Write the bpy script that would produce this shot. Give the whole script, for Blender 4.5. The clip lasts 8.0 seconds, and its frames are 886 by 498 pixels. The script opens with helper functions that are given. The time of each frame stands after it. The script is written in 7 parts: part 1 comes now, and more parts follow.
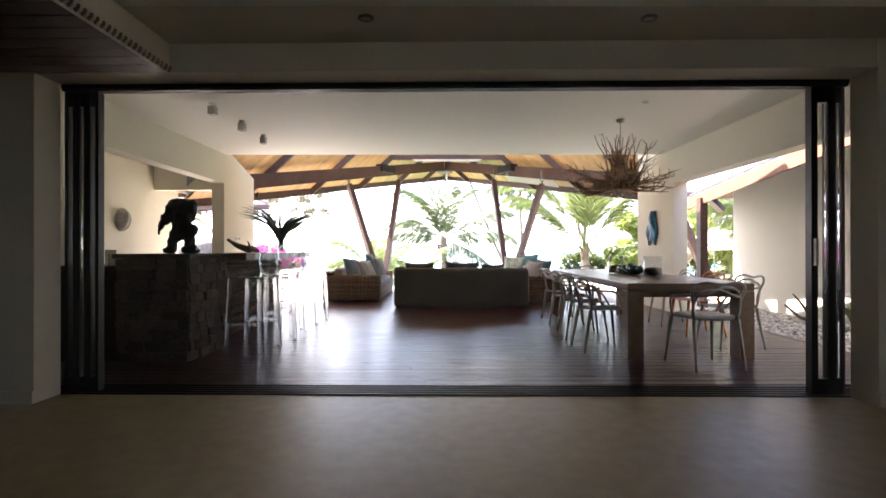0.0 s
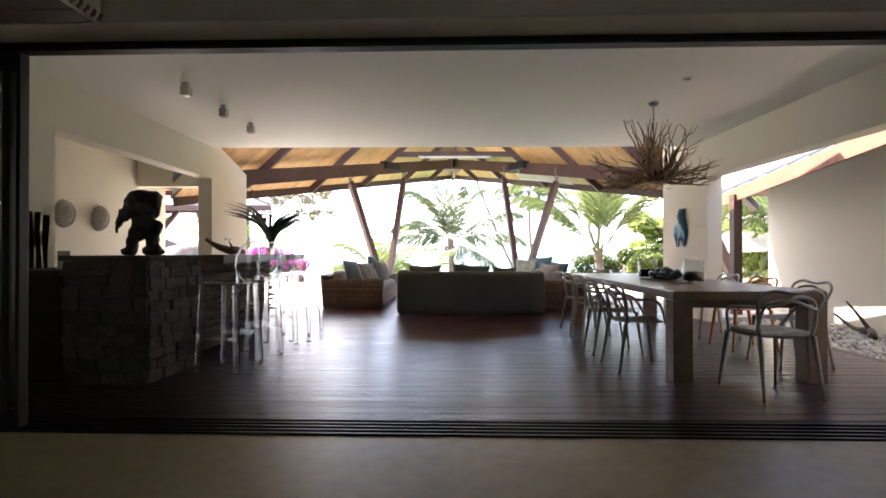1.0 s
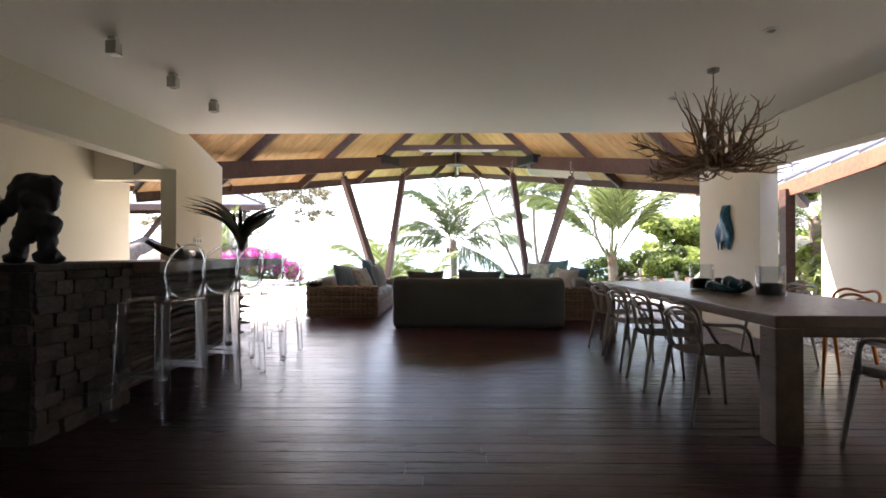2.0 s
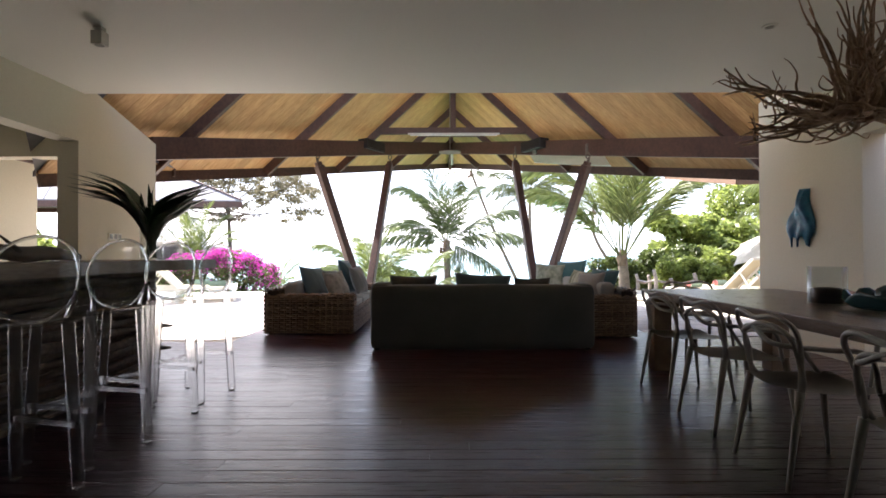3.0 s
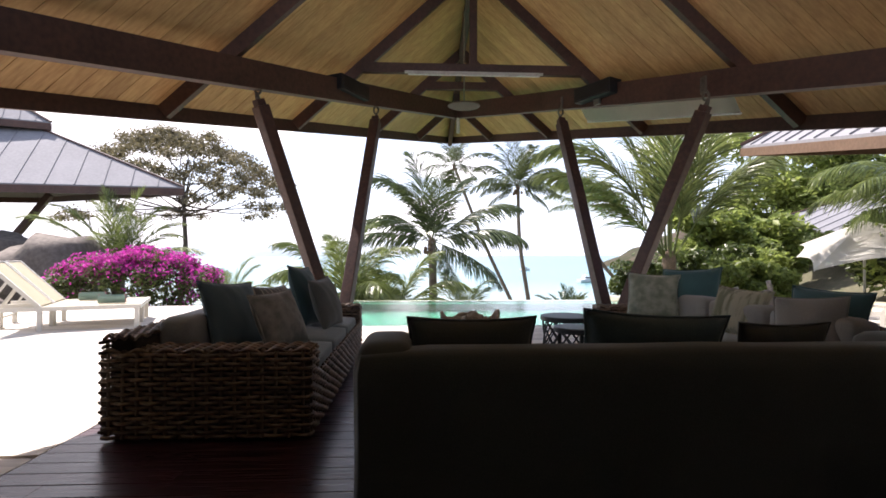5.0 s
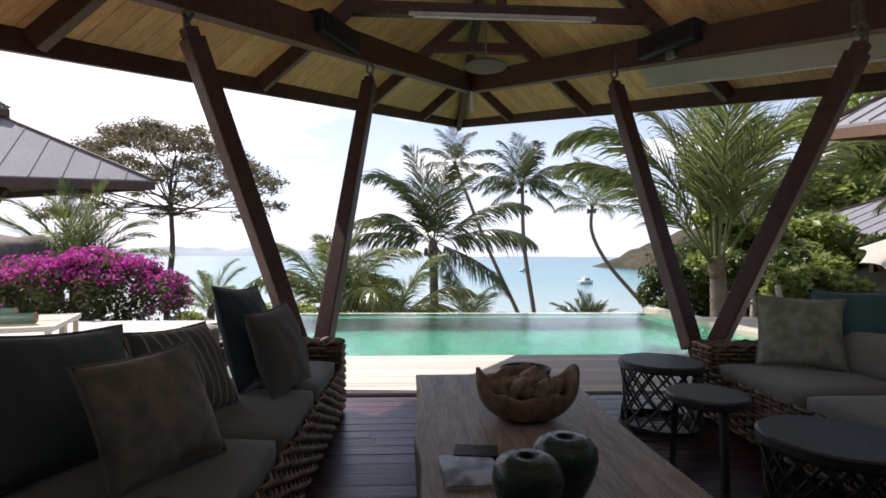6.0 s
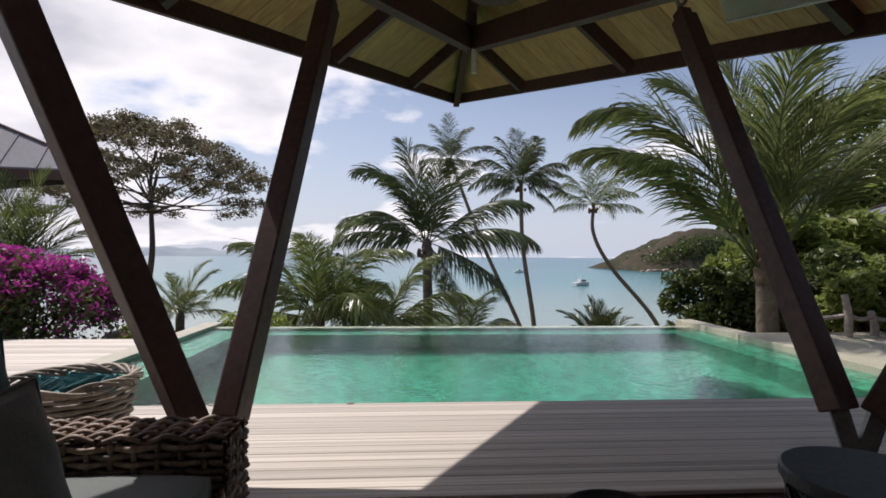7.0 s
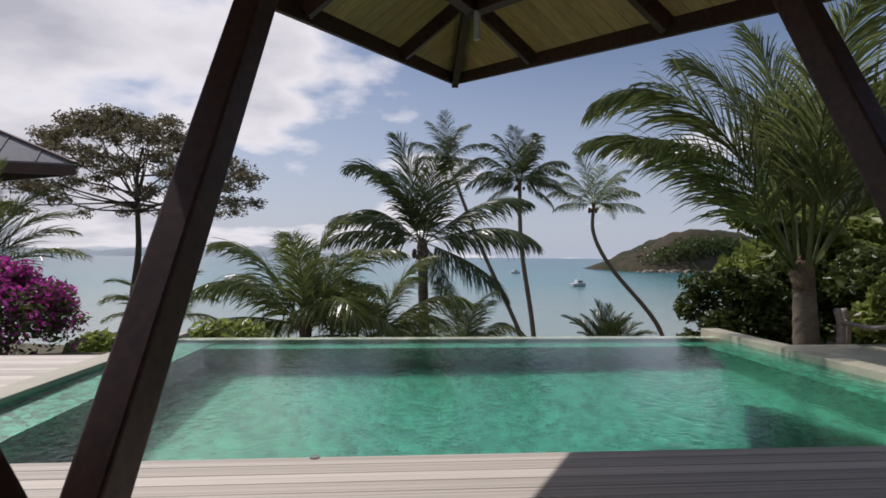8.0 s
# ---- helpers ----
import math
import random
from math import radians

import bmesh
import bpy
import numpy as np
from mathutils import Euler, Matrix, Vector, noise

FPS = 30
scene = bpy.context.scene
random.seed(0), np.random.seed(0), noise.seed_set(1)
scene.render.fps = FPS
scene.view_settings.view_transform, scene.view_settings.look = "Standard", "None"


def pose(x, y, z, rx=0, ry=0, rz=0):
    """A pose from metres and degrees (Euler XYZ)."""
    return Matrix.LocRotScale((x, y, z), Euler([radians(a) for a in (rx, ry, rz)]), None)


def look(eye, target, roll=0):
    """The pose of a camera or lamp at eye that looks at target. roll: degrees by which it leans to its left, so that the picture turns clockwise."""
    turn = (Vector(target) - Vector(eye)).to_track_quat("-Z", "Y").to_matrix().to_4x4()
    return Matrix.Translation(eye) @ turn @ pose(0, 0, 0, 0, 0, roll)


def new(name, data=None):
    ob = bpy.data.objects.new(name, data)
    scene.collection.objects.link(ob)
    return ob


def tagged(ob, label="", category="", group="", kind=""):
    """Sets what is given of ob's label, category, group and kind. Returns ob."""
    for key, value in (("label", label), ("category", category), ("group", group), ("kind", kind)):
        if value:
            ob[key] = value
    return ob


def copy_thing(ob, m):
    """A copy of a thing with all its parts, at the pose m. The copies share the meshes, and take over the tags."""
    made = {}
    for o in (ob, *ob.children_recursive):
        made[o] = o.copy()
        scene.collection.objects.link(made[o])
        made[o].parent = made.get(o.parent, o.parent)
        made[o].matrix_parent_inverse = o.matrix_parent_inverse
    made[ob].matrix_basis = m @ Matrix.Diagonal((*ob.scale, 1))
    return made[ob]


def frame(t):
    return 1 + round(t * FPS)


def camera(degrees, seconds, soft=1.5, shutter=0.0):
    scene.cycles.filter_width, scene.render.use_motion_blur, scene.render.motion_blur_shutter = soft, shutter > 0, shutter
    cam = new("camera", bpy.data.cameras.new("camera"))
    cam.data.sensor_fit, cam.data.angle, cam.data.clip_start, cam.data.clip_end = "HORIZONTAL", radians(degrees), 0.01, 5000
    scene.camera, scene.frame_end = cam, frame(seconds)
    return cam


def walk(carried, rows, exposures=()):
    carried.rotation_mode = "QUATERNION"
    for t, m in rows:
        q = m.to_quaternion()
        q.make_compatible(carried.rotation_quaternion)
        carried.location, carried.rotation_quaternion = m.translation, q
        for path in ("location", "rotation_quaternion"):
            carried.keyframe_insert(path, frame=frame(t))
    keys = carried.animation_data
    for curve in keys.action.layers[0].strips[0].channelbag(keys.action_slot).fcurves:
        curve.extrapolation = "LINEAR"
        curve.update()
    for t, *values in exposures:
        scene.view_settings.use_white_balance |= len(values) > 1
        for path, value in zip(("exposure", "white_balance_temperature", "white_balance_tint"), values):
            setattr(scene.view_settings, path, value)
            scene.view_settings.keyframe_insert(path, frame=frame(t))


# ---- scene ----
cam = camera(81.6, 8.0, soft=1.65)
# seconds, place, yaw, pitch, roll
ROWS = [
    (0, -0.001, 0.000, 1.079, -0.19, 0.12, 0.06),
    (0.5, -0.004, 0.422, 1.073, 0.27, 0.25, 0.04),
    (1, -0.008, 0.822, 1.069, 0.59, 0.38, 0.04),
    (1.5, 0.013, 1.248, 1.088, 0.91, 0.35, 0.03),
    (1.7, -0.039, 1.559, 1.112, 0.90, 0.43, 0.02),
    (2.8, -0.053, 3.429, 1.089, 0.21, 0.55, 0.11),
    (3, -0.073, 3.816, 1.088, -0.02, 0.58, 0.14),
    (3.5, -0.241, 4.768, 1.063, -1.91, 0.70, -0.07),
    (4, -0.438, 5.722, 1.057, -2.88, 0.53, -0.04),
    (4.5, -0.605, 6.694, 1.088, -2.93, 0.52, -0.08),
    (4.7, -0.624, 7.080, 1.095, -2.97, 0.55, -0.06),
    (5.8, -0.761, 9.235, 1.156, -3.14, 0.68, -0.21),
    (6, -0.763, 9.620, 1.175, -3.25, 0.68, -0.27),
    (6.5, -0.712, 10.528, 1.188, -3.57, 0.72, -0.20),
    (7, -0.640, 11.455, 1.190, -3.81, 0.78, -0.40),
    (7.5, -0.607, 12.062, 1.187, -4.07, 0.82, -0.44),
    (8, -0.577, 12.528, 1.197, -4.24, 0.85, -0.45),
]
walk(cam, [(t, pose(x, y, z, 90 + pitch, roll, yaw)) for t, x, y, z, yaw, pitch, roll in ROWS],
     exposures=[(0, 3.72, 6500, 20), (1.5, 3.2, 6450, 20), (2.8, 2.6, 6400, 18), (3.5, 2.1, 6400, 18), (4.5, 1.47, 6450, 19), (5.8, 0.76, 6500, 20), (6.5, 0.15, 6500, 19),
                (7, -0.18, 6450, 18), (8, -0.55, 6350, 18)])

# ---- light ----
SUN_ELEVATION, SUN_AZIMUTH = 53.1, 48.2  # degrees; azimuth counted from +y towards -x
sun_way = Vector((-math.sin(radians(SUN_AZIMUTH)) * math.cos(radians(SUN_ELEVATION)),
                  math.cos(radians(SUN_AZIMUTH)) * math.cos(radians(SUN_ELEVATION)),
                  math.sin(radians(SUN_ELEVATION))))
sun = new("sun", bpy.data.lights.new("sun", "SUN"))
sun.data.energy, sun.data.angle, sun.data.color = 5.0, radians(0.5), (1.0, 0.95, 0.87)
sun.matrix_world = look((0, 0, 30), Vector((0, 0, 30)) - sun_way)

world = bpy.data.worlds.new("sky")
scene.world = world
world.use_nodes = True
wn, wl = world.node_tree.nodes, world.node_tree.links
wn.clear()
w_out = wn.new("ShaderNodeOutputWorld")
w_bg = wn.new("ShaderNodeBackground")
w_sky = wn.new("ShaderNodeTexSky")
w_sky.sky_type, w_sky.sun_disc = "NISHITA", False
w_sky.sun_elevation, w_sky.sun_rotation = radians(SUN_ELEVATION), radians(-SUN_AZIMUTH)
w_sky.dust_density, w_sky.air_density = 1.5, 1.0
w_bg.inputs["Strength"].default_value = 0.12
# cumulus: noise on the sky dome, flattened towards the horizon
w_tc = wn.new("ShaderNodeTexCoord")
w_sep = wn.new("ShaderNodeSeparateXYZ")
w_add = wn.new("ShaderNodeMath"); w_add.operation = "ADD"; w_add.inputs[1].default_value = 0.22
w_dx = wn.new("ShaderNodeMath"); w_dx.operation = "DIVIDE"
w_dy = wn.new("ShaderNodeMath"); w_dy.operation = "DIVIDE"
w_com = wn.new("ShaderNodeCombineXYZ")
w_n1 = wn.new("ShaderNodeTexNoise")
w_n1.inputs["Scale"].default_value, w_n1.inputs["Detail"].default_value, w_n1.inputs["Roughness"].default_value = 1.1, 9, 0.50
w_ramp = wn.new("ShaderNodeValToRGB")
w_ramp.color_ramp.elements[0].position, w_ramp.color_ramp.elements[1].position = 0.51, 0.58
w_cl = wn.new("ShaderNodeValToRGB")
w_cl.color_ramp.elements[0].color, w_cl.color_ramp.elements[1].color = (10.5, 10.4, 10.3, 1), (5.6, 5.8, 6.3, 1)
w_cl.color_ramp.elements[0].position, w_cl.color_ramp.elements[1].position = 0.55, 0.72
# one cumulus bank stands over the far side of the bay
w_bias = wn.new("ShaderNodeMath"); w_bias.operation = "MULTIPLY_ADD"; w_bias.inputs[1].default_value = -0.05
w_dot = wn.new("ShaderNodeVectorMath"); w_dot.operation = "DOT_PRODUCT"; w_dot.inputs[1].default_value = Vector((-0.47, 0.83, 0.34)).normalized()
w_bank = wn.new("ShaderNodeMapRange"); w_bank.interpolation_type = "SMOOTHSTEP"
w_bank.inputs["From Min"].default_value, w_bank.inputs["From Max"].default_value = 0.90, 0.995
w_bank.inputs["To Min"].default_value, w_bank.inputs["To Max"].default_value = -0.045, 0.13
w_sum = wn.new("ShaderNodeMath"); w_sum.operation = "ADD"
w_off = wn.new("ShaderNodeVectorMath"); w_off.operation = "ADD"; w_off.inputs[1].default_value = (3.1, 0.4, 0.0)
w_mix = wn.new("ShaderNodeMix"); w_mix.data_type = "RGBA"
w_mix2 = wn.new("ShaderNodeMix"); w_mix2.data_type = "RGBA"
w_hz = wn.new("ShaderNodeMapRange")
w_hz.inputs["From Min"].default_value, w_hz.inputs["From Max"].default_value = 0.0, 0.36
w_hz.inputs["To Min"].default_value, w_hz.inputs["To Max"].default_value = 0.85, 0.03
w_mix2.inputs["B"].default_value = (5.9, 6.65, 7.7, 1)
wl.new(w_tc.outputs["Generated"], w_sep.inputs[0])
wl.new(w_sep.outputs["Z"], w_add.inputs[0])
wl.new(w_sep.outputs["X"], w_dx.inputs[0]); wl.new(w_add.outputs[0], w_dx.inputs[1])
wl.new(w_sep.outputs["Y"], w_dy.inputs[0]); wl.new(w_add.outputs[0], w_dy.inputs[1])
wl.new(w_dx.outputs[0], w_com.inputs[0]); wl.new(w_dy.outputs[0], w_com.inputs[1])
wl.new(w_com.outputs[0], w_off.inputs[0]); wl.new(w_off.outputs[0], w_n1.inputs["Vector"])
wl.new(w_sep.outputs["X"], w_bias.inputs[0]); wl.new(w_n1.outputs["Fac"], w_bias.inputs[2])
wl.new(w_tc.outputs["Generated"], w_dot.inputs[0]); wl.new(w_dot.outputs["Value"], w_bank.inputs["Value"])
wl.new(w_bias.outputs[0], w_sum.inputs[0]); wl.new(w_bank.outputs[0], w_sum.inputs[1])
wl.new(w_sum.outputs[0], w_ramp.inputs[0]); wl.new(w_sum.outputs[0], w_cl.inputs[0])
wl.new(w_sky.outputs[0], w_mix2.inputs["A"])
wl.new(w_sep.outputs["Z"], w_hz.inputs["Value"]); wl.new(w_hz.outputs[0], w_mix2.inputs["Factor"])
wl.new(w_mix2.outputs["Result"], w_mix.inputs["A"]); wl.new(w_cl.outputs[0], w_mix.inputs["B"])
wl.new(w_ramp.outputs[0], w_mix.inputs["Factor"])
wl.new(w_mix.outputs["Result"], w_bg.inputs["Color"])
wl.new(w_bg.outputs[0], w_out.inputs[0])

# ---- materials ----
def material(name, color, rough=0.6, metal=0.0, second=None, scale=3.0, fine=40.0, contrast=0.5, bump=0.15, stretch=(1, 1, 1),
             per_object=0.0, per_island=0.0, spec=0.5, transmission=0.0, ior=1.45, rough_var=0.1, grain=0.0, sheen=0.0):
    """A procedural surface: two scales of noise between two colours, roughness variation, fine relief, a little change from piece to piece."""
    m = bpy.data.materials.new(name)
    m.use_nodes = True
    n, l = m.node_tree.nodes, m.node_tree.links
    b = n["Principled BSDF"]
    c2 = second or tuple(c * 0.6 for c in color)
    tc = n.new("ShaderNodeTexCoord")
    mp = n.new("ShaderNodeMapping")
    mp.inputs["Scale"].default_value = stretch
    l.new(tc.outputs["Object"], mp.inputs["Vector"])
    big = n.new("ShaderNodeTexNoise")
    big.inputs["Scale"].default_value, big.inputs["Detail"].default_value = scale, 4
    small = n.new("ShaderNodeTexNoise")
    small.inputs["Scale"].default_value, small.inputs["Detail"].default_value = fine, 5
    info = n.new("ShaderNodeObjectInfo")
    if per_object or per_island:
        off = n.new("ShaderNodeVectorMath"); off.operation = "ADD"
        sc = n.new("ShaderNodeMath"); sc.operation = "MULTIPLY"; sc.inputs[1].default_value = 37.0
        geo = n.new("ShaderNodeNewGeometry")
        l.new(geo.outputs["Random Per Island"] if per_island else info.outputs["Random"], sc.inputs[0])
        l.new(mp.outputs[0], off.inputs[0]); l.new(sc.outputs[0], off.inputs[1])
        src = off.outputs[0]
    else:
        src = mp.outputs[0]
    l.new(src, big.inputs["Vector"]); l.new(src, small.inputs["Vector"])
    addn = n.new("ShaderNodeMath"); addn.operation = "MULTIPLY_ADD"
    l.new(small.outputs["Fac"], addn.inputs[0]); addn.inputs[1].default_value = 0.55
    hb = n.new("ShaderNodeMath"); hb.operation = "MULTIPLY"; hb.inputs[1].default_value = 0.45
    l.new(big.outputs["Fac"], hb.inputs[0]); l.new(hb.outputs[0], addn.inputs[2])
    rng = n.new("ShaderNodeMapRange")
    rng.inputs["From Min"].default_value, rng.inputs["From Max"].default_value = 0.5 - 0.16 / max(contrast, 0.05) * 0.5, 0.5 + 0.16 / max(contrast, 0.05) * 0.5
    l.new(addn.outputs[0], rng.inputs["Value"])
    mix = n.new("ShaderNodeMix"); mix.data_type = "RGBA"
    mix.inputs["A"].default_value, mix.inputs["B"].default_value = (*color, 1), (*c2, 1)
    l.new(rng.outputs[0], mix.inputs["Factor"])
    col = mix.outputs["Result"]
    if per_object or per_island:
        hsv = n.new("ShaderNodeHueSaturation")
        mr = n.new("ShaderNodeMapRange")
        amount = per_island or per_object
        mr.inputs["To Min"].default_value, mr.inputs["To Max"].default_value = 1 - amount, 1 + amount
        l.new(geo.outputs["Random Per Island"] if per_island else info.outputs["Random"], mr.inputs["Value"])
        l.new(mr.outputs[0], hsv.inputs["Value"]); l.new(col, hsv.inputs["Color"])
        col = hsv.outputs["Color"]
    l.new(col, b.inputs["Base Color"])
    rr = n.new("ShaderNodeMapRange")
    rr.inputs["To Min"].default_value, rr.inputs["To Max"].default_value = max(0.02, rough - rough_var), min(1, rough + rough_var)
    l.new(small.outputs["Fac"], rr.inputs["Value"]); l.new(rr.outputs[0], b.inputs["Roughness"])
    b.inputs["Metallic"].default_value = metal
    b.inputs["Specular IOR Level"].default_value = spec
    b.inputs["Transmission Weight"].default_value, b.inputs["IOR"].default_value = transmission, ior
    if sheen:
        b.inputs["Sheen Weight"].default_value = sheen
    if bump:
        bp = n.new("ShaderNodeBump")
        bp.inputs["Strength"].default_value, bp.inputs["Distance"].default_value = bump, 0.01
        l.new(addn.outputs[0], bp.inputs["Height"]); l.new(bp.outputs[0], b.inputs["Normal"])
    return m


def glassy(name, color, rough=0.02, ior=1.49):
    m = bpy.data.materials.new(name)
    m.use_nodes = True
    b = m.node_tree.nodes["Principled BSDF"]
    b.inputs["Base Color"].default_value = (*color, 1)
    b.inputs["Roughness"].default_value, b.inputs["IOR"].default_value, b.inputs["Transmission Weight"].default_value = rough, ior, 1.0
    return m


def thin_clear(name, tint, base, power, most, rough=0.03):
    """Thin clear glass or acrylic: lets light straight through, with gloss that grows towards the edges."""
    m = bpy.data.materials.new(name)
    m.use_nodes = True
    n, l = m.node_tree.nodes, m.node_tree.links
    clear, gloss, mix = n.new("ShaderNodeBsdfTransparent"), n.new("ShaderNodeBsdfGlossy"), n.new("ShaderNodeMixShader")
    weight, up, scale = n.new("ShaderNodeLayerWeight"), n.new("ShaderNodeMath"), n.new("ShaderNodeMath")
    weight.inputs["Blend"].default_value = 0.5
    up.operation, scale.operation = "POWER", "MULTIPLY_ADD"
    up.inputs[1].default_value, scale.inputs[1].default_value, scale.inputs[2].default_value = power, most, base
    clear.inputs["Color"].default_value, gloss.inputs["Roughness"].default_value = (*tint, 1), rough
    l.new(weight.outputs["Facing"], up.inputs[0]); l.new(up.outputs[0], scale.inputs[0]); l.new(scale.outputs[0], mix.inputs[0])
    l.new(clear.outputs[0], mix.inputs[1]); l.new(gloss.outputs[0], mix.inputs[2])
    l.new(mix.outputs[0], n["Material Output"].inputs[0])
    return m


def leafy(name, color, second, trans=0.25, rough=0.5, island=0.35, scale=1.5):
    """Leaf surface: varied from leaf to leaf, with some light passing through."""
    m = material(name, color, rough, second=second, scale=scale, fine=12, contrast=0.6, bump=0.05, per_island=island)
    n, l = m.node_tree.nodes, m.node_tree.links
    b = n["Principled BSDF"]
    t = n.new("ShaderNodeBsdfTranslucent")
    mix = n.new("ShaderNodeMixShader")
    mix.inputs[0].default_value = trans
    l.new(b.inputs["Base Color"].links[0].from_socket, t.inputs["Color"])
    l.new(b.outputs[0], mix.inputs[1]); l.new(t.outputs[0], mix.inputs[2])
    l.new(mix.outputs[0], n["Material Output"].inputs[0])
    return m


PLASTER = material("cream_plaster", (0.72, 0.68, 0.56), 0.75, second=(0.64, 0.60, 0.49), scale=0.8, fine=60, contrast=0.4, bump=0.08)
CEILING = material("white_ceiling_paint", (0.82, 0.80, 0.74), 0.7, second=(0.77, 0.75, 0.69), scale=0.5, fine=80, contrast=0.3, bump=0.04)
CONCRETE = material("polished_concrete", (0.40, 0.345, 0.22), 0.36, second=(0.31, 0.265, 0.165), scale=0.9, fine=9, contrast=0.5, bump=0.03, rough_var=0.08)
FLOORWOOD = material("dark_polished_hardwood", (0.050, 0.0135, 0.0190), 0.31, second=(0.024, 0.0075, 0.0105), scale=1.2, fine=14, contrast=0.6, bump=0.10,
                     stretch=(0.6, 9, 9), per_object=0.35, rough_var=0.18, spec=0.44)
DECKWOOD = material("weathered_deck_timber", (0.62, 0.575, 0.505), 0.75, second=(0.39, 0.355, 0.31), scale=1.4, fine=7, contrast=0.75, bump=0.3,
                    stretch=(0.45, 14, 14), per_object=0.12)
DECKSTUFF = material("weathered_deck_timber_far", (0.61, 0.565, 0.495), 0.75, second=(0.44, 0.40, 0.345), scale=1.0, fine=10, contrast=0.6, bump=0.25,
                     stretch=(0.5, 12, 12), per_island=0.18)
BEAMWOOD = material("dark_stained_timber", (0.085, 0.040, 0.028), 0.5, second=(0.045, 0.022, 0.017), scale=2.0, fine=22, contrast=0.6, bump=0.15, stretch=(1, 1, 1))
SOFFIT = material("honey_lining_boards", (0.53, 0.325, 0.135), 0.55, second=(0.37, 0.20, 0.078), scale=0.7, fine=7, contrast=0.7, bump=0.1,
                  stretch=(1.0, 5, 1.0), per_island=0.15)
STEEL = material("galvanised_steel", (0.34, 0.33, 0.30), 0.45, metal=0.85, scale=8, fine=60, bump=0.05)
OLDSTEEL = material("weathered_brown_steel", (0.17, 0.145, 0.115), 0.5, metal=0.6, second=(0.09, 0.075, 0.06), scale=8, fine=50, bump=0.1)
DARKFRAME = material("dark_aluminium", (0.035, 0.033, 0.034), 0.4, metal=0.5, scale=3, fine=50, bump=0.02)
STONE = material("grey_brown_stone", (0.105, 0.086, 0.072), 0.85, second=(0.045, 0.037, 0.032), scale=4, fine=30, contrast=0.7, bump=0.6, per_object=0.35)
MORTAR = material("dark_mortar", (0.038, 0.033, 0.029), 0.95, scale=5, fine=50, bump=0.5)
ROOFMETAL = material("grey_zinc_roof", (0.23, 0.23, 0.242), 0.8, metal=0.0, spec=0.12, second=(0.185, 0.185, 0.195), scale=0.6, fine=12, contrast=0.5, bump=0.03)
POOLTILE = material("green_pool_mosaic_caustics", (0.038, 0.225, 0.150), 0.4, second=(0.028, 0.175, 0.115), scale=0.8, fine=3, contrast=0.4, bump=0.1)
# small mosaic stones of many greens; their strong contrast also paints in ripple caustics
pm, pk = POOLTILE.node_tree.nodes, POOLTILE.node_tree.links
m_tc, m_vor, m_hsv, m_rng = pm.new("ShaderNodeTexCoord"), pm.new("ShaderNodeTexVoronoi"), pm.new("ShaderNodeHueSaturation"), pm.new("ShaderNodeMapRange")
m_sep = pm.new("ShaderNodeSeparateColor")
m_vor.inputs["Scale"].default_value = 19.0
m_rng.inputs["To Min"].default_value, m_rng.inputs["To Max"].default_value = 0.35, 1.65
pk.new(m_tc.outputs["Object"], m_vor.inputs["Vector"]); pk.new(m_vor.outputs["Color"], m_sep.inputs[0])
pk.new(m_sep.outputs[0], m_rng.inputs["Value"]); pk.new(m_rng.outputs[0], m_hsv.inputs["Value"])
pk.new(pm["Principled BSDF"].inputs["Base Color"].links[0].from_socket, m_hsv.inputs["Color"])
pk.new(m_hsv.outputs[0], pm["Principled BSDF"].inputs["Base Color"])
POOLRIM = material("pale_stone_coping", (0.46, 0.44, 0.34), 0.5, second=(0.36, 0.35, 0.27), scale=2, fine=25, bump=0.1)

# ---- building helpers ----
def part(name, bm, mat, parent=None, label="", smooth=False, bevel=0.0, segments=2):
    """Links a bmesh as one mesh object under a thing, or on its own."""
    if bevel:
        edges = [e for e in bm.edges if len(e.link_faces) == 2 and e.calc_face_angle(0) > 0.5]
        bmesh.ops.bevel(bm, geom=edges, offset=bevel, segments=segments, profile=0.6, affect="EDGES")
    me = bpy.data.meshes.new(name)
    bm.to_mesh(me)
    bm.free()
    me.materials.append(mat)
    if smooth:
        me.polygons.foreach_set("use_smooth", [True] * len(me.polygons))
    ob = new(name, me)
    ob.parent = parent
    if label:
        tagged(ob, label)
    return ob


def piece(name, me, parent, m):
    """Another object on a mesh that is there already."""
    ob = new(name, me)
    ob.parent = parent
    ob.matrix_basis = m
    return ob


def thing(name, place=(0, 0, 0), label="", category="", group="", turn=0.0, kind=""):
    ob = new(name)
    ob.empty_display_size = 0.1
    ob.matrix_basis = pose(*place, 0, 0, turn)
    return tagged(ob, label, category, group, kind)


def box(x0, x1, y0, y1, z0, z1, bm=None):
    bm = bm or bmesh.new()
    bmesh.ops.create_cube(bm, size=1, matrix=Matrix.LocRotScale(((x0 + x1) / 2, (y0 + y1) / 2, (z0 + z1) / 2), None, (abs(x1 - x0), abs(y1 - y0), abs(z1 - z0))))
    return bm


def bar(p, q, w, h, bm=None, up=(0, 0, 1)):
    """A squared timber from p to q, w wide and h high; p and q lie on its middle line."""
    bm = bm or bmesh.new()
    p, q = Vector(p), Vector(q)
    ahead = (q - p).normalized()
    side = ahead.cross(Vector(up))
    if side.length < 1e-3:
        side = ahead.cross(Vector((1, 0, 0)))
    side.normalize()
    top = side.cross(ahead)
    m = Matrix((side * w, ahead * (q - p).length, top * h)).transposed().to_4x4()
    m.translation = (p + q) / 2
    bmesh.ops.create_cube(bm, size=1, matrix=m)
    return bm


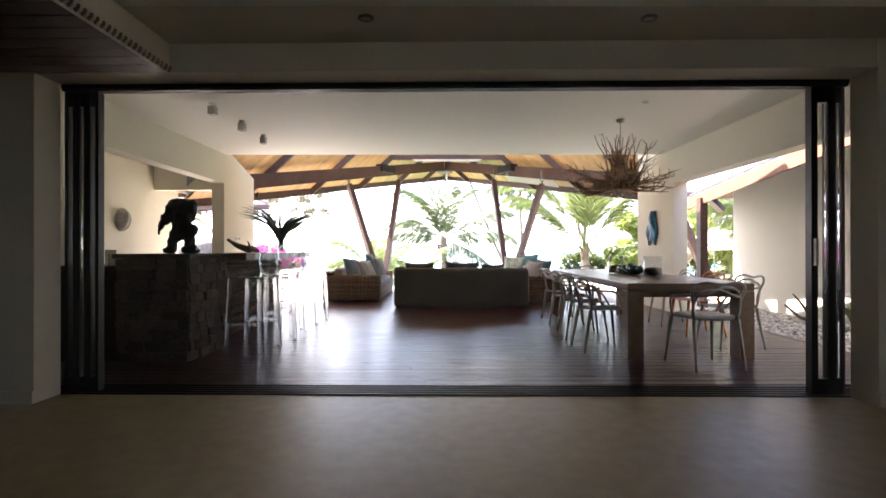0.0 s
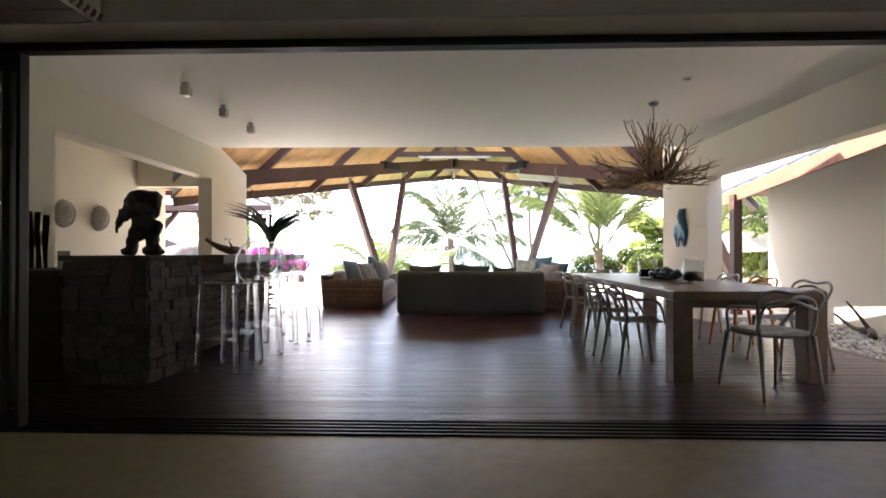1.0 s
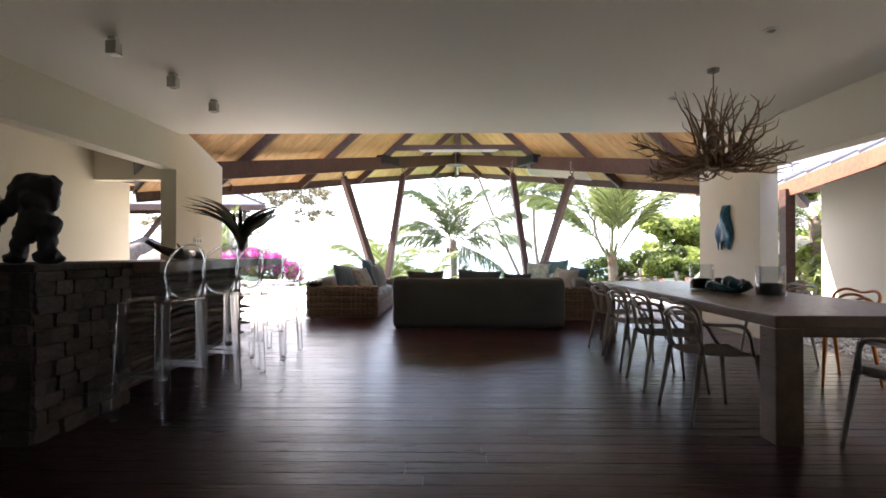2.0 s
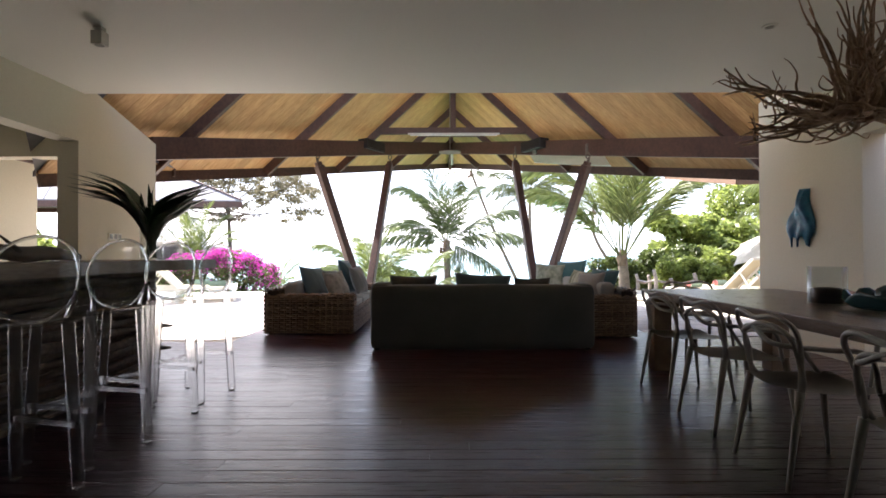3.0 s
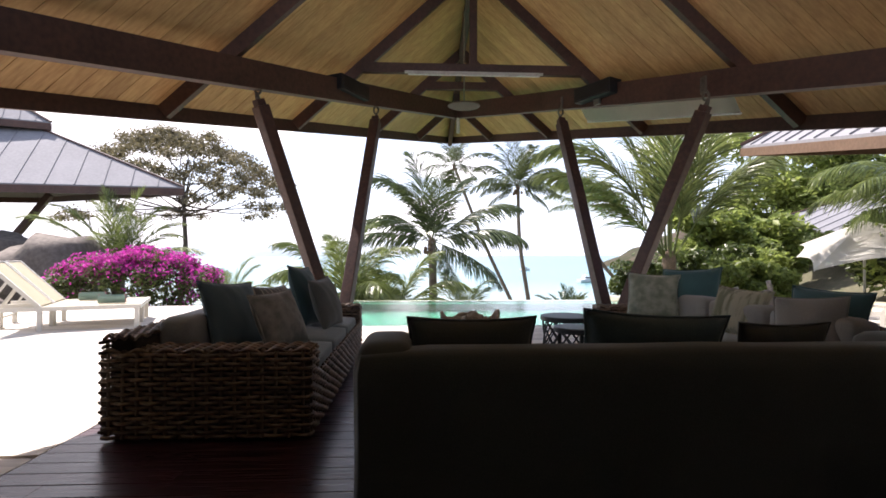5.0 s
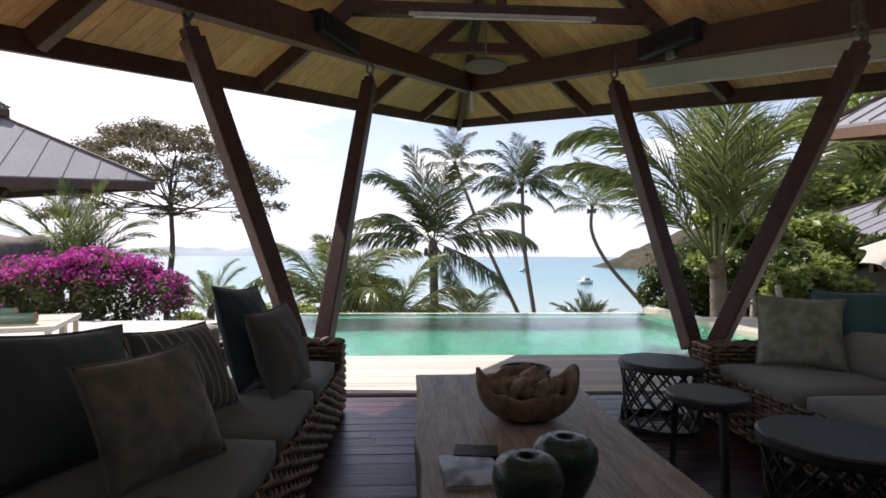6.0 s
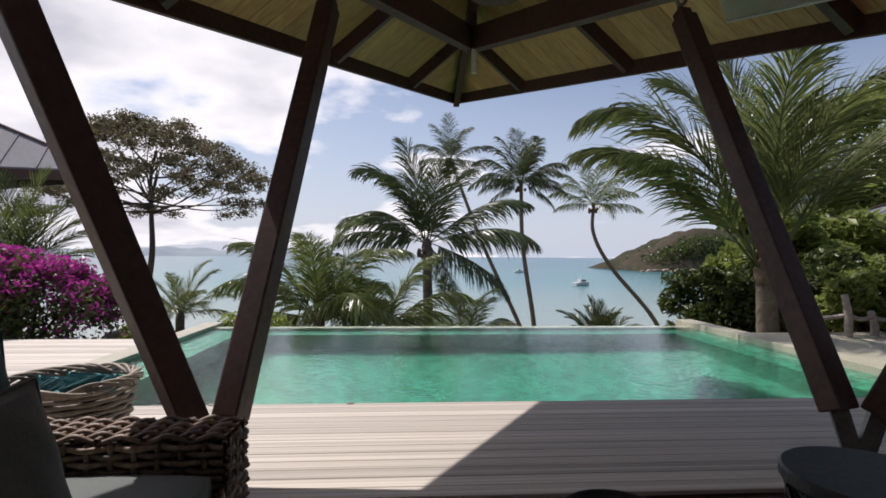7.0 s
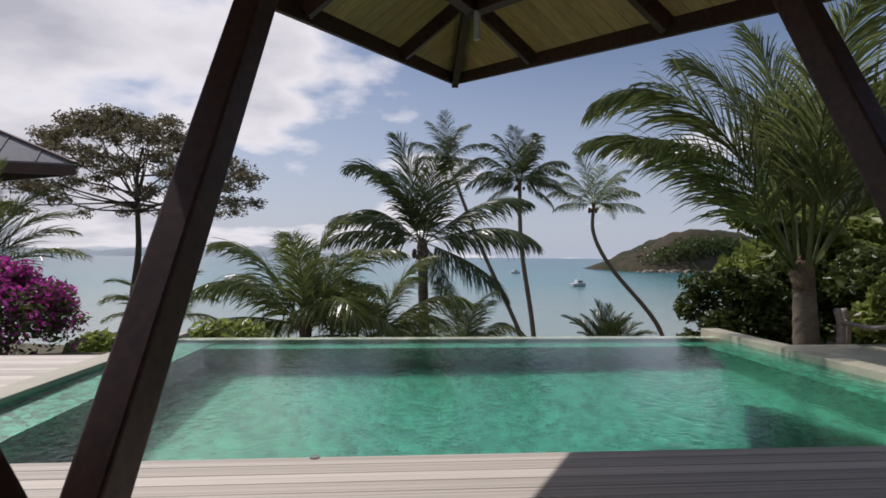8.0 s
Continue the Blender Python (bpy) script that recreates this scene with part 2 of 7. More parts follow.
def tube(points, radius, seg=8, bm=None, closed=False, caps=True):
    """A round rod through the points; radius: one number or one for each point."""
    bm = bm or bmesh.new()
    pts = [Vector(p) for p in points]
    n = len(pts)
    rad = radius if isinstance(radius, (list, tuple)) else [radius] * n
    rings, last = [], None
    for i, p in enumerate(pts):
        a = pts[(i - 1) % n] if (closed or i) else p
        b = pts[(i + 1) % n] if (closed or i < n - 1) else p
        d = (b - a).normalized()
        if last is None:
            s = d.cross(Vector((0, 0, 1)))
            if s.length < 1e-2:
                s = d.cross(Vector((1, 0, 0)))
        else:
            s = last - d * last.dot(d)
        s.normalize()
        last = s
        t = d.cross(s)
        rings.append([bm.verts.new(p + (s * math.cos(k * 2 * math.pi / seg) + t * math.sin(k * 2 * math.pi / seg)) * rad[i]) for k in range(seg)])
    for i in range(n if closed else n - 1):
        a, b = rings[i], rings[(i + 1) % n]
        for k in range(seg):
            bm.faces.new((a[k], a[(k + 1) % seg], b[(k + 1) % seg], b[k]))
    if caps and not closed:
        bm.faces.new(rings[0][::-1])
        bm.faces.new(rings[-1])
    bmesh.ops.recalc_face_normals(bm, faces=bm.faces)
    return bm


def lathe(profile, seg=24, bm=None, squash=1.0):
    """Turns (radius, height) pairs round the z axis."""
    bm = bm or bmesh.new()
    rings = []
    for r, z in profile:
        if r < 1e-4:
            rings.append([bm.verts.new((0, 0, z))])
        else:
            rings.append([bm.verts.new((r * math.cos(k * 2 * math.pi / seg), squash * r * math.sin(k * 2 * math.pi / seg), z)) for k in range(seg)])
    for a, b in zip(rings, rings[1:]):
        for k in range(seg):
            q = [a[k % len(a)], a[(k + 1) % seg % len(a)], b[(k + 1) % seg % len(b)], b[k % len(b)]]
            q = [v for i, v in enumerate(q) if v not in q[:i]]
            if len(q) > 2:
                bm.faces.new(q)
    bmesh.ops.recalc_face_normals(bm, faces=bm.faces)
    return bm


def sheet(grid, bm=None):
    """Faces over rows of points."""
    bm = bm or bmesh.new()
    rows = [[bm.verts.new(p) for p in row] for row in grid]
    for a, b in zip(rows, rows[1:]):
        for i in range(len(a) - 1):
            bm.faces.new((a[i], a[i + 1], b[i + 1], b[i]))
    return bm


def prism(outline, z0, z1, bm=None):
    """An upright block over a plan outline."""
    bm = bm or bmesh.new()
    lo = [bm.verts.new((x, y, z0)) for x, y in outline]
    hi = [bm.verts.new((x, y, z1)) for x, y in outline]
    n = len(outline)
    bm.faces.new(lo[::-1])
    bm.faces.new(hi)
    for i in range(n):
        bm.faces.new((lo[i], lo[(i + 1) % n], hi[(i + 1) % n], hi[i]))
    bmesh.ops.recalc_face_normals(bm, faces=bm.faces)
    return bm


def curve_points(points, n):
    """A smooth line (Catmull-Rom) through a few points."""
    p = [Vector(q) for q in points]
    p = [p[0] * 2 - p[1]] + p + [p[-1] * 2 - p[-2]]
    out = []
    for i in range(1, len(p) - 2):
        for k in range(n):
            t = k / n
            a, b, c, d = p[i - 1], p[i], p[i + 1], p[i + 2]
            out.append(0.5 * (2 * b + (c - a) * t + (2 * a - 5 * b + 4 * c - d) * t * t + (3 * b - a - 3 * c + d) * t ** 3))
    out.append(p[-2])
    return out


rnd = random.Random(7)

# ---- the dark inner room ----
structure = dict(kind="structure")
ASKEW = pose(0, 3.8, 0, 0, 0, -1.2) @ pose(0, -3.8, 0)  # the folding-door wall stands a little askew to the hall
floor_inner = tagged(part("floor_inner", box(-6, 6, -4.2, 3.80, -0.2, 0.0), CONCRETE), "honey-toned polished concrete floor of the inner room", **structure)
bm = box(-6.2, -2.87, 3.57, 3.82, -0.2, 3.2)
box(3.0, 6.2, 3.57, 3.82, -0.2, 3.2, bm)
box(-2.87, 3.0, 3.57, 3.82, 2.33, 3.2, bm)
wall_opening = tagged(part("wall_north", bm, PLASTER, bevel=0.006), "cream plastered wall with a wide opening", **structure)
bm = box(-6.2, 0.2, -4.4, -4.2, -0.2, 3.2)
box(2.0, 6.2, -4.4, -4.2, -0.2, 3.2, bm)
box(0.2, 2.0, -4.4, -4.2, -0.2, 0.95, bm)
box(0.2, 2.0, -4.4, -4.2, 2.05, 3.2, bm)
tagged(part("wall_south", bm, PLASTER), "plain plastered rear wall with an opening for the added window", **structure)
tagged(part("wall_west", box(-6.4, -6.2, -4.4, 3.82, -0.2, 3.2), PLASTER), "plain plastered side wall", **structure)
tagged(part("wall_east", box(6.2, 6.4, -4.4, 3.82, -0.2, 3.2), PLASTER), "plain plastered side wall", **structure)
bm = box(-6.2, 6.2, -4.2, 3.05, 2.78, 3.2)
box(-6.2, 6.2, 3.05, 3.70, 2.53, 3.2, bm)
tagged(part("ceiling_inner", bm, PLASTER), "cream plastered ceiling with a dropped beam", **structure)
# solid dark strip stands for the shadow where ceiling and beam meet
tagged(part("trim", box(-6.2, 6.2, 2.99, 3.05, 2.70, 2.78), DARKFRAME), "dark strip drawn for the shadow along the dropped beam", **structure)
for n, (x0, x1) in enumerate(((-6.2, -2.87), (3.0, 6.2))):
    tagged(part("baseboard", box(x0, x1, 3.556, 3.57, 0, 0.09), PLASTER), "low cream skirting", **structure).matrix_basis = ASKEW

# ---- sliding door frame and tracks ----
head_track = tagged(part("door_head_track", box(-2.87, 3.0, 3.82, 3.92, 2.30, 2.36), DARKFRAME), "dark aluminium head track of the folding doors", **structure)
for k in range(4):
    part("rail", box(-2.87, 3.0, 3.83 + k * 0.022, 3.842 + k * 0.022, 2.285, 2.302), DARKFRAME, head_track)
sill_track = tagged(part("door_sill_track", box(-2.87, 3.0, 3.80, 4.17, -0.2, -0.004), DARKFRAME), "dark ribbed metal floor track of the folding doors", **structure)
for k in range(5):
    part("rail", box(-2.87, 3.0, 3.815 + k * 0.06, 3.832 + k * 0.06, -0.006, 0.010), DARKFRAME, sill_track)

for ob in (floor_inner, wall_opening, head_track, sill_track):
    ob.matrix_basis = ASKEW

PANE = glassy("door_glass", (0.93, 0.96, 0.95), 0.0, 1.45)

# unseen rear window, added so that the inner room is lit from behind
rear = thing("window_1", (1.1, -4.3, 1.5), "unseen window added in the rear wall to light the inner room", "window", kind="structure")
for x in (-0.88, -0.02, 0.84):
    part("window_frame", box(x, x + 0.04, -0.03, 0.03, -0.55, 0.55), DARKFRAME, rear)
for z in (-0.55, 0.51):
    part("window_frame", box(-0.84, 0.84, -0.025, 0.025, z, z + 0.04), DARKFRAME, rear)
for x0, x1 in ((-0.84, -0.02), (0.02, 0.84)):
    part("pane", box(x0, x1, -0.004, 0.004, -0.51, 0.51), PANE, rear, "clear glass pane").visible_shadow = False


def door_leaf(x, width, y, label):
    """A folded leaf seen edge on: stiles, rails and a glass pane."""
    d = thing("folding_door", (0, 0, 0), label, "door", "folded door leaves")
    d.matrix_basis = ASKEW @ pose(x, y, 0.012)
    for name, a, b in (("stile", 0, width * 0.28), ("stile", width * 0.72, width)):
        part(name, box(a, b, 0, 0.07, 0, 2.27), DARKFRAME, d, bevel=0.004)
    part("rail", box(width * 0.28, width * 0.72, 0.01, 0.06, 0, 0.11), DARKFRAME, d)
    part("rail", box(width * 0.28, width * 0.72, 0.01, 0.06, 2.16, 2.27), DARKFRAME, d)
    part("pane", box(width * 0.28, width * 0.72, 0.03, 0.04, 0.11, 2.16), PANE, d, "clear glass pane").visible_shadow = False
    return d


for x, w in ((-2.86, 0.09), (-2.77, 0.08), (-2.69, 0.09)):
    door_leaf(x, w, 3.84, "dark aluminium folding glass door leaf, folded back at the jamb")
d = door_leaf(2.735, 0.17, 3.84, "wide dark aluminium door leaf, folded back at the jamb")
part("handle", box(0.01, 0.03, -0.03, 0, 0.95, 1.15), STEEL, d, "small steel pull")
door_leaf(2.905, 0.09, 3.86, "slim dark aluminium glass door leaf, folded back at the jamb")

# ---- the open living hall ----


def side_wall(outline, x0, x1):
    """A wall along y: an outline of (y, z) pairs, given thickness in x."""
    bm = bmesh.new()
    a = [bm.verts.new((x0, y, z)) for y, z in outline]
    b = [bm.verts.new((x1, y, z)) for y, z in outline]
    bm.faces.new(a)
    bm.faces.new(b[::-1])
    for i in range(len(outline)):
        j = (i + 1) % len(outline)
        bm.faces.new((a[i], a[j], b[j], b[i]))
    bmesh.ops.recalc_face_normals(bm, faces=bm.faces)
    return bm


bm = side_wall([(3.82, -0.2), (5.82, -0.2), (5.82, 2.28), (9.16, 2.28), (9.16, -0.2), (10.6, -0.2), (10.6, 2.55), (9.3, 2.9), (9.0, 3.3), (3.82, 3.3)], -4.09, -3.87)
tagged(part("wall_hall_west", bm, PLASTER), "cream plastered wall with a wide bar opening", **structure)
tagged(part("wall_niche_west", box(-5.62, -5.42, 5.6, 10.58, -0.2, 3.1), PLASTER), "cream plastered rear wall of the bar", **structure)
tagged(part("wall_niche_south", box(-5.42, -4.09, 5.6, 5.8, -0.2, 3.1), PLASTER), "cream plastered end wall of the bar", **structure)
tagged(part("wall_niche_header", box(-5.42, -4.09, 9.7, 9.9, 2.22, 2.86), PLASTER), "cream plastered header over the end of the bar", **structure)
tagged(part("ceiling_niche", box(-5.42, -4.09, 5.8, 9.9, 2.86, 3.1), CEILING), "white ceiling over the bar", **structure)
lean_to = thing("eave_roof", (-5.65, 10.65, 2.37), "low eave beyond the bar with honey lining and dark rafters", "roof", kind="structure")
for k in range(9):
    part("lining_board", box(-1.52, 1.52, -0.70 + k * 0.175, -0.70 + k * 0.175 + 0.17, 0.0, 0.022), SOFFIT, lean_to)
part("covering", box(-1.56, 1.54, -0.72, 0.88, 0.022, 0.07), ROOFMETAL, lean_to, "grey metal covering")
for x in (-1.2, -0.4, 0.4, 1.2):
    part("rafter", box(x - 0.04, x + 0.04, -0.68, 0.85, -0.12, 0.0), BEAMWOOD, lean_to)
part("fascia", box(-1.56, 1.54, 0.88, 0.925, -0.10, 0.09), BEAMWOOD, lean_to, "dark eave fascia board")
bm = side_wall([(3.70, 2.24), (8.75, 2.24), (8.75, -0.2), (10.36, -0.2), (10.36, 3.0), (9.3, 3.3), (3.70, 3.3)], 3.97, 4.20)
tagged(part("wall_hall_east", bm, PLASTER), "white plastered wall slab with a long header", **structure)
tagged(part("wall_return_east", box(4.2, 6.2, 3.60, 3.82, -0.2, 3.1), PLASTER), "plain plastered outer wall", **structure)
tagged(part("wall_return_west", box(-6.2, -4.09, 3.82, 5.6, -0.2, 3.1), PLASTER), "plain plastered wall mass beside the bar", **structure)
tagged(part("ceiling_hall", box(-4.09, 4.20, 3.72, 9.25, 2.80, 3.1), CEILING), "flat white painted ceiling", **structure)

# ---- timber roof of the hall: two planes over a ridge that falls towards the sea ----
RX, RZ, FALL, PITCH = 0.165, 5.80, 0.262, 0.92
TIP_Y, SPREAD = 20.40, 0.489


def roof_z(x, y):
    return RZ - FALL * (y - 13.0) - PITCH * abs(x - RX)


def eave_x(y, side):
    return RX + side * (SPREAD * (TIP_Y - y) if y > (9.95 if side < 0 else 10.62) else 4.02)


roof = thing("pavilion_roof", (0, 0, 0), "V-shaped timber pavilion roof with honey lining boards and dark rafters", "roof", kind="structure")
for side in (-1, 1):
    bm = bmesh.new()
    y, w = 8.3, 0.185
    while y < TIP_Y - 0.05:
        a, b = y, min(y + w - 0.006, TIP_Y - 0.01)
        x0 = RX + side * 0.01
        q = [(x0, a), (x0, b), (eave_x(b, side), b), (eave_x(a, side), a)]
        lo = [bm.verts.new((px, py, roof_z(px, py) + 0.14)) for px, py in q]
        hi = [bm.verts.new((px, py, roof_z(px, py) + 0.17)) for px, py in q]
        for f in (lo, hi[::-1], *[(lo[i], hi[i], hi[(i + 1) % 4], lo[(i + 1) % 4]) for i in range(4)]):
            bm.faces.new(f)
        y += w
    bmesh.ops.recalc_face_normals(bm, faces=bm.faces)
    part("lining", bm, SOFFIT, roof, "honey-coloured lining boards")
    bm = bmesh.new()
    low = 9.97 if side < 0 else 10.63
    q = [(RX, 8.0), (RX, TIP_Y + 0.12), (eave_x(low, side) + side * 0.06, low), (eave_x(low - 0.02, side), low - 0.02), (eave_x(8.0, side), 8.0)]
    lo = [bm.verts.new((px, py, roof_z(px, py) + 0.185)) for px, py in q]
    hi = [bm.verts.new((px, py, roof_z(px, py) + 0.24)) for px, py in q]
    for f in (lo, hi[::-1], *[(lo[i], hi[i], hi[(i + 1) % 5], lo[(i + 1) % 5]) for i in range(5)]):
        bm.faces.new(f)
    bmesh.ops.recalc_face_normals(bm, faces=bm.faces)
    part("covering", bm, ROOFMETAL, roof, "grey metal covering")
    # fascia along the eave
    a, b = (eave_x(low, side), low), (eave_x(TIP_Y, side), TIP_Y)
    part("fascia", bar((*a, roof_z(*a) + 0.10), (*b, roof_z(*b) + 0.10), 0.045, 0.20), BEAMWOOD, roof, "dark eave fascia board")
    # rafters
    for y in (9.25, 11.15, 13.2, 15.1, 17.0, 18.7):
        xe = eave_x(y, side) - side * 0.03
        part("rafter", bar((RX, y, roof_z(RX, y) + 0.06), (xe, y, roof_z(xe, y) + 0.06), 0.085, 0.16), BEAMWOOD, roof)
        if y < 18:
            part("batten", bar((RX, y + 0.07, roof_z(RX, y) + 0.115), (xe, y + 0.07, roof_z(xe, y) + 0.115), 0.03, 0.03), SOFFIT, roof)
    # the slanting main beam on the posts
    hub, back = Vector((RX, 18.2, 4.06)), Vector((RX + side * 4.1, 10.62, 2.50))
    part("main_beam", bar(hub, back, 0.13, 0.30), BEAMWOOD, roof, "heavy dark main beam")
part("ridge_beam", bar((RX, 8.0, roof_z(RX, 8.0) + 0.03), (RX, TIP_Y - 0.02, roof_z(RX, TIP_Y) + 0.03), 0.10, 0.20), BEAMWOOD, roof, "dark ridge beam")


def rafter_x(y, z):
    return (roof_z(RX, y) + 0.0 - z) / PITCH


for y, z in ((15.1, 3.80), (13.2, 4.31), (17.0, 4.18)):
    h = rafter_x(y, z) + 0.10
    part("collar_tie", box(RX - h, RX + h, y - 0.05, y + 0.05, z - 0.07, z + 0.07), BEAMWOOD, roof, bevel=0.006)
    if y < 17:
        part("king_post", box(RX - 0.055, RX + 0.055, y - 0.045, y + 0.045, z + 0.07, roof_z(RX, y)), BEAMWOOD, roof, bevel=0.005)
part("hub_post", box(RX - 0.06, RX + 0.06, 18.10, 18.22, 3.88, roof_z(RX, 18.2)), BEAMWOOD, roof)

# ---- slanting posts in two V pairs ----
FEET = {-1: Vector((-1.655, 14.20, 0.0)), 1: Vector((1.895, 14.20, 0.0))}
TOPS = {-1: (Vector((-2.40, 13.47, 2.76)), Vector((-1.28, 15.47, 3.12))), 1: (Vector((2.60, 13.32, 2.73)), Vector((1.58, 15.47, 3.14)))}
for side in (-1, 1):
    foot = FEET[side]
    for k, top in enumerate(TOPS[side]):
        off = Vector((side * (0.085 if k == 0 else -0.085), -0.02 if k == 0 else 0.02, 0.31))
        lean = (top - foot - off).normalized()
        post = thing("slanting_post", foot, "dark-stained slanting timber post on a steel shoe", "post", "V posts", kind="structure")
        shaft = part("shaft", bar(off + lean * 0.02, top - foot, 0.145, 0.145), BEAMWOOD, post, bevel=0.012)
        part("shoe", bar(Vector((0, 0, 0.0)), off + lean * 0.06, 0.05, 0.09), STEEL, post, "galvanised steel shoe")
        part("tip", bar(top - foot - lean * 0.01, top - foot + lean * 0.07, 0.10, 0.10), BEAMWOOD, shaft)
        tip = top - foot + lean * 0.07
        part("eye_bolt", tube([tip - lean * 0.02, tip + lean * 0.03, tip + lean * 0.06 + Vector((0, 0, 0.02))], [0.034, 0.026, 0.020], 10), OLDSTEEL, post, "tapered steel neck on the post", smooth=True)
        ring = [tip + Vector((0.036 * math.cos(a), 0.010 * math.sin(2 * a), 0.115 + 0.055 * math.sin(a))) for a in [2 * math.pi * j / 20 for j in range(20)]]
        part("shackle", tube(ring, 0.014, 8, closed=True), OLDSTEEL, post, "steel shackle to the beam", smooth=True)
        plate = part("hanger_plate", box((top - foot).x - 0.012, (top - foot).x + 0.012, (top - foot).y - 0.05, (top - foot).y + 0.05, (top - foot).z + 0.21, (top - foot).z + 0.40), OLDSTEEL, post)
        for dz in (0.25, 0.34):
            part("bolt", tube([(top - foot) + Vector((-0.022, 0.0, dz)), (top - foot) + Vector((0.022, 0.0, dz))], 0.012, 8), OLDSTEEL, plate)

# ---- ground, pool and sea ----
GROUND = material("sandy_garden_soil", (0.12, 0.10, 0.062), 0.95, second=(0.06, 0.065, 0.03), scale=0.25, fine=6, contrast=0.6, bump=0.5)
SEA = bpy.data.materials.new("sea_water")
SEA.use_nodes = True
sn, sl = SEA.node_tree.nodes, SEA.node_tree.links
sb = sn["Principled BSDF"]
s_tc = sn.new("ShaderNodeTexCoord")
s_sep = sn.new("ShaderNodeSeparateXYZ")
s_rng = sn.new("ShaderNodeMapRange")
s_rng.inputs["From Min"].default_value, s_rng.inputs["From Max"].default_value = 75, 520
s_ramp = sn.new("ShaderNodeValToRGB")
s_ramp.color_ramp.elements[0].color, s_ramp.color_ramp.elements[1].color = (0.24, 0.30, 0.26, 1), (0.020, 0.125, 0.165, 1)
s_mid = s_ramp.color_ramp.elements.new(0.25)
s_mid.color = (0.050, 0.19, 0.20, 1)
s_noise = sn.new("ShaderNodeTexNoise")
s_noise.inputs["Scale"].default_value, s_noise.inputs["Detail"].default_value = 0.9, 6
s_bump = sn.new("ShaderNodeBump")
s_bump.inputs["Strength"].default_value, s_bump.inputs["Distance"].default_value = 0.5, 0.12
sl.new(s_tc.outputs["Object"], s_sep.inputs[0]); sl.new(s_sep.outputs["Y"], s_rng.inputs["Value"])
sl.new(s_rng.outputs[0], s_ramp.inputs[0]); sl.new(s_ramp.outputs[0], sb.inputs["Base Color"])
sl.new(s_tc.outputs["Object"], s_noise.inputs["Vector"]); sl.new(s_noise.outputs["Fac"], s_bump.inputs["Height"])
sl.new(s_bump.outputs[0], sb.inputs["Normal"])
sb.inputs["Roughness"].default_value = 0.22

SEA_Z = -8.0


def smooth_step(a, b, v):
    t = min(1, max(0, (v - a) / (b - a)))
    return t * t * (3 - 2 * t)


def ground_z(x, y):
    down = smooth_step(20.5, 74, y) * 8.6 + smooth_step(74, 400, y) * 6
    z = -0.28 - down - 0.9 * smooth_step(20.2, 23, y)
    bank = smooth_step(8.5, 24, x) * smooth_step(14, 24, y) * (1 - smooth_step(27, 50, y)) * 3.5
    side = smooth_step(9, 30, abs(x)) * (1 - smooth_step(10, 60, y)) * 1.5
    if abs(x) < 4.8 and 15.0 < y < 21.0:
        z = min(z, -1.9)
    return z + bank + side + 0.10 * noise.noise((x * 0.3, y * 0.3, 0)) * smooth_step(4, 9, abs(x) + max(0, y - 15))


def spread(edges):
    out = []
    for a, b, n in edges:
        out += [a + (b - a) * i / n for i in range(n)]
    return out + [edges[-1][1]]


xs = spread(((-3500, -300, 8), (-300, -60, 10), (-60, -14, 16), (-14, 14, 56), (14, 60, 20), (60, 300, 10), (300, 3500, 8)))
ys = spread(((-600, -20, 6), (-20, 12, 12), (12, 26, 28), (26, 80, 30), (80, 400, 12), (400, 4500, 8)))
tagged(part("ground", sheet([[(x, y, ground_z(x, y)) for x in xs] for y in ys]), GROUND, smooth=True), "sandy garden ground falling to the beach", **structure)
tagged(part("sea_water", sheet([[(x, y, SEA_Z) for x in spread(((-4500, -200, 8), (-200, 200, 8), (200, 4500, 8)))] for y in spread(((60, 400, 8), (400, 4800, 8)))]), SEA),
       "calm turquoise sea with a pale shallow shore", kind="structure")

# pool basin
X0, X1, Y0, Y1, DEEP = -3.86, 4.30, 15.70, 20.18, -1.35
bm = box(X0 - 0.2, X1 + 0.2, Y0 - 0.2, Y1 + 0.2, DEEP - 0.2, DEEP)
box(X0 - 0.25, X0, Y0 - 0.2, Y1 + 0.25, DEEP, -0.06, bm)
box(X1, X1 + 0.25, Y0 - 0.2, Y1 + 0.25, DEEP, -0.02, bm)
box(X0, X1, Y0 - 0.25, Y0, DEEP, -0.06, bm)
box(X0, X1, Y1, Y1 + 0.22, DEEP, -0.055, bm)
box(X0, X0 + 0.55, Y0, Y1, DEEP, -0.22, bm)
box(X1 - 0.5, X1, Y0, Y1, DEEP, -0.32, bm)
box(X0 + 0.55, X1 - 0.5, Y1 - 0.45, Y1, DEEP, -0.30, bm)
pool = tagged(part("pool_basin", bm, POOLTILE), "green rendered swimming pool basin with shallow ledges", kind="structure")
bm = box(X0 - 0.28, X0, Y0 + 0.9, Y1 + 0.5, -0.10, 0.01)
box(X1, X1 + 0.30, Y0 - 0.2, Y1 + 0.5, -0.10, 0.05, bm)
box(X0, X1, Y1, Y1 + 0.22, -0.10, -0.035, bm)
tagged(part("pool_coping", bm, POOLRIM, bevel=0.01), "pale stone pool coping along the infinity edge", kind="structure")
WATER = bpy.data.materials.new("pool_water")
WATER.use_nodes = True
pn, pl = WATER.node_tree.nodes, WATER.node_tree.links
pb = pn["Principled BSDF"]
pb.inputs["Base Color"].default_value = (0.72, 0.96, 0.90, 1)
pb.inputs["Roughness"].default_value, pb.inputs["IOR"].default_value, pb.inputs["Transmission Weight"].default_value = 0.02, 1.33, 1.0
p_tc = pn.new("ShaderNodeTexCoord")
p_n = pn.new("ShaderNodeTexNoise")
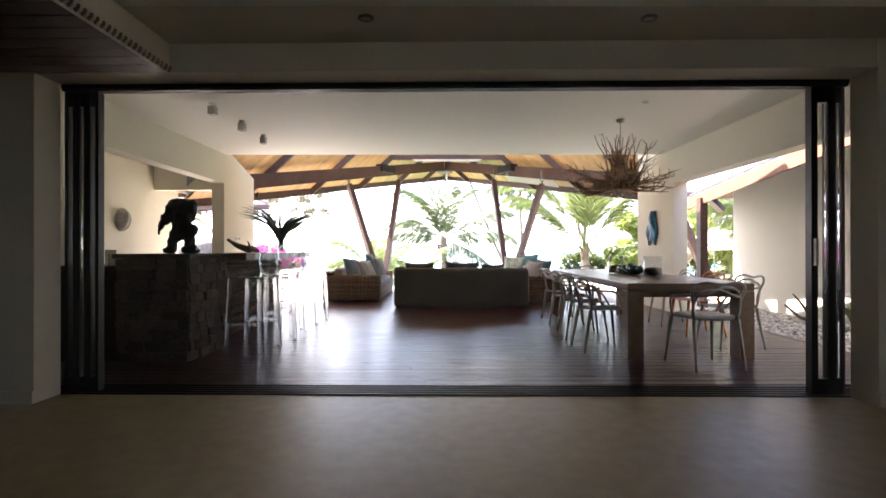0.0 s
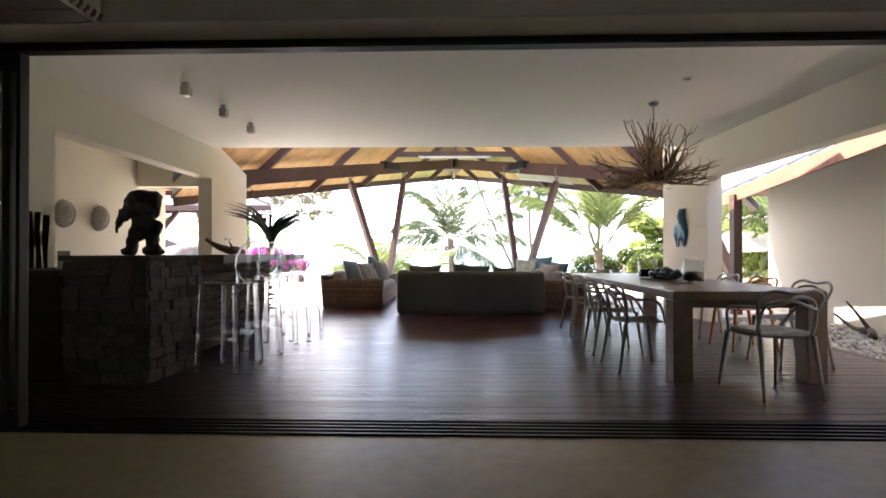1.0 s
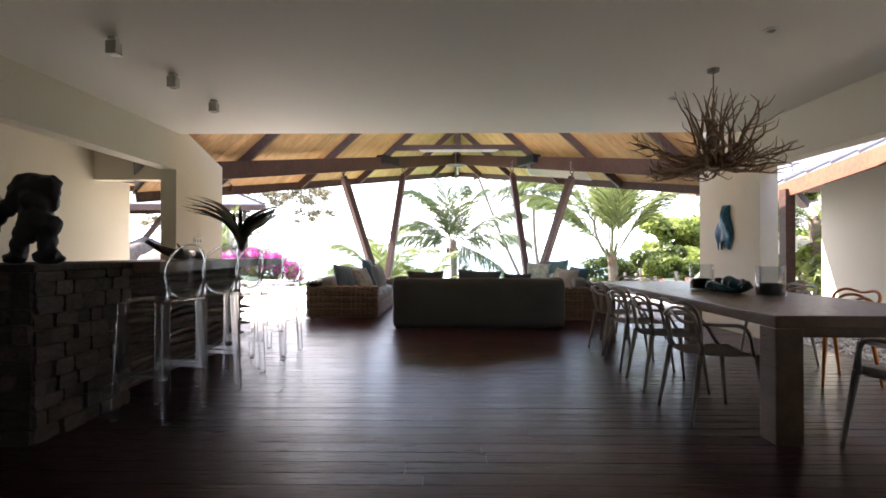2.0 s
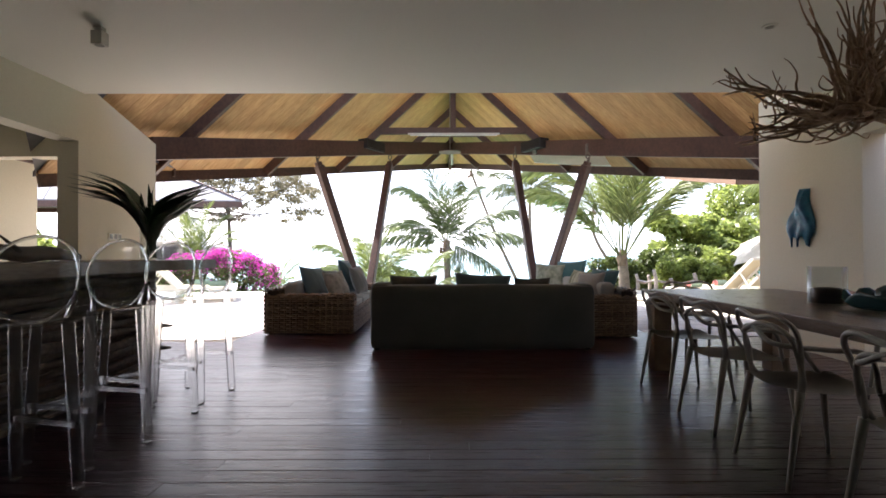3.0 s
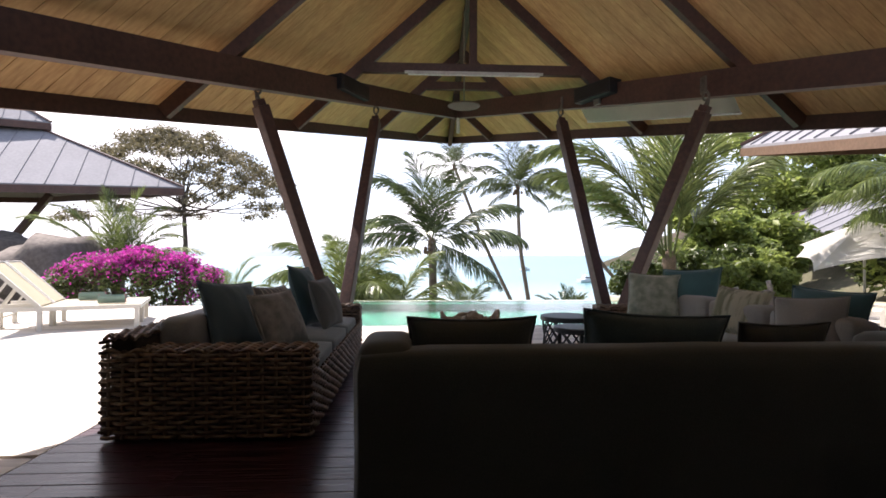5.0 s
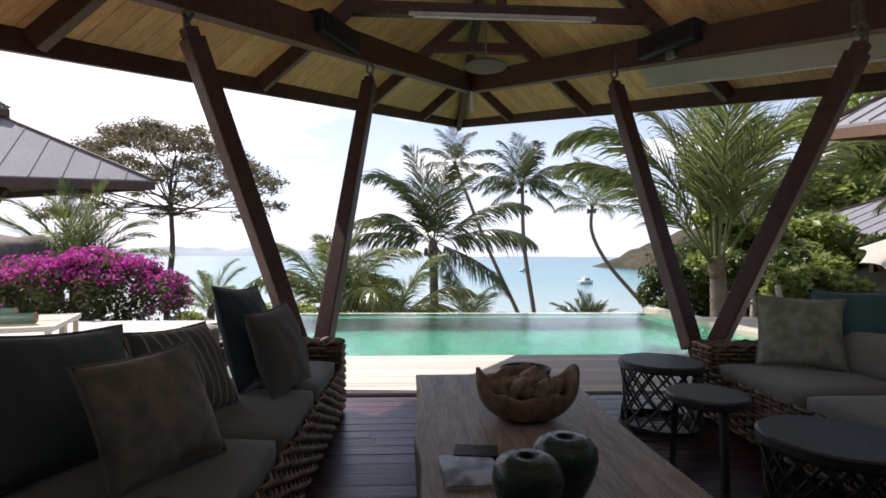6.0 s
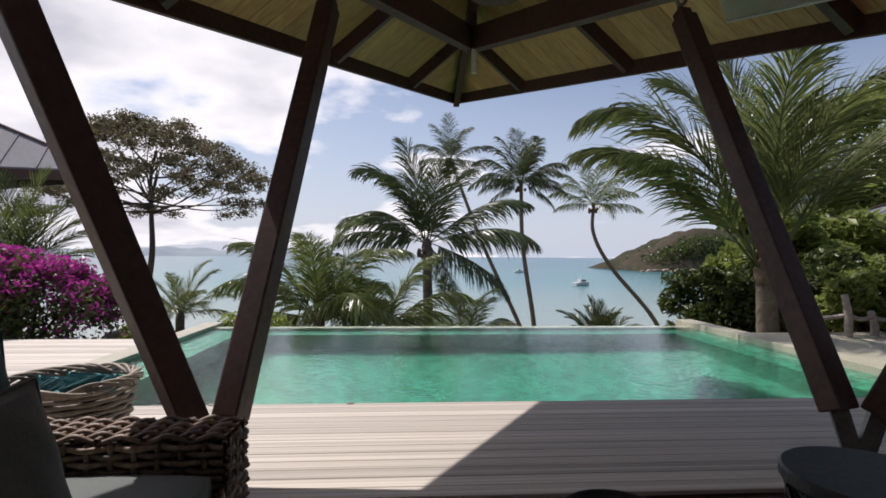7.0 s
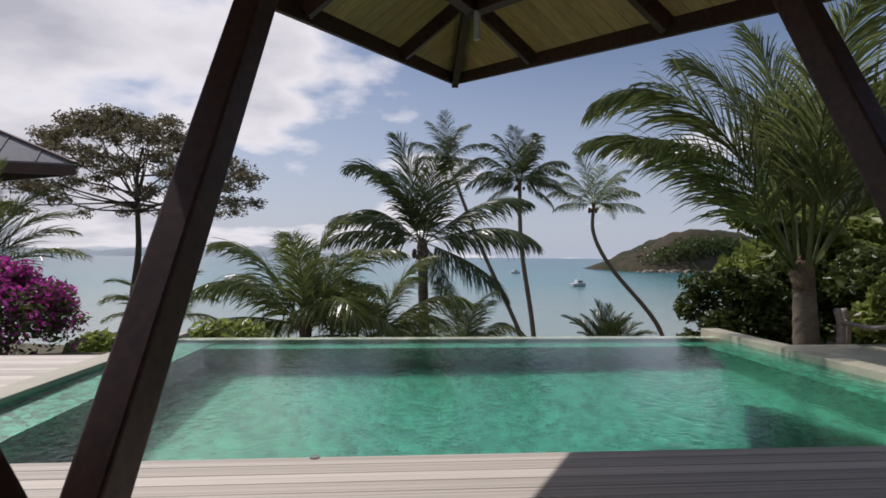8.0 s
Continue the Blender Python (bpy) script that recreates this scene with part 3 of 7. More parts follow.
p_n.inputs["Scale"].default_value, p_n.inputs["Detail"].default_value = 13.0, 3
p_b = pn.new("ShaderNodeBump")
p_b.inputs["Strength"].default_value, p_b.inputs["Distance"].default_value = 0.45, 0.014
pl.new(p_tc.outputs["Object"], p_n.inputs["Vector"]); pl.new(p_n.outputs["Fac"], p_b.inputs["Height"]); pl.new(p_b.outputs[0], pb.inputs["Normal"])
water = part("pool_water", sheet([[(x, y, -0.032) for x in (X0, X1)] for y in (Y0, Y1 + 0.20)]), WATER)
water.visible_shadow = False
tagged(water, "clear still pool water", kind="structure")

for x in (-1.10, -2.18):
    lid = thing("deck_lid", (x, 15.635, 0.003), "small round metal lid let into the deck", "lid", "deck lids")
    part("ring", lathe([(0.022, 0.0), (0.030, 0.0), (0.029, 0.003), (0.023, 0.003), (0.022, 0.0)], 24), STEEL, lid)
    part("cap", lathe([(0.0, 0.0), (0.021, 0.0), (0.020, 0.002), (0.0, 0.002)], 24), STEEL, lid)

# decks: one slab below, boards on top
bm = box(-4.09, 4.20, 4.10, 14.0, -0.2, -0.03)
tagged(part("floor", bm, BEAMWOOD), "polished dark reddish hardwood floor of the hall", kind="structure")
floor = bpy.data.objects["floor"]
bm = prism([(-6.6, 10.62), (-4.09, 10.62), (-4.09, 14.0), (4.2, 14.0), (4.2, 9.3), (10.5, 9.3), (10.5, 16.9), (4.62, 16.9), (4.62, 15.69), (-3.86, 15.69), (-4.13, 19.0), (-11, 19.0), (-11, 14.0), (-6.6, 14.0)], -0.28, -0.03)
deck = tagged(part("pavement", bm, BEAMWOOD), "weathered pale grey timber pool deck", kind="structure")


def board_mesh(name, mat, w, t=0.022):
    bm = box(-0.5, 0.5, -w / 2, w / 2, -t, 0)
    bmesh.ops.bevel(bm, geom=[e for e in bm.edges if abs(e.verts[0].co.x - e.verts[1].co.x) > 0.5 and e.verts[0].co.z > -0.001 and e.verts[1].co.z > -0.001], offset=0.003, segments=1, affect="EDGES")
    me = bpy.data.meshes.new(name)
    bm.to_mesh(me)
    bm.free()
    me.materials.append(mat)
    return me


FLOOR_BOARD = board_mesh("floor_board", FLOORWOOD, 0.1342)
y, k = 4.17, 0
while y < 13.96:
    x0, x1 = -4.09 if y < 10.2 else -2.72, 4.20 if y < 10.55 else 2.72
    if 5.86 < y < 9.1:
        x0 = -5.4
    cuts = [x0] + sorted(rnd.uniform(x0 + 0.8 + 2.9 * j, x0 + 2.6 + 2.9 * j) for j in range(3) if x0 + 2.6 + 2.9 * j < x1 - 0.5) + [x1]
    for a, b in zip(cuts, cuts[1:]):
        piece("plank", FLOOR_BOARD, floor, pose((a + b) / 2, y, 0.0, rnd.uniform(-0.9, 0.9), rnd.uniform(-0.03, 0.03), 0) @ Matrix.Diagonal((b - a - 0.003, 1, 1, 1)))
    y += 0.136
DECK_BOARD = board_mesh("deck_board", DECKWOOD, 0.112)
y = 14.065
while y < 15.68:
    cuts = [-4.2, 4.6]
    for a, b in zip(cuts, cuts[1:]):
        piece("plank", DECK_BOARD, deck, pose((a + b) / 2, y, 0.0, rnd.uniform(-0.4, 0.4), 0, 0) @ Matrix.Diagonal((b - a - 0.004, 1, 1, 1)))
    y += 0.117
bm = bmesh.new()
for x0, x1, ya, yb in ((-3.86, -2.725, 10.27, 10.6), (-6.6, -2.725, 10.66, 14.0), (-11, -4.15, 14.06, 18.95), (4.25, 10.5, 9.36, 10.6), (2.725, 10.5, 10.66, 14.0), (4.65, 10.5, 14.06, 16.9)):
    y = ya
    while y < yb:
        box(x0, x1, y - 0.056, y + 0.056, -0.022, rnd.uniform(-0.001, 0.002), bm)
        y += 0.117
tagged(part("deck_boards", bm, DECKSTUFF, deck), "weathered pale grey deck boards", kind="stuff")

# ---- bar ----
DRIFT = material("dark_driftwood", (0.12, 0.085, 0.062), 0.8, second=(0.055, 0.038, 0.028), scale=3, fine=25, contrast=0.7, bump=0.4, per_object=0.3)
COUNTER = material("brown_counter_timber", (0.26, 0.175, 0.115), 0.45, second=(0.14, 0.085, 0.055), scale=1.5, fine=16, contrast=0.6, bump=0.15, stretch=(8, 0.7, 8))
ACRYLIC = glassy("clear_acrylic", (0.985, 0.987, 0.99), 0.24, 1.36)
# thin walls: much of what lies behind shows straight through
an, al = ACRYLIC.node_tree.nodes, ACRYLIC.node_tree.links
a_clear, a_mix = an.new("ShaderNodeBsdfTransparent"), an.new("ShaderNodeMixShader")
a_clear.inputs["Color"].default_value = (0.95, 0.955, 0.96, 1)
a_mix.inputs[0].default_value = 0.74
al.new(a_clear.outputs[0], a_mix.inputs[1]); al.new(an["Principled BSDF"].outputs[0], a_mix.inputs[2])
al.new(a_mix.outputs[0], an["Material Output"].inputs[0])
CLEARGLASS = thin_clear("thin_clear_glass", (0.95, 0.965, 0.96), 0.05, 3.0, 0.6)
LEAFDARK = material("dark_leaf", (0.038, 0.085, 0.040), 0.45, second=(0.018, 0.045, 0.022), scale=6, fine=40, bump=0.1, per_island=0.3)
PATINA = material("dark_bronze_patina", (0.022, 0.022, 0.025), 0.5, metal=0.2, scale=5, fine=30, bump=0.5)
DULLMETAL = material("brushed_metal_shade", (0.34, 0.33, 0.30), 0.4, metal=0.6, scale=5, fine=50, bump=0.05)


def stone_mesh(seed):
    bm = bmesh.new()
    bmesh.ops.create_cube(bm, size=1)
    bmesh.ops.subdivide_edges(bm, edges=bm.edges, cuts=1, use_grid_fill=True)
    for v in bm.verts:
        n = noise.noise_vector(v.co * 1.7 + Vector((seed * 9.1, seed * 3.3, 0)))
        edge = sum(abs(c) > 0.4 for c in v.co)
        v.co *= 1.0 - 0.05 * max(0, edge - 1)
        v.co += n * 0.07
    me = bpy.data.meshes.new("stone")
    bm.to_mesh(me)
    bm.free()
    me.materials.append(STONE)
    return me


STONES = [stone_mesh(k) for k in range(6)]


def stone_face(parent, width, height, m, rows, seed):
    """Courses of rough stones over a face of the given width and height; m lays the face's x and z into the world."""
    r = random.Random(seed)
    z = 0.0
    for k in range(rows):
        h = height / rows * (1.0 if k == rows - 1 else r.uniform(0.85, 1.15))
        h = min(h, height - z)
        if k == rows - 1:
            h = height - z
        x = 0.0
        while x < width - 0.02:
            w = min(r.uniform(0.08, 0.24), width - x)
            if width - x - w < 0.07:
                w = width - x
            piece("stone", STONES[r.randrange(6)], parent,
                  m @ Matrix.Translation((x + w / 2, r.uniform(-0.012, 0.018), z + h / 2)) @ Matrix.Diagonal((w * 1.0, 0.11, h * 1.0, 1)))
            x += w
        z += h


bar_block = thing("stone_bar", (-2.45, 4.98, 0), "rough stone bar counter with a dark top on the timber floor", "bar counter")
part("core", box(-0.66, -0.04, 0.04, 0.86, 0, 1.0), MORTAR, bar_block, "dark mortar core")
part("top", box(-0.73, 0.02, -0.02, 0.90, 1.0, 1.045), STONE, bar_block, "dark stone top slab", bevel=0.01)
stone_face(bar_block, 0.70, 1.0, Matrix.Translation((-0.70, 0.03, 0)), 10, 3)
stone_face(bar_block, 0.87, 1.0, Matrix.Translation((-0.03, 0.0, 0)) @ pose(0, 0, 0, 0, 0, 90), 11, 5)

low_bar = thing("low_counter", (-3.87, 4.98, 0), "dark low bar counter beside the stone bar", "bar counter")
part("body", box(0, 0.68, 0.03, 0.85, 0, 0.88), MORTAR, low_bar)
part("top", box(-0.0, 0.68, 0.0, 0.88, 0.88, 0.925), PATINA, low_bar, "dark top slab", bevel=0.006)
tumbler = thing("drinking_glass", (-3.36, 5.25, 0.925), "clear drinking glass on the low counter", "glass")
part("glass", lathe([(0.0, 0.0), (0.034, 0.0), (0.042, 0.12), (0.039, 0.12), (0.031, 0.012), (0.0, 0.012)], 16), CLEARGLASS, tumbler, smooth=True)
tumbler2 = thing("menu_stand", (-3.50, 5.45, 0.925), "small clear upright menu stand on the low counter", "menu stand")
part("card", box(-0.06, 0.06, -0.004, 0.004, 0.0, 0.16), PLASTER, tumbler2, "pale card")
part("base", box(-0.065, 0.065, -0.03, 0.03, 0.0, 0.008), ACRYLIC, tumbler2, "clear base")

slats = thing("carved_boards", (-3.79, 5.52, 0.925), "dark wavy carved boards standing on the low counter", "ornament")
for k in range(3):
    y0 = -0.13 + 0.09 * k
    rows = [[(0.0, y0 + 0.012 * math.sin(9 * z + k), z), (0.0, y0 + 0.070 + 0.012 * math.sin(8 * z + 2 * k), z)] for z in [0.52 * i / 16 - 0.02 * (k == 2) * (i / 16) for i in range(17)]]
    bm = sheet(rows)
    bmesh.ops.solidify(bm, geom=bm.faces[:], thickness=0.03)
    part("board", bm, DRIFT, slats)

timber_bar = thing("timber_bar", (-2.75, 5.88, 0), "long timber bar counter on a base of stacked driftwood", "bar counter")
bm = bmesh.new()
ys_ = [0.0 + 2.78 * i / 14 for i in range(15)]
for i in range(14):
    a, b = ys_[i], ys_[i + 1]
    ra, rb = 0.52 + 0.025 * math.sin(a * 3.1) + 0.01 * math.sin(a * 9), 0.52 + 0.025 * math.sin(b * 3.1) + 0.01 * math.sin(b * 9)
    q = [(-0.36, a), (ra, a), (rb, b), (-0.36, b)]
    lo = [bm.verts.new((*p, 0.965)) for p in q]
    hi = [bm.verts.new((*p, 1.045)) for p in q]
    for f in (lo[::-1], hi, (lo[1], lo[2], hi[2], hi[1]), (lo[3], lo[0], hi[0], hi[3])):
        bm.faces.new(f)
    if i == 0:
        bm.faces.new((lo[0], lo[1], hi[1], hi[0]))
    if i == 13:
        bm.faces.new((lo[2], lo[3], hi[3], hi[2]))
bmesh.ops.remove_doubles(bm, verts=bm.verts, dist=0.0005)
part("slab", bm, COUNTER, timber_bar, "thick brown live-edge slab")
part("base", box(-0.30, 0.06, 0.05, 2.62, 0, 0.965), DRIFT, timber_bar, "dark timber base")
r_ = random.Random(11)
for k in range(11):
    z = 0.05 + k * 0.083
    y0, y1 = r_.uniform(-0.02, 0.25), r_.uniform(2.3, 2.64)
    pts = [(0.105 + r_.uniform(-0.02, 0.03), y0 + (y1 - y0) * j / 9, z + r_.uniform(-0.02, 0.02)) for j in range(10)]
    rad = [r_.uniform(0.022, 0.042) * (0.5 if j in (0, 9) else 1) for j in range(10)]
    part("driftwood_log", tube(curve_points(pts, 2), [rad[min(9, j // 2)] for j in range(19)], 7), DRIFT, timber_bar, smooth=True)
for k in range(3):
    z = 0.22 + k * 0.23
    pts = [(0.10 + r_.uniform(-0.02, 0.02), 2.35, z), (r_.uniform(0.08, 0.12), 2.55, z + r_.uniform(-0.03, 0.03)), (r_.uniform(0.08, 0.16), 2.76, z + r_.uniform(-0.03, 0.04))]
    part("driftwood_log", tube(curve_points(pts, 4), [0.030, 0.029, 0.028, 0.026, 0.026, 0.024, 0.021, 0.017, 0.010], 7), DRIFT, timber_bar, smooth=True)


# ---- clear bar stools ----
def bar_stool():
    s = thing("bar_stool", (0, 0, 0), "transparent acrylic bar stool with a rounded back", "bar stool", "stools at the bar")
    for sx in (-1, 1):
        for sy in (-1, 1):
            leg = part("leg", bar((sx * 0.195, sy * 0.195, 0.008), (sx * 0.165, sy * 0.165, 0.775), 0.050, 0.050), ACRYLIC, s, bevel=0.006)
            part("foot", box(sx * 0.195 - 0.017, sx * 0.195 + 0.017, sy * 0.195 - 0.017, sy * 0.195 + 0.017, 0.0, 0.009), DULLMETAL, leg, "grey foot pad")
    part("seat", box(-0.195, 0.195, -0.195, 0.195, 0.775, 0.803), CLEARGLASS, s, bevel=0.010)
    for sx in (-1, 1):
        part("footrest", bar((sx * 0.188, -0.19, 0.30), (sx * 0.188, 0.19, 0.30), 0.02, 0.025), ACRYLIC, s)
    part("footrest", bar((-0.185, 0.19, 0.27), (0.185, 0.19, 0.27), 0.02, 0.025), ACRYLIC, s)
    # back: a gently bent oval plate
    bm = bmesh.new()
    rings_f, rings_b = [], []
    for ring in range(6):
        f = ring / 5
        row_f, row_b = [], []
        for k in range(32):
            a = 2 * math.pi * k / 32
            ex, ez = 0.20 * f * math.copysign(abs(math.cos(a)) ** 0.85, math.cos(a)), 0.185 * f * math.copysign(abs(math.sin(a)) ** 0.85, math.sin(a))
            y = -0.185 + 0.55 * ex * ex - 0.10 * (ez + 0.18)
            row_f.append(bm.verts.new((ex, y, 0.985 + ez)))
            row_b.append(bm.verts.new((ex, y - 0.012, 0.985 + ez)))
        rings_f.append(row_f)
        rings_b.append(row_b)
    for rows in (rings_f, rings_b):
        for a, b in zip(rows, rows[1:]):
            for k in range(32):
                bm.faces.new((a[k], a[(k + 1) % 32], b[(k + 1) % 32], b[k]))
    for k in range(32):
        bm.faces.new((rings_f[-1][k], rings_f[-1][(k + 1) % 32], rings_b[-1][(k + 1) % 32], rings_b[-1][k]))
    bmesh.ops.remove_doubles(bm, verts=bm.verts, dist=0.0004)
    bmesh.ops.recalc_face_normals(bm, faces=bm.faces)
    part("backrest", bm, CLEARGLASS, s, smooth=True)
    rim = [(0.20 * math.cos(a), -0.191 + 0.55 * (0.20 * math.cos(a)) ** 2 - 0.10 * (0.185 * math.sin(a) + 0.18), 0.985 + 0.185 * math.sin(a)) for a in [2 * math.pi * k / 32 for k in range(32)]]
    part("rim", tube(rim, 0.0075, 6, closed=True), ACRYLIC, s, smooth=True)
    for sx in (-1, 1):
        part("back_support", tube([(sx * 0.15, -0.17, 0.80), (sx * 0.165, -0.185, 0.85), (sx * 0.185, -0.19, 0.92)], 0.012, 6), ACRYLIC, s, smooth=True)
    return s


stool = bar_stool()
places = ((-2.04, 5.58, 80), (-2.01, 6.08, 75), (-2.02, 6.66, 78), (-2.03, 7.24, 72), (-2.00, 7.80, 80))
stool.matrix_basis = pose(places[0][0], places[0][1], 0, 0, 0, places[0][2])
for x, y, a in places[1:]:
    copy_thing(stool, pose(x, y, 0, 0, 0, a))

# ---- things on the bar ----
bm = bmesh.new()


def blob(bm, c, r, seed=0.0, rough=0.12):
    new_v = bmesh.ops.create_icosphere(bm, subdivisions=3, radius=1.0)["verts"]
    for v in new_v:
        n = noise.noise(v.co * 1.8 + Vector((seed, seed * 2, 0)))
        v.co *= 1 + rough * n
        v.co = Vector((v.co.x * r[0], v.co.y * r[1], v.co.z * r[2])) + Vector(c)
    return bm


for c, r, s_ in (((-0.10, 0, 0.035), (0.075, 0.07, 0.04), 1), ((-0.07, 0, 0.11), (0.05, 0.06, 0.09), 2), ((0.14, 0, 0.04), (0.10, 0.08, 0.045), 3), ((0.13, 0, 0.13), (0.06, 0.06, 0.10), 4),
                 ((-0.01, 0, 0.19), (0.10, 0.08, 0.06), 5), ((0.05, 0, 0.27), (0.125, 0.09, 0.12), 6), ((0.07, 0, 0.40), (0.125, 0.09, 0.13), 7), ((0.08, 0, 0.50), (0.13, 0.085, 0.055), 8), ((-0.02, 0, 0.50), (0.10, 0.07, 0.055), 9),
                 ((-0.08, 0, 0.42), (0.085, 0.055, 0.085), 10), ((-0.15, 0, 0.35), (0.062, 0.045, 0.062), 11), ((-0.20, 0, 0.285), (0.036, 0.03, 0.05), 12), ((-0.228, 0, 0.225), (0.014, 0.02, 0.045), 13),
                 ((0.18, 0, 0.24), (0.05, 0.06, 0.06), 14), ((0.165, 0, 0.46), (0.05, 0.06, 0.09), 15), ((0.02, 0, 0.545), (0.09, 0.06, 0.018), 16)):
    blob(bm, c, r, s_, 0.35)
statue = part("statue", bm, PATINA, smooth=True)
statue.location = (-2.66, 5.20, 1.045)
statue.scale = (0.86, 0.9, 1.0)
rm = statue.modifiers.new("remesh", "REMESH")
rm.mode, rm.voxel_size, rm.use_smooth_shade = "VOXEL", 0.014, True
tagged(statue, "dark bronze abstract statue standing on the stone bar", "statue")

vase = thing("vase", (-2.56, 8.20, 1.045), "tall clear glass vase of water on the timber bar", "vase")
part("glass", lathe([(0.0, 0.0), (0.085, 0.0), (0.09, 0.02), (0.092, 0.30), (0.086, 0.30), (0.082, 0.02), (0.0, 0.016)], 28), CLEARGLASS, vase, smooth=True)
plant = thing("cut_foliage", (-2.56, 8.20, 1.07), "dark drooping tropical leaves standing in a glass vase", "plant")
bm = bmesh.new()
r_ = random.Random(5)


def blade(bm, pts, width, fold=0.35, taper=1.0):
    """A strap leaf along a curve, folded along its middle."""
    p = [Vector(q) for q in pts]
    n = len(p)
    rows = []
    for i, q in enumerate(p):
        d = (p[min(i + 1, n - 1)] - p[max(i - 1, 0)]).normalized()
        s = d.cross(Vector((0, 0, 1)))
        s = s.normalized() if s.length > 1e-3 else Vector((1, 0, 0))
        u = i / (n - 1)
        w = width * math.sin(math.pi * min(1, (0.12 + 0.88 * u)) ** taper) + 0.002
        up = s.cross(d)
        rows.append([bm.verts.new(q + s * w + up * w * fold), bm.verts.new(q), bm.verts.new(q - s * w + up * w * fold)])
    for a, b in zip(rows, rows[1:]):
        bm.faces.new((a[0], a[1], b[1], b[0]))
        bm.faces.new((a[1], a[2], b[2], b[1]))


# two wing-like sprays of broad overlapping leaves with ragged fingered tips
for upper, lower, n in ((((0, 0.06), (-0.10, 0.36), (-0.30, 0.62), (-0.62, 0.74)), ((0, 0.06), (-0.13, 0.32), (-0.33, 0.46), (-0.66, 0.54)), 22),
                        (((0, 0.06), (0.06, 0.36), (0.20, 0.50), (0.56, 0.63)), ((0, 0.06), (0.10, 0.27), (0.27, 0.37), (0.44, 0.47)), 17)):
    for k in range(n):
        f = (k + r_.uniform(-0.3, 0.3)) / (n - 1)
        dy, short = r_.uniform(-0.13, 0.13), r_.uniform(0.80, 1.04)
        line = [((p[0] + (q[0] - p[0]) * f) * (1 if j < 2 else short), dy * j / 3, p[1] + (q[1] - p[1]) * f + (r_.uniform(-0.015, 0.015) if j else 0)) for j, (p, q) in enumerate(zip(upper, lower))]
        blade(bm, curve_points(line, 6), r_.uniform(0.055, 0.078), 0.18, 1.25)
for k in range(5):
    x = r_.uniform(-0.12, 0.22)
    blade(bm, curve_points([(x * 0.3, 0, 0.2), (x * 0.8, 0.02, 0.40), (x + 0.02, r_.uniform(-0.05, 0.05), r_.uniform(0.52, 0.62))], 5), 0.024)
for k in range(5):
    a = r_.uniform(0, 6.28)
    pts = curve_points([(0, 0, 0.02), (0.03 * math.cos(a), 0.03 * math.sin(a), 0.3), (0.14 * math.cos(a), 0.1 * math.sin(a), r_.uniform(0.40, 0.50))], 5)
    blade(bm, pts, 0.022)
part("leaves", bm, LEAFDARK, plant, "dark green strap leaves")
bm = bmesh.new()
for k in range(9):
    a = 2 * math.pi * k / 9
    tube([(0.035 * math.cos(a), 0.035 * math.sin(a), -0.01), (0.03 * math.cos(a + 0.4), 0.03 * math.sin(a + 0.4), 0.3)], 0.006, 5, bm)
part("stems", bm, LEAFDARK, plant)

root = thing("driftwood_piece", (-2.62, 7.05, 1.045), "grey-brown driftwood root lying on the timber bar", "driftwood")
part("trunk", tube(curve_points([(-0.05, 0.42, 0.03), (0.0, 0.1, 0.055), (0.03, -0.2, 0.05), (-0.02, -0.42, 0.10), (-0.08, -0.55, 0.17)], 5), [0.02 + 0.028 * math.sin(math.pi * min(1, j / 20 + 0.08)) for j in range(21)], 8), DRIFT, root, smooth=True)
part("branch", tube(curve_points([(0.02, -0.15, 0.06), (0.10, -0.3, 0.09), (0.12, -0.42, 0.15)], 4), [0.022, 0.02, 0.018, 0.016, 0.014, 0.012, 0.01, 0.008, 0.006], 7), DRIFT, root, smooth=True)

# ---- masks, switches, spotlights ----
SHELL = material("grey_carved_stone", (0.46, 0.44, 0.40), 0.55, second=(0.26, 0.245, 0.22), scale=6, fine=30, contrast=0.6, bump=0.3)


def wall_ornament(y, z, label, turn):
    """A rounded form of two swollen lobes with a deep upright cleft between them."""
    bm = bmesh.new()
    bmesh.ops.create_uvsphere(bm, u_segments=40, v_segments=20, radius=1)
    bmesh.ops.delete(bm, geom=[v for v in bm.verts if v.co.x < -0.05], context="VERTS")
    for v in bm.verts:
        line = v.co.y - 0.30 + 0.18 * v.co.z * v.co.z
        cleft = 1 - 0.55 * math.exp(-(line / 0.11) ** 2) * (0.4 + 0.6 * (v.co.z < 0.75))
        v.co = Vector((v.co.x * cleft * 0.15, v.co.y * 0.165 * (1 - 0.08 * v.co.z), v.co.z * 0.20))
    ob = part("wall_ornament", bm, SHELL, smooth=True)
    ob.matrix_basis = pose(-5.42, y, z, turn, 0, 0)
    return tagged(ob, label, "wall ornament", "ornaments on the bar wall")


wall_ornament(7.97, 1.62, "grey two-lobed carved ornament hung on the cream wall", 0)
wall_ornament(8.70, 1.60, "grey two-lobed carved ornament hung behind the statue", -12)


def switch_plate(place, turn, n):
    s = thing("light_switch", place, "small white wall switch plate", "switch", turn=turn)
    plate = part("plate", box(-0.04 * n, 0.04 * n, -0.012, 0, -0.04, 0.04), CEILING, s, bevel=0.003)
    for k in range(n):
        part("rocker", box(-0.04 * n + 0.08 * k + 0.02, -0.04 * n + 0.08 * k + 0.06, -0.017, -0.012, -0.026, 0.026), DULLMETAL, plate)


switch_plate((-3.87, 9.75, 1.30), 90, 3)
switch_plate((-3.87, 5.62, 1.25), 90, 1)

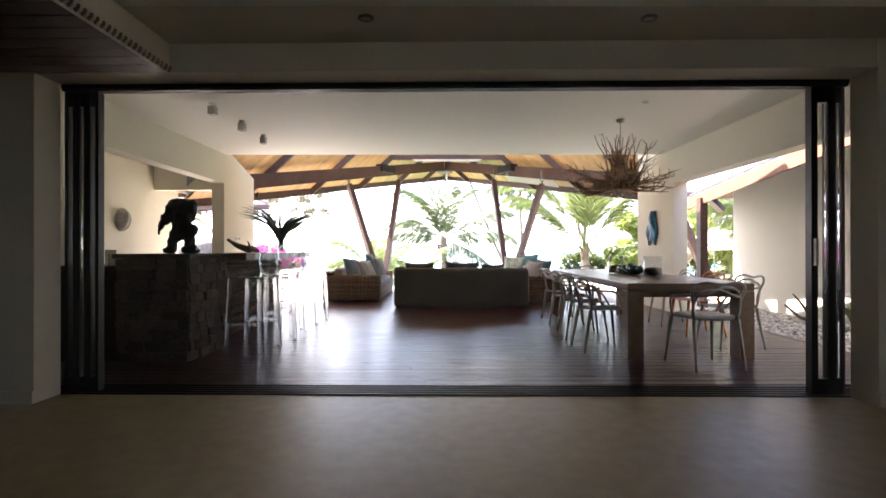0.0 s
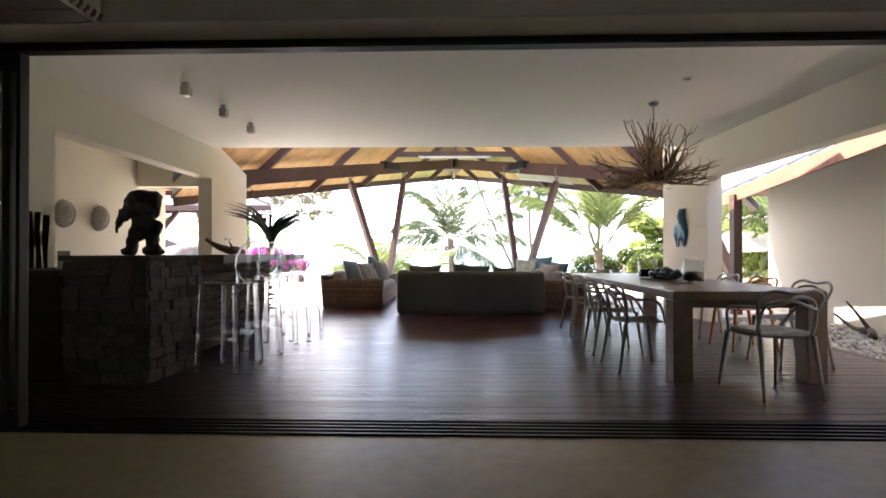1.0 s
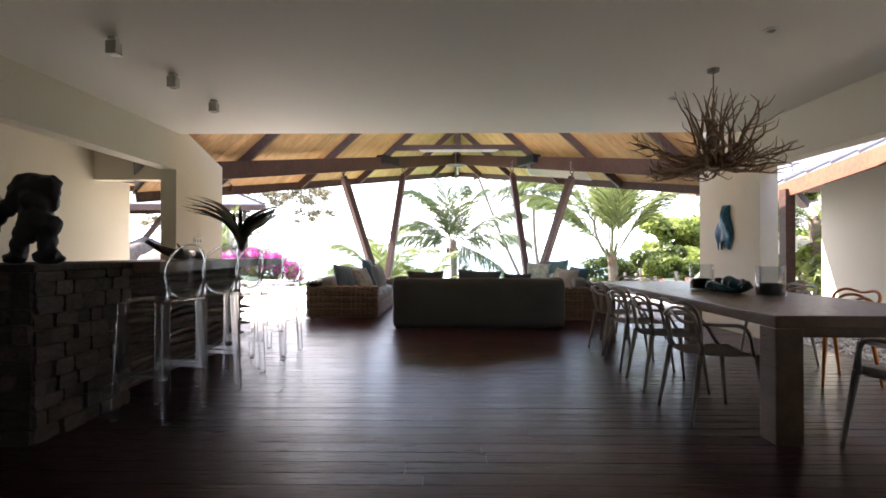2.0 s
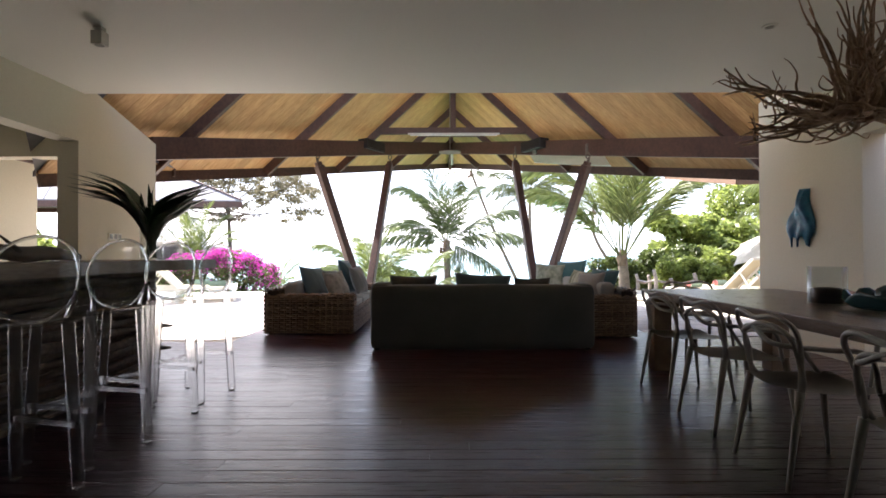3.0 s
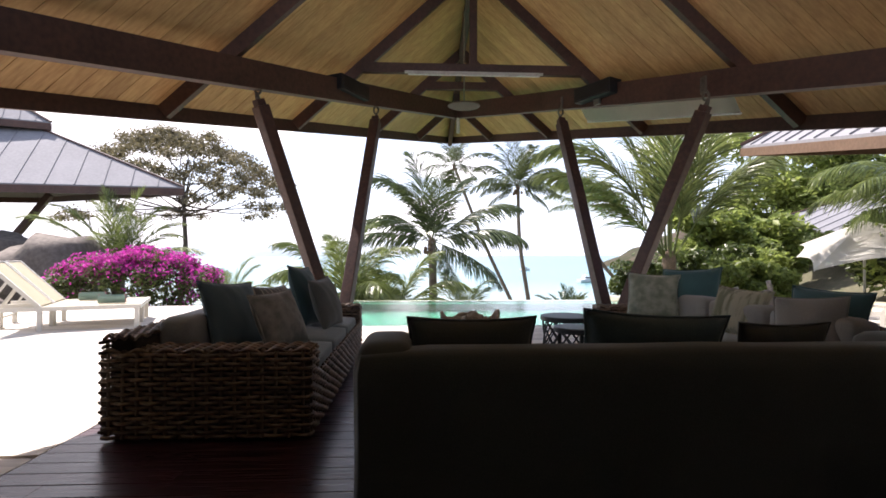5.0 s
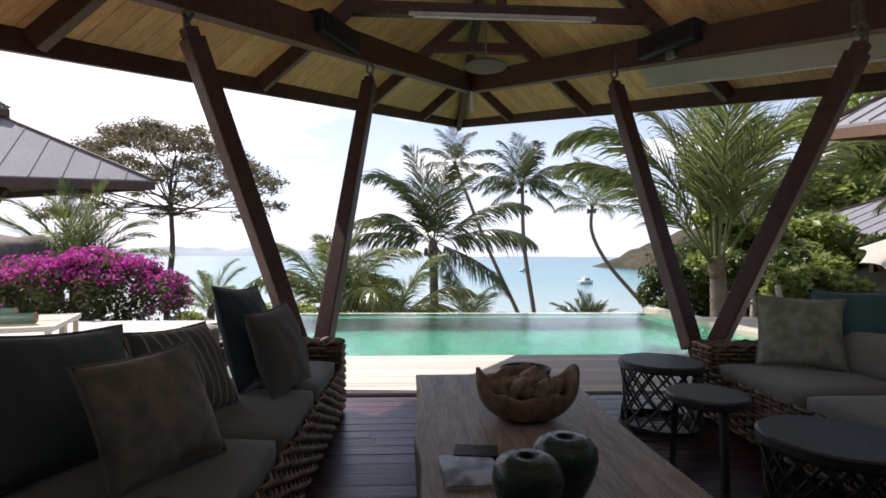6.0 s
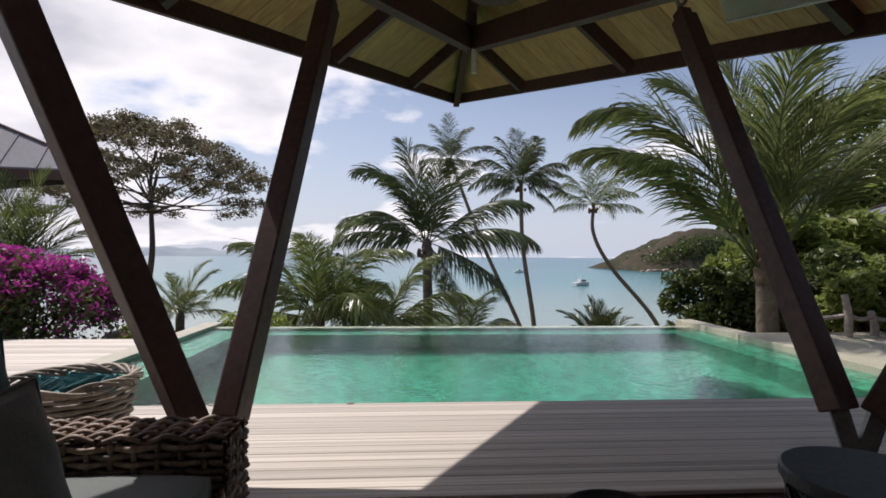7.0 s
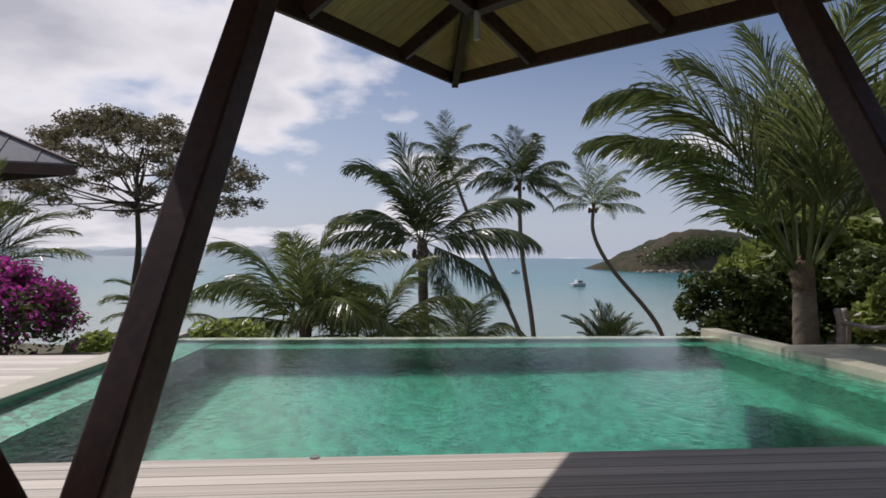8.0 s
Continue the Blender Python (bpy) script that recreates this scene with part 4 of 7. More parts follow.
SPOTWHITE = material("off_white_enamel", (0.60, 0.58, 0.53), 0.45, second=(0.54, 0.52, 0.47), scale=3, fine=40, contrast=0.3, bump=0.02)
for x, y in ((-2.68, 6.02), (-2.65, 6.83), (-2.65, 7.66)):
    s = thing("ceiling_spotlight", (x, y, 2.80), "small square off-white ceiling spotlight", "spotlight", "spotlights over the bar")
    part("canopy", box(-0.03, 0.03, -0.03, 0.03, -0.02, 0), SPOTWHITE, s)
    part("stem", tube([(0, 0, -0.04), (0, 0, -0.02)], 0.014, 8), SPOTWHITE, s)
    head = part("head", box(-0.042, 0.042, -0.042, 0.042, -0.135, -0.035), SPOTWHITE, s, bevel=0.004)
    part("lens", lathe([(0.0, -0.137), (0.032, -0.137), (0.032, -0.134), (0.0, -0.134)], 16), DULLMETAL, head)
for x, y in ((2.38, 5.95), (2.39, 7.66)):
    s = thing("downlight", (x, y, 2.80), "small white recessed downlight", "downlight", "ceiling downlights")
    part("ring", lathe([(0.035, 0.0), (0.055, 0.0), (0.055, -0.008), (0.035, -0.012)], 20), CEILING, s)
    part("lens", lathe([(0.0, -0.003), (0.035, -0.003), (0.035, 0.0), (0.0, 0.0)], 16), DULLMETAL, s)
for x, y in ((-0.47, 3.20), (1.30, 3.20)):
    s = thing("downlight", (x, y, 2.53), "small recessed downlight in the dropped beam", "downlight", "inner room downlights")
    part("ring", lathe([(0.035, 0.0), (0.05, 0.0), (0.05, -0.008), (0.035, -0.012)], 20), DULLMETAL, s)
    part("lens", lathe([(0.0, -0.003), (0.035, -0.003), (0.035, 0.0), (0.0, 0.0)], 16), PLASTER, s)

# ---- the dark timber canopy in the inner room ----
canopy = thing("timber_canopy", (-1.88, 3.56, 2.31), "dark timber canopy with a carved edge under the ceiling", "canopy")
for k in range(18):
    part("board", box(-4.2, -0.03, -2.6 + k * 0.1445, -2.6 + k * 0.1445 + 0.138, 0, 0.025 + 0.004 * (k % 3)), BEAMWOOD, canopy)
part("edge_board", box(-0.03, 0.0, -2.6, 0.0, -0.004, 0.2), PLASTER, canopy, "pale edge board")
bm = bmesh.new()
for k in range(52):
    y = -2.58 + k * 0.05
    tube([(0.004, y, 0.0), (0.006, y + 0.02, 0.02), (0.002, y + 0.03, 0.04)], 0.011, 5, bm)
part("carving", bm, COUNTER, canopy, "row of small carved beads")

# ---- dining table ----
TABLEWOOD = material("grey_brown_dining_timber", (0.22, 0.155, 0.105), 0.30, second=(0.12, 0.08, 0.055), scale=1.2, fine=14, contrast=0.55, bump=0.08, stretch=(9, 0.6, 9))
CHAIRGREY = material("warm_grey_plastic", (0.36, 0.34, 0.30), 0.35, second=(0.31, 0.29, 0.26), scale=2, fine=20, contrast=0.3, bump=0.02)
CHAIRORANGE = material("orange_plastic", (0.62, 0.20, 0.035), 0.35, second=(0.55, 0.17, 0.03), scale=2, fine=20, contrast=0.3, bump=0.02)
table = thing("dining_table", (2.48, 6.88, 0), "long brown timber dining table with thick square legs", "table", turn=-0.9)
part("tabletop", box(-0.62, 0.62, -1.85, 1.85, 0.675, 0.75), TABLEWOOD, table, bevel=0.008)
for sx in (-1, 1):
    for sy in (-1, 1):
        part("leg", box(sx * 0.62 - (0.16 if sx > 0 else 0), sx * 0.62 + (0 if sx > 0 else 0.16), sy * 1.85 - (0.16 if sy > 0 else 0), sy * 1.85 + (0 if sy > 0 else 0.16), 0, 0.672), TABLEWOOD, table, bevel=0.006)
part("apron", box(-0.5, 0.5, -1.70, -1.66, 0.60, 0.672), TABLEWOOD, table)
part("apron", box(-0.5, 0.5, 1.66, 1.70, 0.60, 0.672), TABLEWOOD, table)


def loop_chair(mat, label):
    c = thing("dining_chair", (0, 0, 0), label, "chair", "chairs round the dining table")
    bm = bmesh.new()
    grid = []
    for i in range(13):
        v = -0.22 + 0.44 * i / 12
        half = 0.235 * (1 - 0.20 * (abs(v) / 0.22) ** 4) + 0.015 * (v / 0.22)
        grid.append([(half * (-1 + 2 * j / 10), v, 0.458 - 0.02 * (1 - (2 * j / 10 - 1) ** 2) - 0.012 * math.sin((v + 0.22) / 0.44 * math.pi)) for j in range(11)])
    sheet(grid, bm)
    bmesh.ops.solidify(bm, geom=bm.faces[:], thickness=0.022)
    bmesh.ops.recalc_face_normals(bm, faces=bm.faces)
    part("seat", bm, mat, c, smooth=True)
    for sx in (-1, 1):
        part("leg", tube(curve_points([(sx * 0.245, 0.235, 0.0), (sx * 0.225, 0.205, 0.24), (sx * 0.205, 0.18, 0.45)], 4), [0.011 + 0.010 * j / 8 for j in range(9)], 8), mat, c, smooth=True)
        part("leg", tube(curve_points([(sx * 0.235, -0.265, 0.0), (sx * 0.22, -0.225, 0.24), (sx * 0.21, -0.19, 0.45)], 4), [0.011 + 0.010 * j / 8 for j in range(9)], 8), mat, c, smooth=True)
    # three overlapping back loops that run into the arms
    part("back_loop", tube(curve_points([(-0.205, -0.185, 0.44), (-0.225, -0.195, 0.60), (-0.250, -0.235, 0.735), (-0.16, -0.27, 0.790), (0.0, -0.28, 0.770), (0.16, -0.27, 0.790), (0.250, -0.235, 0.735), (0.225, -0.195, 0.60), (0.205, -0.185, 0.44)], 5), 0.0125, 7), mat, c, smooth=True)
    part("back_loop", tube(curve_points([(-0.205, 0.165, 0.44), (-0.285, 0.06, 0.63), (-0.275, -0.12, 0.665), (-0.14, -0.262, 0.68), (0.03, -0.265, 0.745), (0.19, -0.225, 0.70), (0.225, -0.19, 0.52), (0.19, -0.17, 0.45)], 5), 0.0125, 7), mat, c, smooth=True)
    part("back_loop", tube(curve_points([(0.205, 0.165, 0.44), (0.285, 0.06, 0.63), (0.275, -0.12, 0.655), (0.14, -0.268, 0.66), (-0.03, -0.27, 0.72), (-0.19, -0.23, 0.68), (-0.225, -0.19, 0.52), (-0.19, -0.17, 0.45)], 5), 0.0125, 7), mat, c, smooth=True)
    return c


chair = loop_chair(CHAIRGREY, "warm grey plastic chair with an open looped back")
chair_places = [(1.75, 5.60, -88), (1.77, 6.38, -93), (1.81, 7.12, -90), (1.86, 7.90, -87), (2.45, 4.80, 6), (3.22, 5.75, 92), (3.32, 7.40, 88), (2.50, 8.98, 180)]
x, y, a = chair_places[0]
chair.matrix_basis = pose(x, y, 0, 0, 0, a)
for x, y, a in chair_places[1:]:
    copy_thing(chair, pose(x, y, 0, 0, 0, a))
orange = loop_chair(CHAIRORANGE, "orange plastic chair with an open looped back")
orange.matrix_basis = pose(3.26, 6.58, 0, 0, 0, 90)
PAPER = material("white_seat_pad", (0.75, 0.74, 0.72), 0.8, scale=4, fine=40, bump=0.1)
pad = part("seat_pad", box(-0.19, 0.19, -0.19, 0.17, 0, 0.035), PAPER, bevel=0.015)
pad.matrix_basis = pose(2.45, 4.80, 0.452, 0, 0, 6)
tagged(pad, "thin white seat pad lying on a dining chair", "cushion")

runner = thing("table_bowl", (2.50, 6.78, 0.75), "low blue-green sculpted glass bowl on the dining table", "bowl")
TEALGLASS = material("blue_green_glass", (0.035, 0.10, 0.11), 0.15, second=(0.02, 0.06, 0.07), scale=4, fine=20, bump=0.15)
grid_o = []
for i in range(9):
    u = i / 8
    grid_o.append([((0.09 + 0.12 * u) * math.cos(a) * 0.8, (0.12 + 0.16 * u) * math.sin(a), 0.004 + 0.075 * u ** 1.6 + 0.03 * u * math.sin(4 * a + 1) + 0.012 * u * math.sin(7 * a)) for a in [2 * math.pi * k / 36 for k in range(37)]])
bm = sheet(grid_o)
bmesh.ops.remove_doubles(bm, verts=bm.verts, dist=0.001)
bmesh.ops.contextual_create(bm, geom=[e for e in bm.edges if e.is_boundary and e.verts[0].co.z < 0.02])
bmesh.ops.solidify(bm, geom=bm.faces[:], thickness=0.012)
part("bowl", bm, TEALGLASS, runner, smooth=True)
for k, (x, y, r) in enumerate(((0.0, -0.11, 0.06), (0.02, 0.02, 0.07), (-0.02, 0.13, 0.058))):
    g = part("glass_float", blob(bmesh.new(), (0, 0, r), (r, r, r * 0.9), k, 0.15), TEALGLASS, smooth=True)
    g.location = (2.50 + x, 6.78 + y, 0.770)
    tagged(g, "rough blue-green lump of glass in the long bowl", "ornament", "lumps in the bowl")
for x, y in ((2.62, 6.36), (2.46, 7.20)):
    lamp = thing("hurricane_glass", (x, y, 0.75), "clear glass candle cylinder on the dining table", "candle holder", "candle cylinders")
    glass = part("glass", lathe([(0.0, 0.0), (0.105, 0.0), (0.11, 0.01), (0.11, 0.25), (0.105, 0.25), (0.105, 0.012), (0.0, 0.012)], 28), CLEARGLASS, lamp, smooth=True)
    part("sand", lathe([(0.0, 0.014), (0.103, 0.014), (0.103, 0.10), (0.06, 0.112), (0.0, 0.105)], 24), MORTAR, glass, "dark filling", smooth=True)

# ---- driftwood chandelier ----
TWIG = material("brown_twisted_branches", (0.42, 0.29, 0.19), 0.8, second=(0.22, 0.14, 0.09), scale=5, fine=30, contrast=0.7, bump=0.4)
chandelier = thing("chandelier", (2.37, 6.78, 2.80), "chandelier of twisted brown driftwood branches", "chandelier")
part("canopy", lathe([(0, 0), (0.055, 0.0), (0.05, -0.03), (0.012, -0.045), (0, -0.045)], 18), DULLMETAL, chandelier)
part("cable", tube([(0, 0, -0.04), (0, 0, -0.45)], 0.006, 6), DULLMETAL, chandelier)
r_ = random.Random(21)


def twig(start, heading, length, radius, wander, lift):
    p, d = Vector(start), Vector(heading).normalized()
    pts = [p.copy()]
    for j in range(9):
        d = (d + Vector((r_.uniform(-1, 1), r_.uniform(-1, 1), r_.uniform(-1, 1))) * wander + Vector((0, 0, lift))).normalized()
        p = p + d * length / 9
        p.z = max(p.z, -0.95)
        pts.append(p.copy())
    return tube(curve_points(pts, 2), [radius * (1 - 0.75 * j / 18) for j in range(19)], 6), pts


for k in range(30):
    a, rr = r_.uniform(0, 6.28), r_.uniform(0.03, 0.15)
    bm, _ = twig((rr * math.cos(a), rr * math.sin(a), -0.93), (0.10 * math.cos(a), 0.10 * math.sin(a), 1), r_.uniform(0.45, 0.86), r_.uniform(0.013, 0.021), 0.30, 0.22)
    part("upright_branch", bm, TWIG, chandelier, smooth=True)
for k in range(54):
    a = 2 * math.pi * k / 54 + r_.uniform(-0.1, 0.1)
    rise = r_.uniform(0.03, 0.16) if k % 3 == 0 else r_.uniform(-0.05, 0.03)
    bm, pts = twig((0.08 * math.cos(a), 0.08 * math.sin(a), -0.88 + r_.uniform(-0.04, 0.04)), (math.cos(a), math.sin(a), r_.uniform(-0.06, 0.12)), r_.uniform(0.45, 0.80), r_.uniform(0.012, 0.020), 0.36, rise)
    for j in (3, 5, 7):
        q = pts[j]
        b2, _ = twig(q, (math.cos(a + r_.uniform(-1.1, 1.1)), math.sin(a + r_.uniform(-1.1, 1.1)), r_.uniform(-0.1, 0.5)), r_.uniform(0.12, 0.30), 0.008, 0.45, 0.10)
        me_ = bpy.data.meshes.new("t")
        b2.to_mesh(me_)
        bm.from_mesh(me_)
        b2.free()
        bpy.data.meshes.remove(me_)
    part("spreading_branch", bm, TWIG, chandelier, smooth=True)

# ---- blue art on the wall slab ----
BLUE = material("turquoise_blue_glaze", (0.05, 0.22, 0.36), 0.3, second=(0.02, 0.10, 0.20), scale=5, fine=14, contrast=0.7, bump=0.5)
art = part("wall_sculpture", bmesh.new(), BLUE, smooth=True)
bm = bmesh.new()
grid = []
for i in range(17):
    u = i / 16
    half = 0.060 + 0.150 * smooth_step(0.12, 0.72, u) - 0.05 * smooth_step(0.8, 1.0, u)
    ragged = 0.05 if i == 16 else 0.0
    grid.append([(-0.01 - (0.10 + 0.02 * math.sin(9 * u + 3 * v) - 0.045 * math.exp(-((v + 0.05) / 0.16) ** 2) * smooth_step(0.45, 0.8, u)) * (1 - v * v) ** 0.5 * (0.6 + 0.4 * math.sin(math.pi * u)) - 0.006 * math.sin(9 * v + 4 * u), half * v - 0.09 + 0.11 * u, 0.30 - 0.58 * u + (0.015 + ragged) * math.sin(8 * v) * u) for v in [-1 + j / 8 for j in range(17)]])
sheet(grid, bm)
bm.to_mesh(art.data)
bm.free()
art.data.polygons.foreach_set("use_smooth", [True] * len(art.data.polygons))
art.location = (3.965, 9.58, 1.50)
sm = art.modifiers.new("thickness", "SOLIDIFY")
sm.thickness = 0.015
tagged(art, "turquoise blue sculpted form hung on the white wall slab", "wall art")

# ---- lounge seats ----
RATTAN = material("brown_rattan", (0.215, 0.15, 0.10), 0.55, second=(0.10, 0.067, 0.045), scale=6, fine=40, contrast=0.7, bump=0.2, per_island=0.35)
WICKERCORE = material("dark_wicker_core", (0.035, 0.026, 0.020), 0.9, scale=6, fine=50, bump=0.2)
CHARCOAL = material("charcoal_green_cloth", (0.080, 0.086, 0.080), 0.9, second=(0.056, 0.061, 0.057), scale=3, fine=180, contrast=0.5, bump=0.25, sheen=0.2)
SEATCLOTH = material("grey_green_cloth", (0.150, 0.172, 0.165), 0.9, second=(0.115, 0.135, 0.13), scale=3, fine=180, contrast=0.5, bump=0.25, sheen=0.2)
NAVY = material("dark_teal_cloth", (0.075, 0.108, 0.115), 0.9, second=(0.052, 0.080, 0.085), scale=4, fine=160, bump=0.25, sheen=0.2)
TEAL = material("teal_cloth", (0.045, 0.115, 0.12), 0.9, second=(0.03, 0.08, 0.09), scale=4, fine=160, bump=0.25, sheen=0.2)
TEALDARK = material("grey_teal_cloth", (0.042, 0.085, 0.088), 0.9, second=(0.030, 0.062, 0.066), scale=4, fine=160, bump=0.25, sheen=0.2)
TAUPE = material("taupe_cloth", (0.235, 0.23, 0.21), 0.9, second=(0.17, 0.165, 0.15), scale=4, fine=160, bump=0.25, sheen=0.2)
PRINT = material("pale_leaf_print_cloth", (0.30, 0.32, 0.26), 0.9, second=(0.17, 0.20, 0.15), scale=9, fine=14, contrast=1.0, bump=0.15, sheen=0.2)
FAINTPRINT = material("faint_leaf_print_cloth", (0.225, 0.215, 0.19), 0.9, second=(0.14, 0.14, 0.12), scale=7, fine=16, contrast=1.1, bump=0.2, sheen=0.2)
STRIPE = material("olive_striped_cloth", (0.12, 0.125, 0.075), 0.9, second=(0.30, 0.29, 0.22), scale=1.0, fine=7.0, contrast=1.4, bump=0.2, stretch=(5, 5, 0.3))

# thin pale stripes woven into a taupe ground
PINSTRIPE = material("taupe_pinstripe_cloth", (0.115, 0.112, 0.10), 0.9, second=(0.08, 0.078, 0.07), scale=4, fine=160, bump=0.25, sheen=0.2)
sn2, sl2 = PINSTRIPE.node_tree.nodes, PINSTRIPE.node_tree.links
s_co, s_wave, s_cut, s_paint = sn2.new("ShaderNodeTexCoord"), sn2.new("ShaderNodeTexWave"), sn2.new("ShaderNodeMapRange"), sn2.new("ShaderNodeMix")
s_wave.bands_direction = "X"
s_wave.inputs["Scale"].default_value, s_wave.inputs["Distortion"].default_value, s_wave.inputs["Detail Scale"].default_value = 5.5, 1.2, 0.8
s_cut.inputs["From Min"].default_value, s_cut.inputs["From Max"].default_value = 0.86, 0.97
s_paint.data_type = "RGBA"
s_paint.inputs["B"].default_value = (0.34, 0.32, 0.26, 1)
sl2.new(s_co.outputs["Object"], s_wave.inputs["Vector"]); sl2.new(s_wave.outputs["Fac"], s_cut.inputs["Value"])
sl2.new(s_cut.outputs[0], s_paint.inputs["Factor"])
sl2.new(sn2["Principled BSDF"].inputs["Base Color"].links[0].from_socket, s_paint.inputs["A"])
sl2.new(s_paint.outputs["Result"], sn2["Principled BSDF"].inputs["Base Color"])


def weave(width, height, pitch=0.028, radius=0.0115, step=0.08, amp=0.012):
    """Wavy canes in rows, in and out of upright stakes: x along, z up, y outwards to minus."""
    verts, faces = [], []
    rows = max(2, int(height / pitch))
    n = max(6, int(width / step * 4))
    seg = 6
    for r in range(rows):
        z = (r + 0.5) * height / rows
        base = len(verts)
        for i in range(n + 1):
            x = width * i / n
            y = -amp * math.sin(math.pi * x / step + math.pi * (r % 2)) + 0.003 * noise.noise((x * 4, r * 1.7, 0))
            zz = z + 0.006 * noise.noise((x * 2.5, r * 3.1, 5))
            for k in range(seg):
                a = 2 * math.pi * k / seg
                verts.append((x, y - radius * math.cos(a), zz + radius * math.sin(a)))
        for i in range(n):
            for k in range(seg):
                a, b = base + i * seg + k, base + i * seg + (k + 1) % seg
                faces.append((a, b, b + seg, a + seg))
    x = step / 2
    while x < width:
        base = len(verts)
        for z in (0, height):
            for k in range(seg):
                a = 2 * math.pi * k / seg
                verts.append((x + 0.011 * math.cos(a), 0.011 * math.sin(a), z))
        for k in range(seg):
            faces.append((base + k, base + (k + 1) % seg, base + seg + (k + 1) % seg, base + seg + k))
        x += step
    return verts, faces


def weave_part(name, width, height, m, parent, **kw):
    v, f = weave(width, height, **kw)
    me = bpy.data.meshes.new(name)
    me.from_pydata(v, [], f)
    me.materials.append(RATTAN)
    me.polygons.foreach_set("use_smooth", [True] * len(me.polygons))
    ob = new(name, me)
    ob.parent = parent
    ob.matrix_basis = m
    return ob


def soft_box(x0, x1, y0, y1, z0, z1, puff=0.02, cuts=5):
    """A cushion: a box with rounded edges and swollen faces."""
    bm = box(-0.5, 0.5, -0.5, 0.5, -0.5, 0.5)
    bmesh.ops.subdivide_edges(bm, edges=bm.edges, cuts=cuts, use_grid_fill=True)
    sx, sy, sz = x1 - x0, y1 - y0, z1 - z0
    c = Vector(((x0 + x1) / 2, (y0 + y1) / 2, (z0 + z1) / 2))
    rr = 0.28 * min(sx, sy, sz)
    for v in bm.verts:
        p = Vector((v.co.x * sx, v.co.y * sy, v.co.z * sz))
        inner = Vector((max(-sx / 2 + rr, min(sx / 2 - rr, p.x)), max(-sy / 2 + rr, min(sy / 2 - rr, p.y)), max(-sz / 2 + rr, min(sz / 2 - rr, p.z))))
        d = p - inner
        if d.length > rr:
            p = inner + d.normalized() * rr
        g = (1 - (2 * v.co.x) ** 2) * (1 - (2 * v.co.y) ** 2) if abs(v.co.z) > 0.45 else 0
        p.z += math.copysign(puff * g, v.co.z)
        p += noise.noise_vector(p * 3.0) * 0.006
        v.co = p + c
    return bm


def pillow_mesh(w, h, t, seed):
    """A pillow standing on its lower edge: pinched corners, swollen middle; x wide, z high."""
    bm = bmesh.new()
    n = 20
    rows = {}
    for s in (-1, 1):
        for i in range(n + 1):
            for j in range(n + 1):
                u, v = -1 + 2 * i / n, -1 + 2 * j / n
                pinch_u, pinch_v = 1 - 0.10 * (1 - abs(v)) ** 0.0 * v * v * 0 - 0.09 * (1 - v * v), 1 - 0.09 * (1 - u * u)
                x, z = u * w / 2 * pinch_u, v * h / 2 * pinch_v
                edge = max(0.0, (1 - u * u) * (1 - v * v))
                y = s * (t / 2 * edge ** 0.45 + (edge ** 0.25) * (0.016 * noise.noise((x * 5 + seed, z * 5, s)) + 0.010 * noise.noise((x * 17 + 9 * z + seed, z * 5 - 4 * x, s + 3))))
                if i in (0, n) or j in (0, n):
                    y = 0
                    key = (i, j)
                    if key not in rows:
                        rows[key] = bm.verts.new((x, y, z + h / 2))
                    rows[(s, i, j)] = rows[key]
                else:
                    rows[(s, i, j)] = bm.verts.new((x, y, z + h / 2))
        for i in range(n):
            for j in range(n):
                bm.faces.new((rows[(s, i, j)], rows[(s, i + 1, j)], rows[(s, i + 1, j + 1)], rows[(s, i, j + 1)]))
    bmesh.ops.recalc_face_normals(bm, faces=bm.faces)
    return bm


def pillow(place, w, h, t, mat, label, turn, lean, roll=0.0, seed=0.0):
    ob = part("cushion", pillow_mesh(w, h, t, seed), mat, smooth=True)
    ob.matrix_basis = Matrix.Translation(place) @ pose(0, 0, 0, 0, 0, turn) @ pose(0, 0, 0, lean, roll, 0)
    seam = []
    for u, v in [(-1 + k / 5, -1) for k in range(10)] + [(1, -1 + k / 5) for k in range(10)] + [(1 - k / 5, 1) for k in range(10)] + [(-1, 1 - k / 5) for k in range(10)]:
        seam.append((u * w / 2 * (1 - 0.09 * (1 - v * v)), 0, v * h / 2 * (1 - 0.09 * (1 - u * u)) + h / 2))
    part("piping", tube(seam, 0.0065, 6, closed=True), mat, ob, smooth=True)
    return tagged(ob, label, "cushion", "scatter cushions")


# the upholstered sofa with its back to the hall
sofa = thing("sofa", (-0.90, 9.60, 0), "charcoal green upholstered sofa on the dark timber floor", "sofa")
W = 2.55
part("back", soft_box(0.01, W - 0.01, -0.02, 0.20, 0.012, 0.735, 0.008, 8), CHARCOAL, sofa, smooth=True)
part("arm", soft_box(0.0, 0.24, 0.02, 0.46, 0.012, 0.755, 0.01, 7), CHARCOAL, sofa, smooth=True)
part("arm", soft_box(W - 0.24, W, 0.02, 0.46, 0.012, 0.74, 0.01, 7), CHARCOAL, sofa, smooth=True)
part("base", soft_box(0.02, W - 0.02, 0.18, 0.92, 0.03, 0.30, 0.0, 6), CHARCOAL, sofa, smooth=True)
for k in range(2):
    part("seat_cushion", soft_box(0.24 + k * 1.035, 0.24 + (k + 1) * 1.035 - 0.01, 0.19, 0.93, 0.30, 0.43, 0.02, 6), CHARCOAL, sofa, smooth=True)
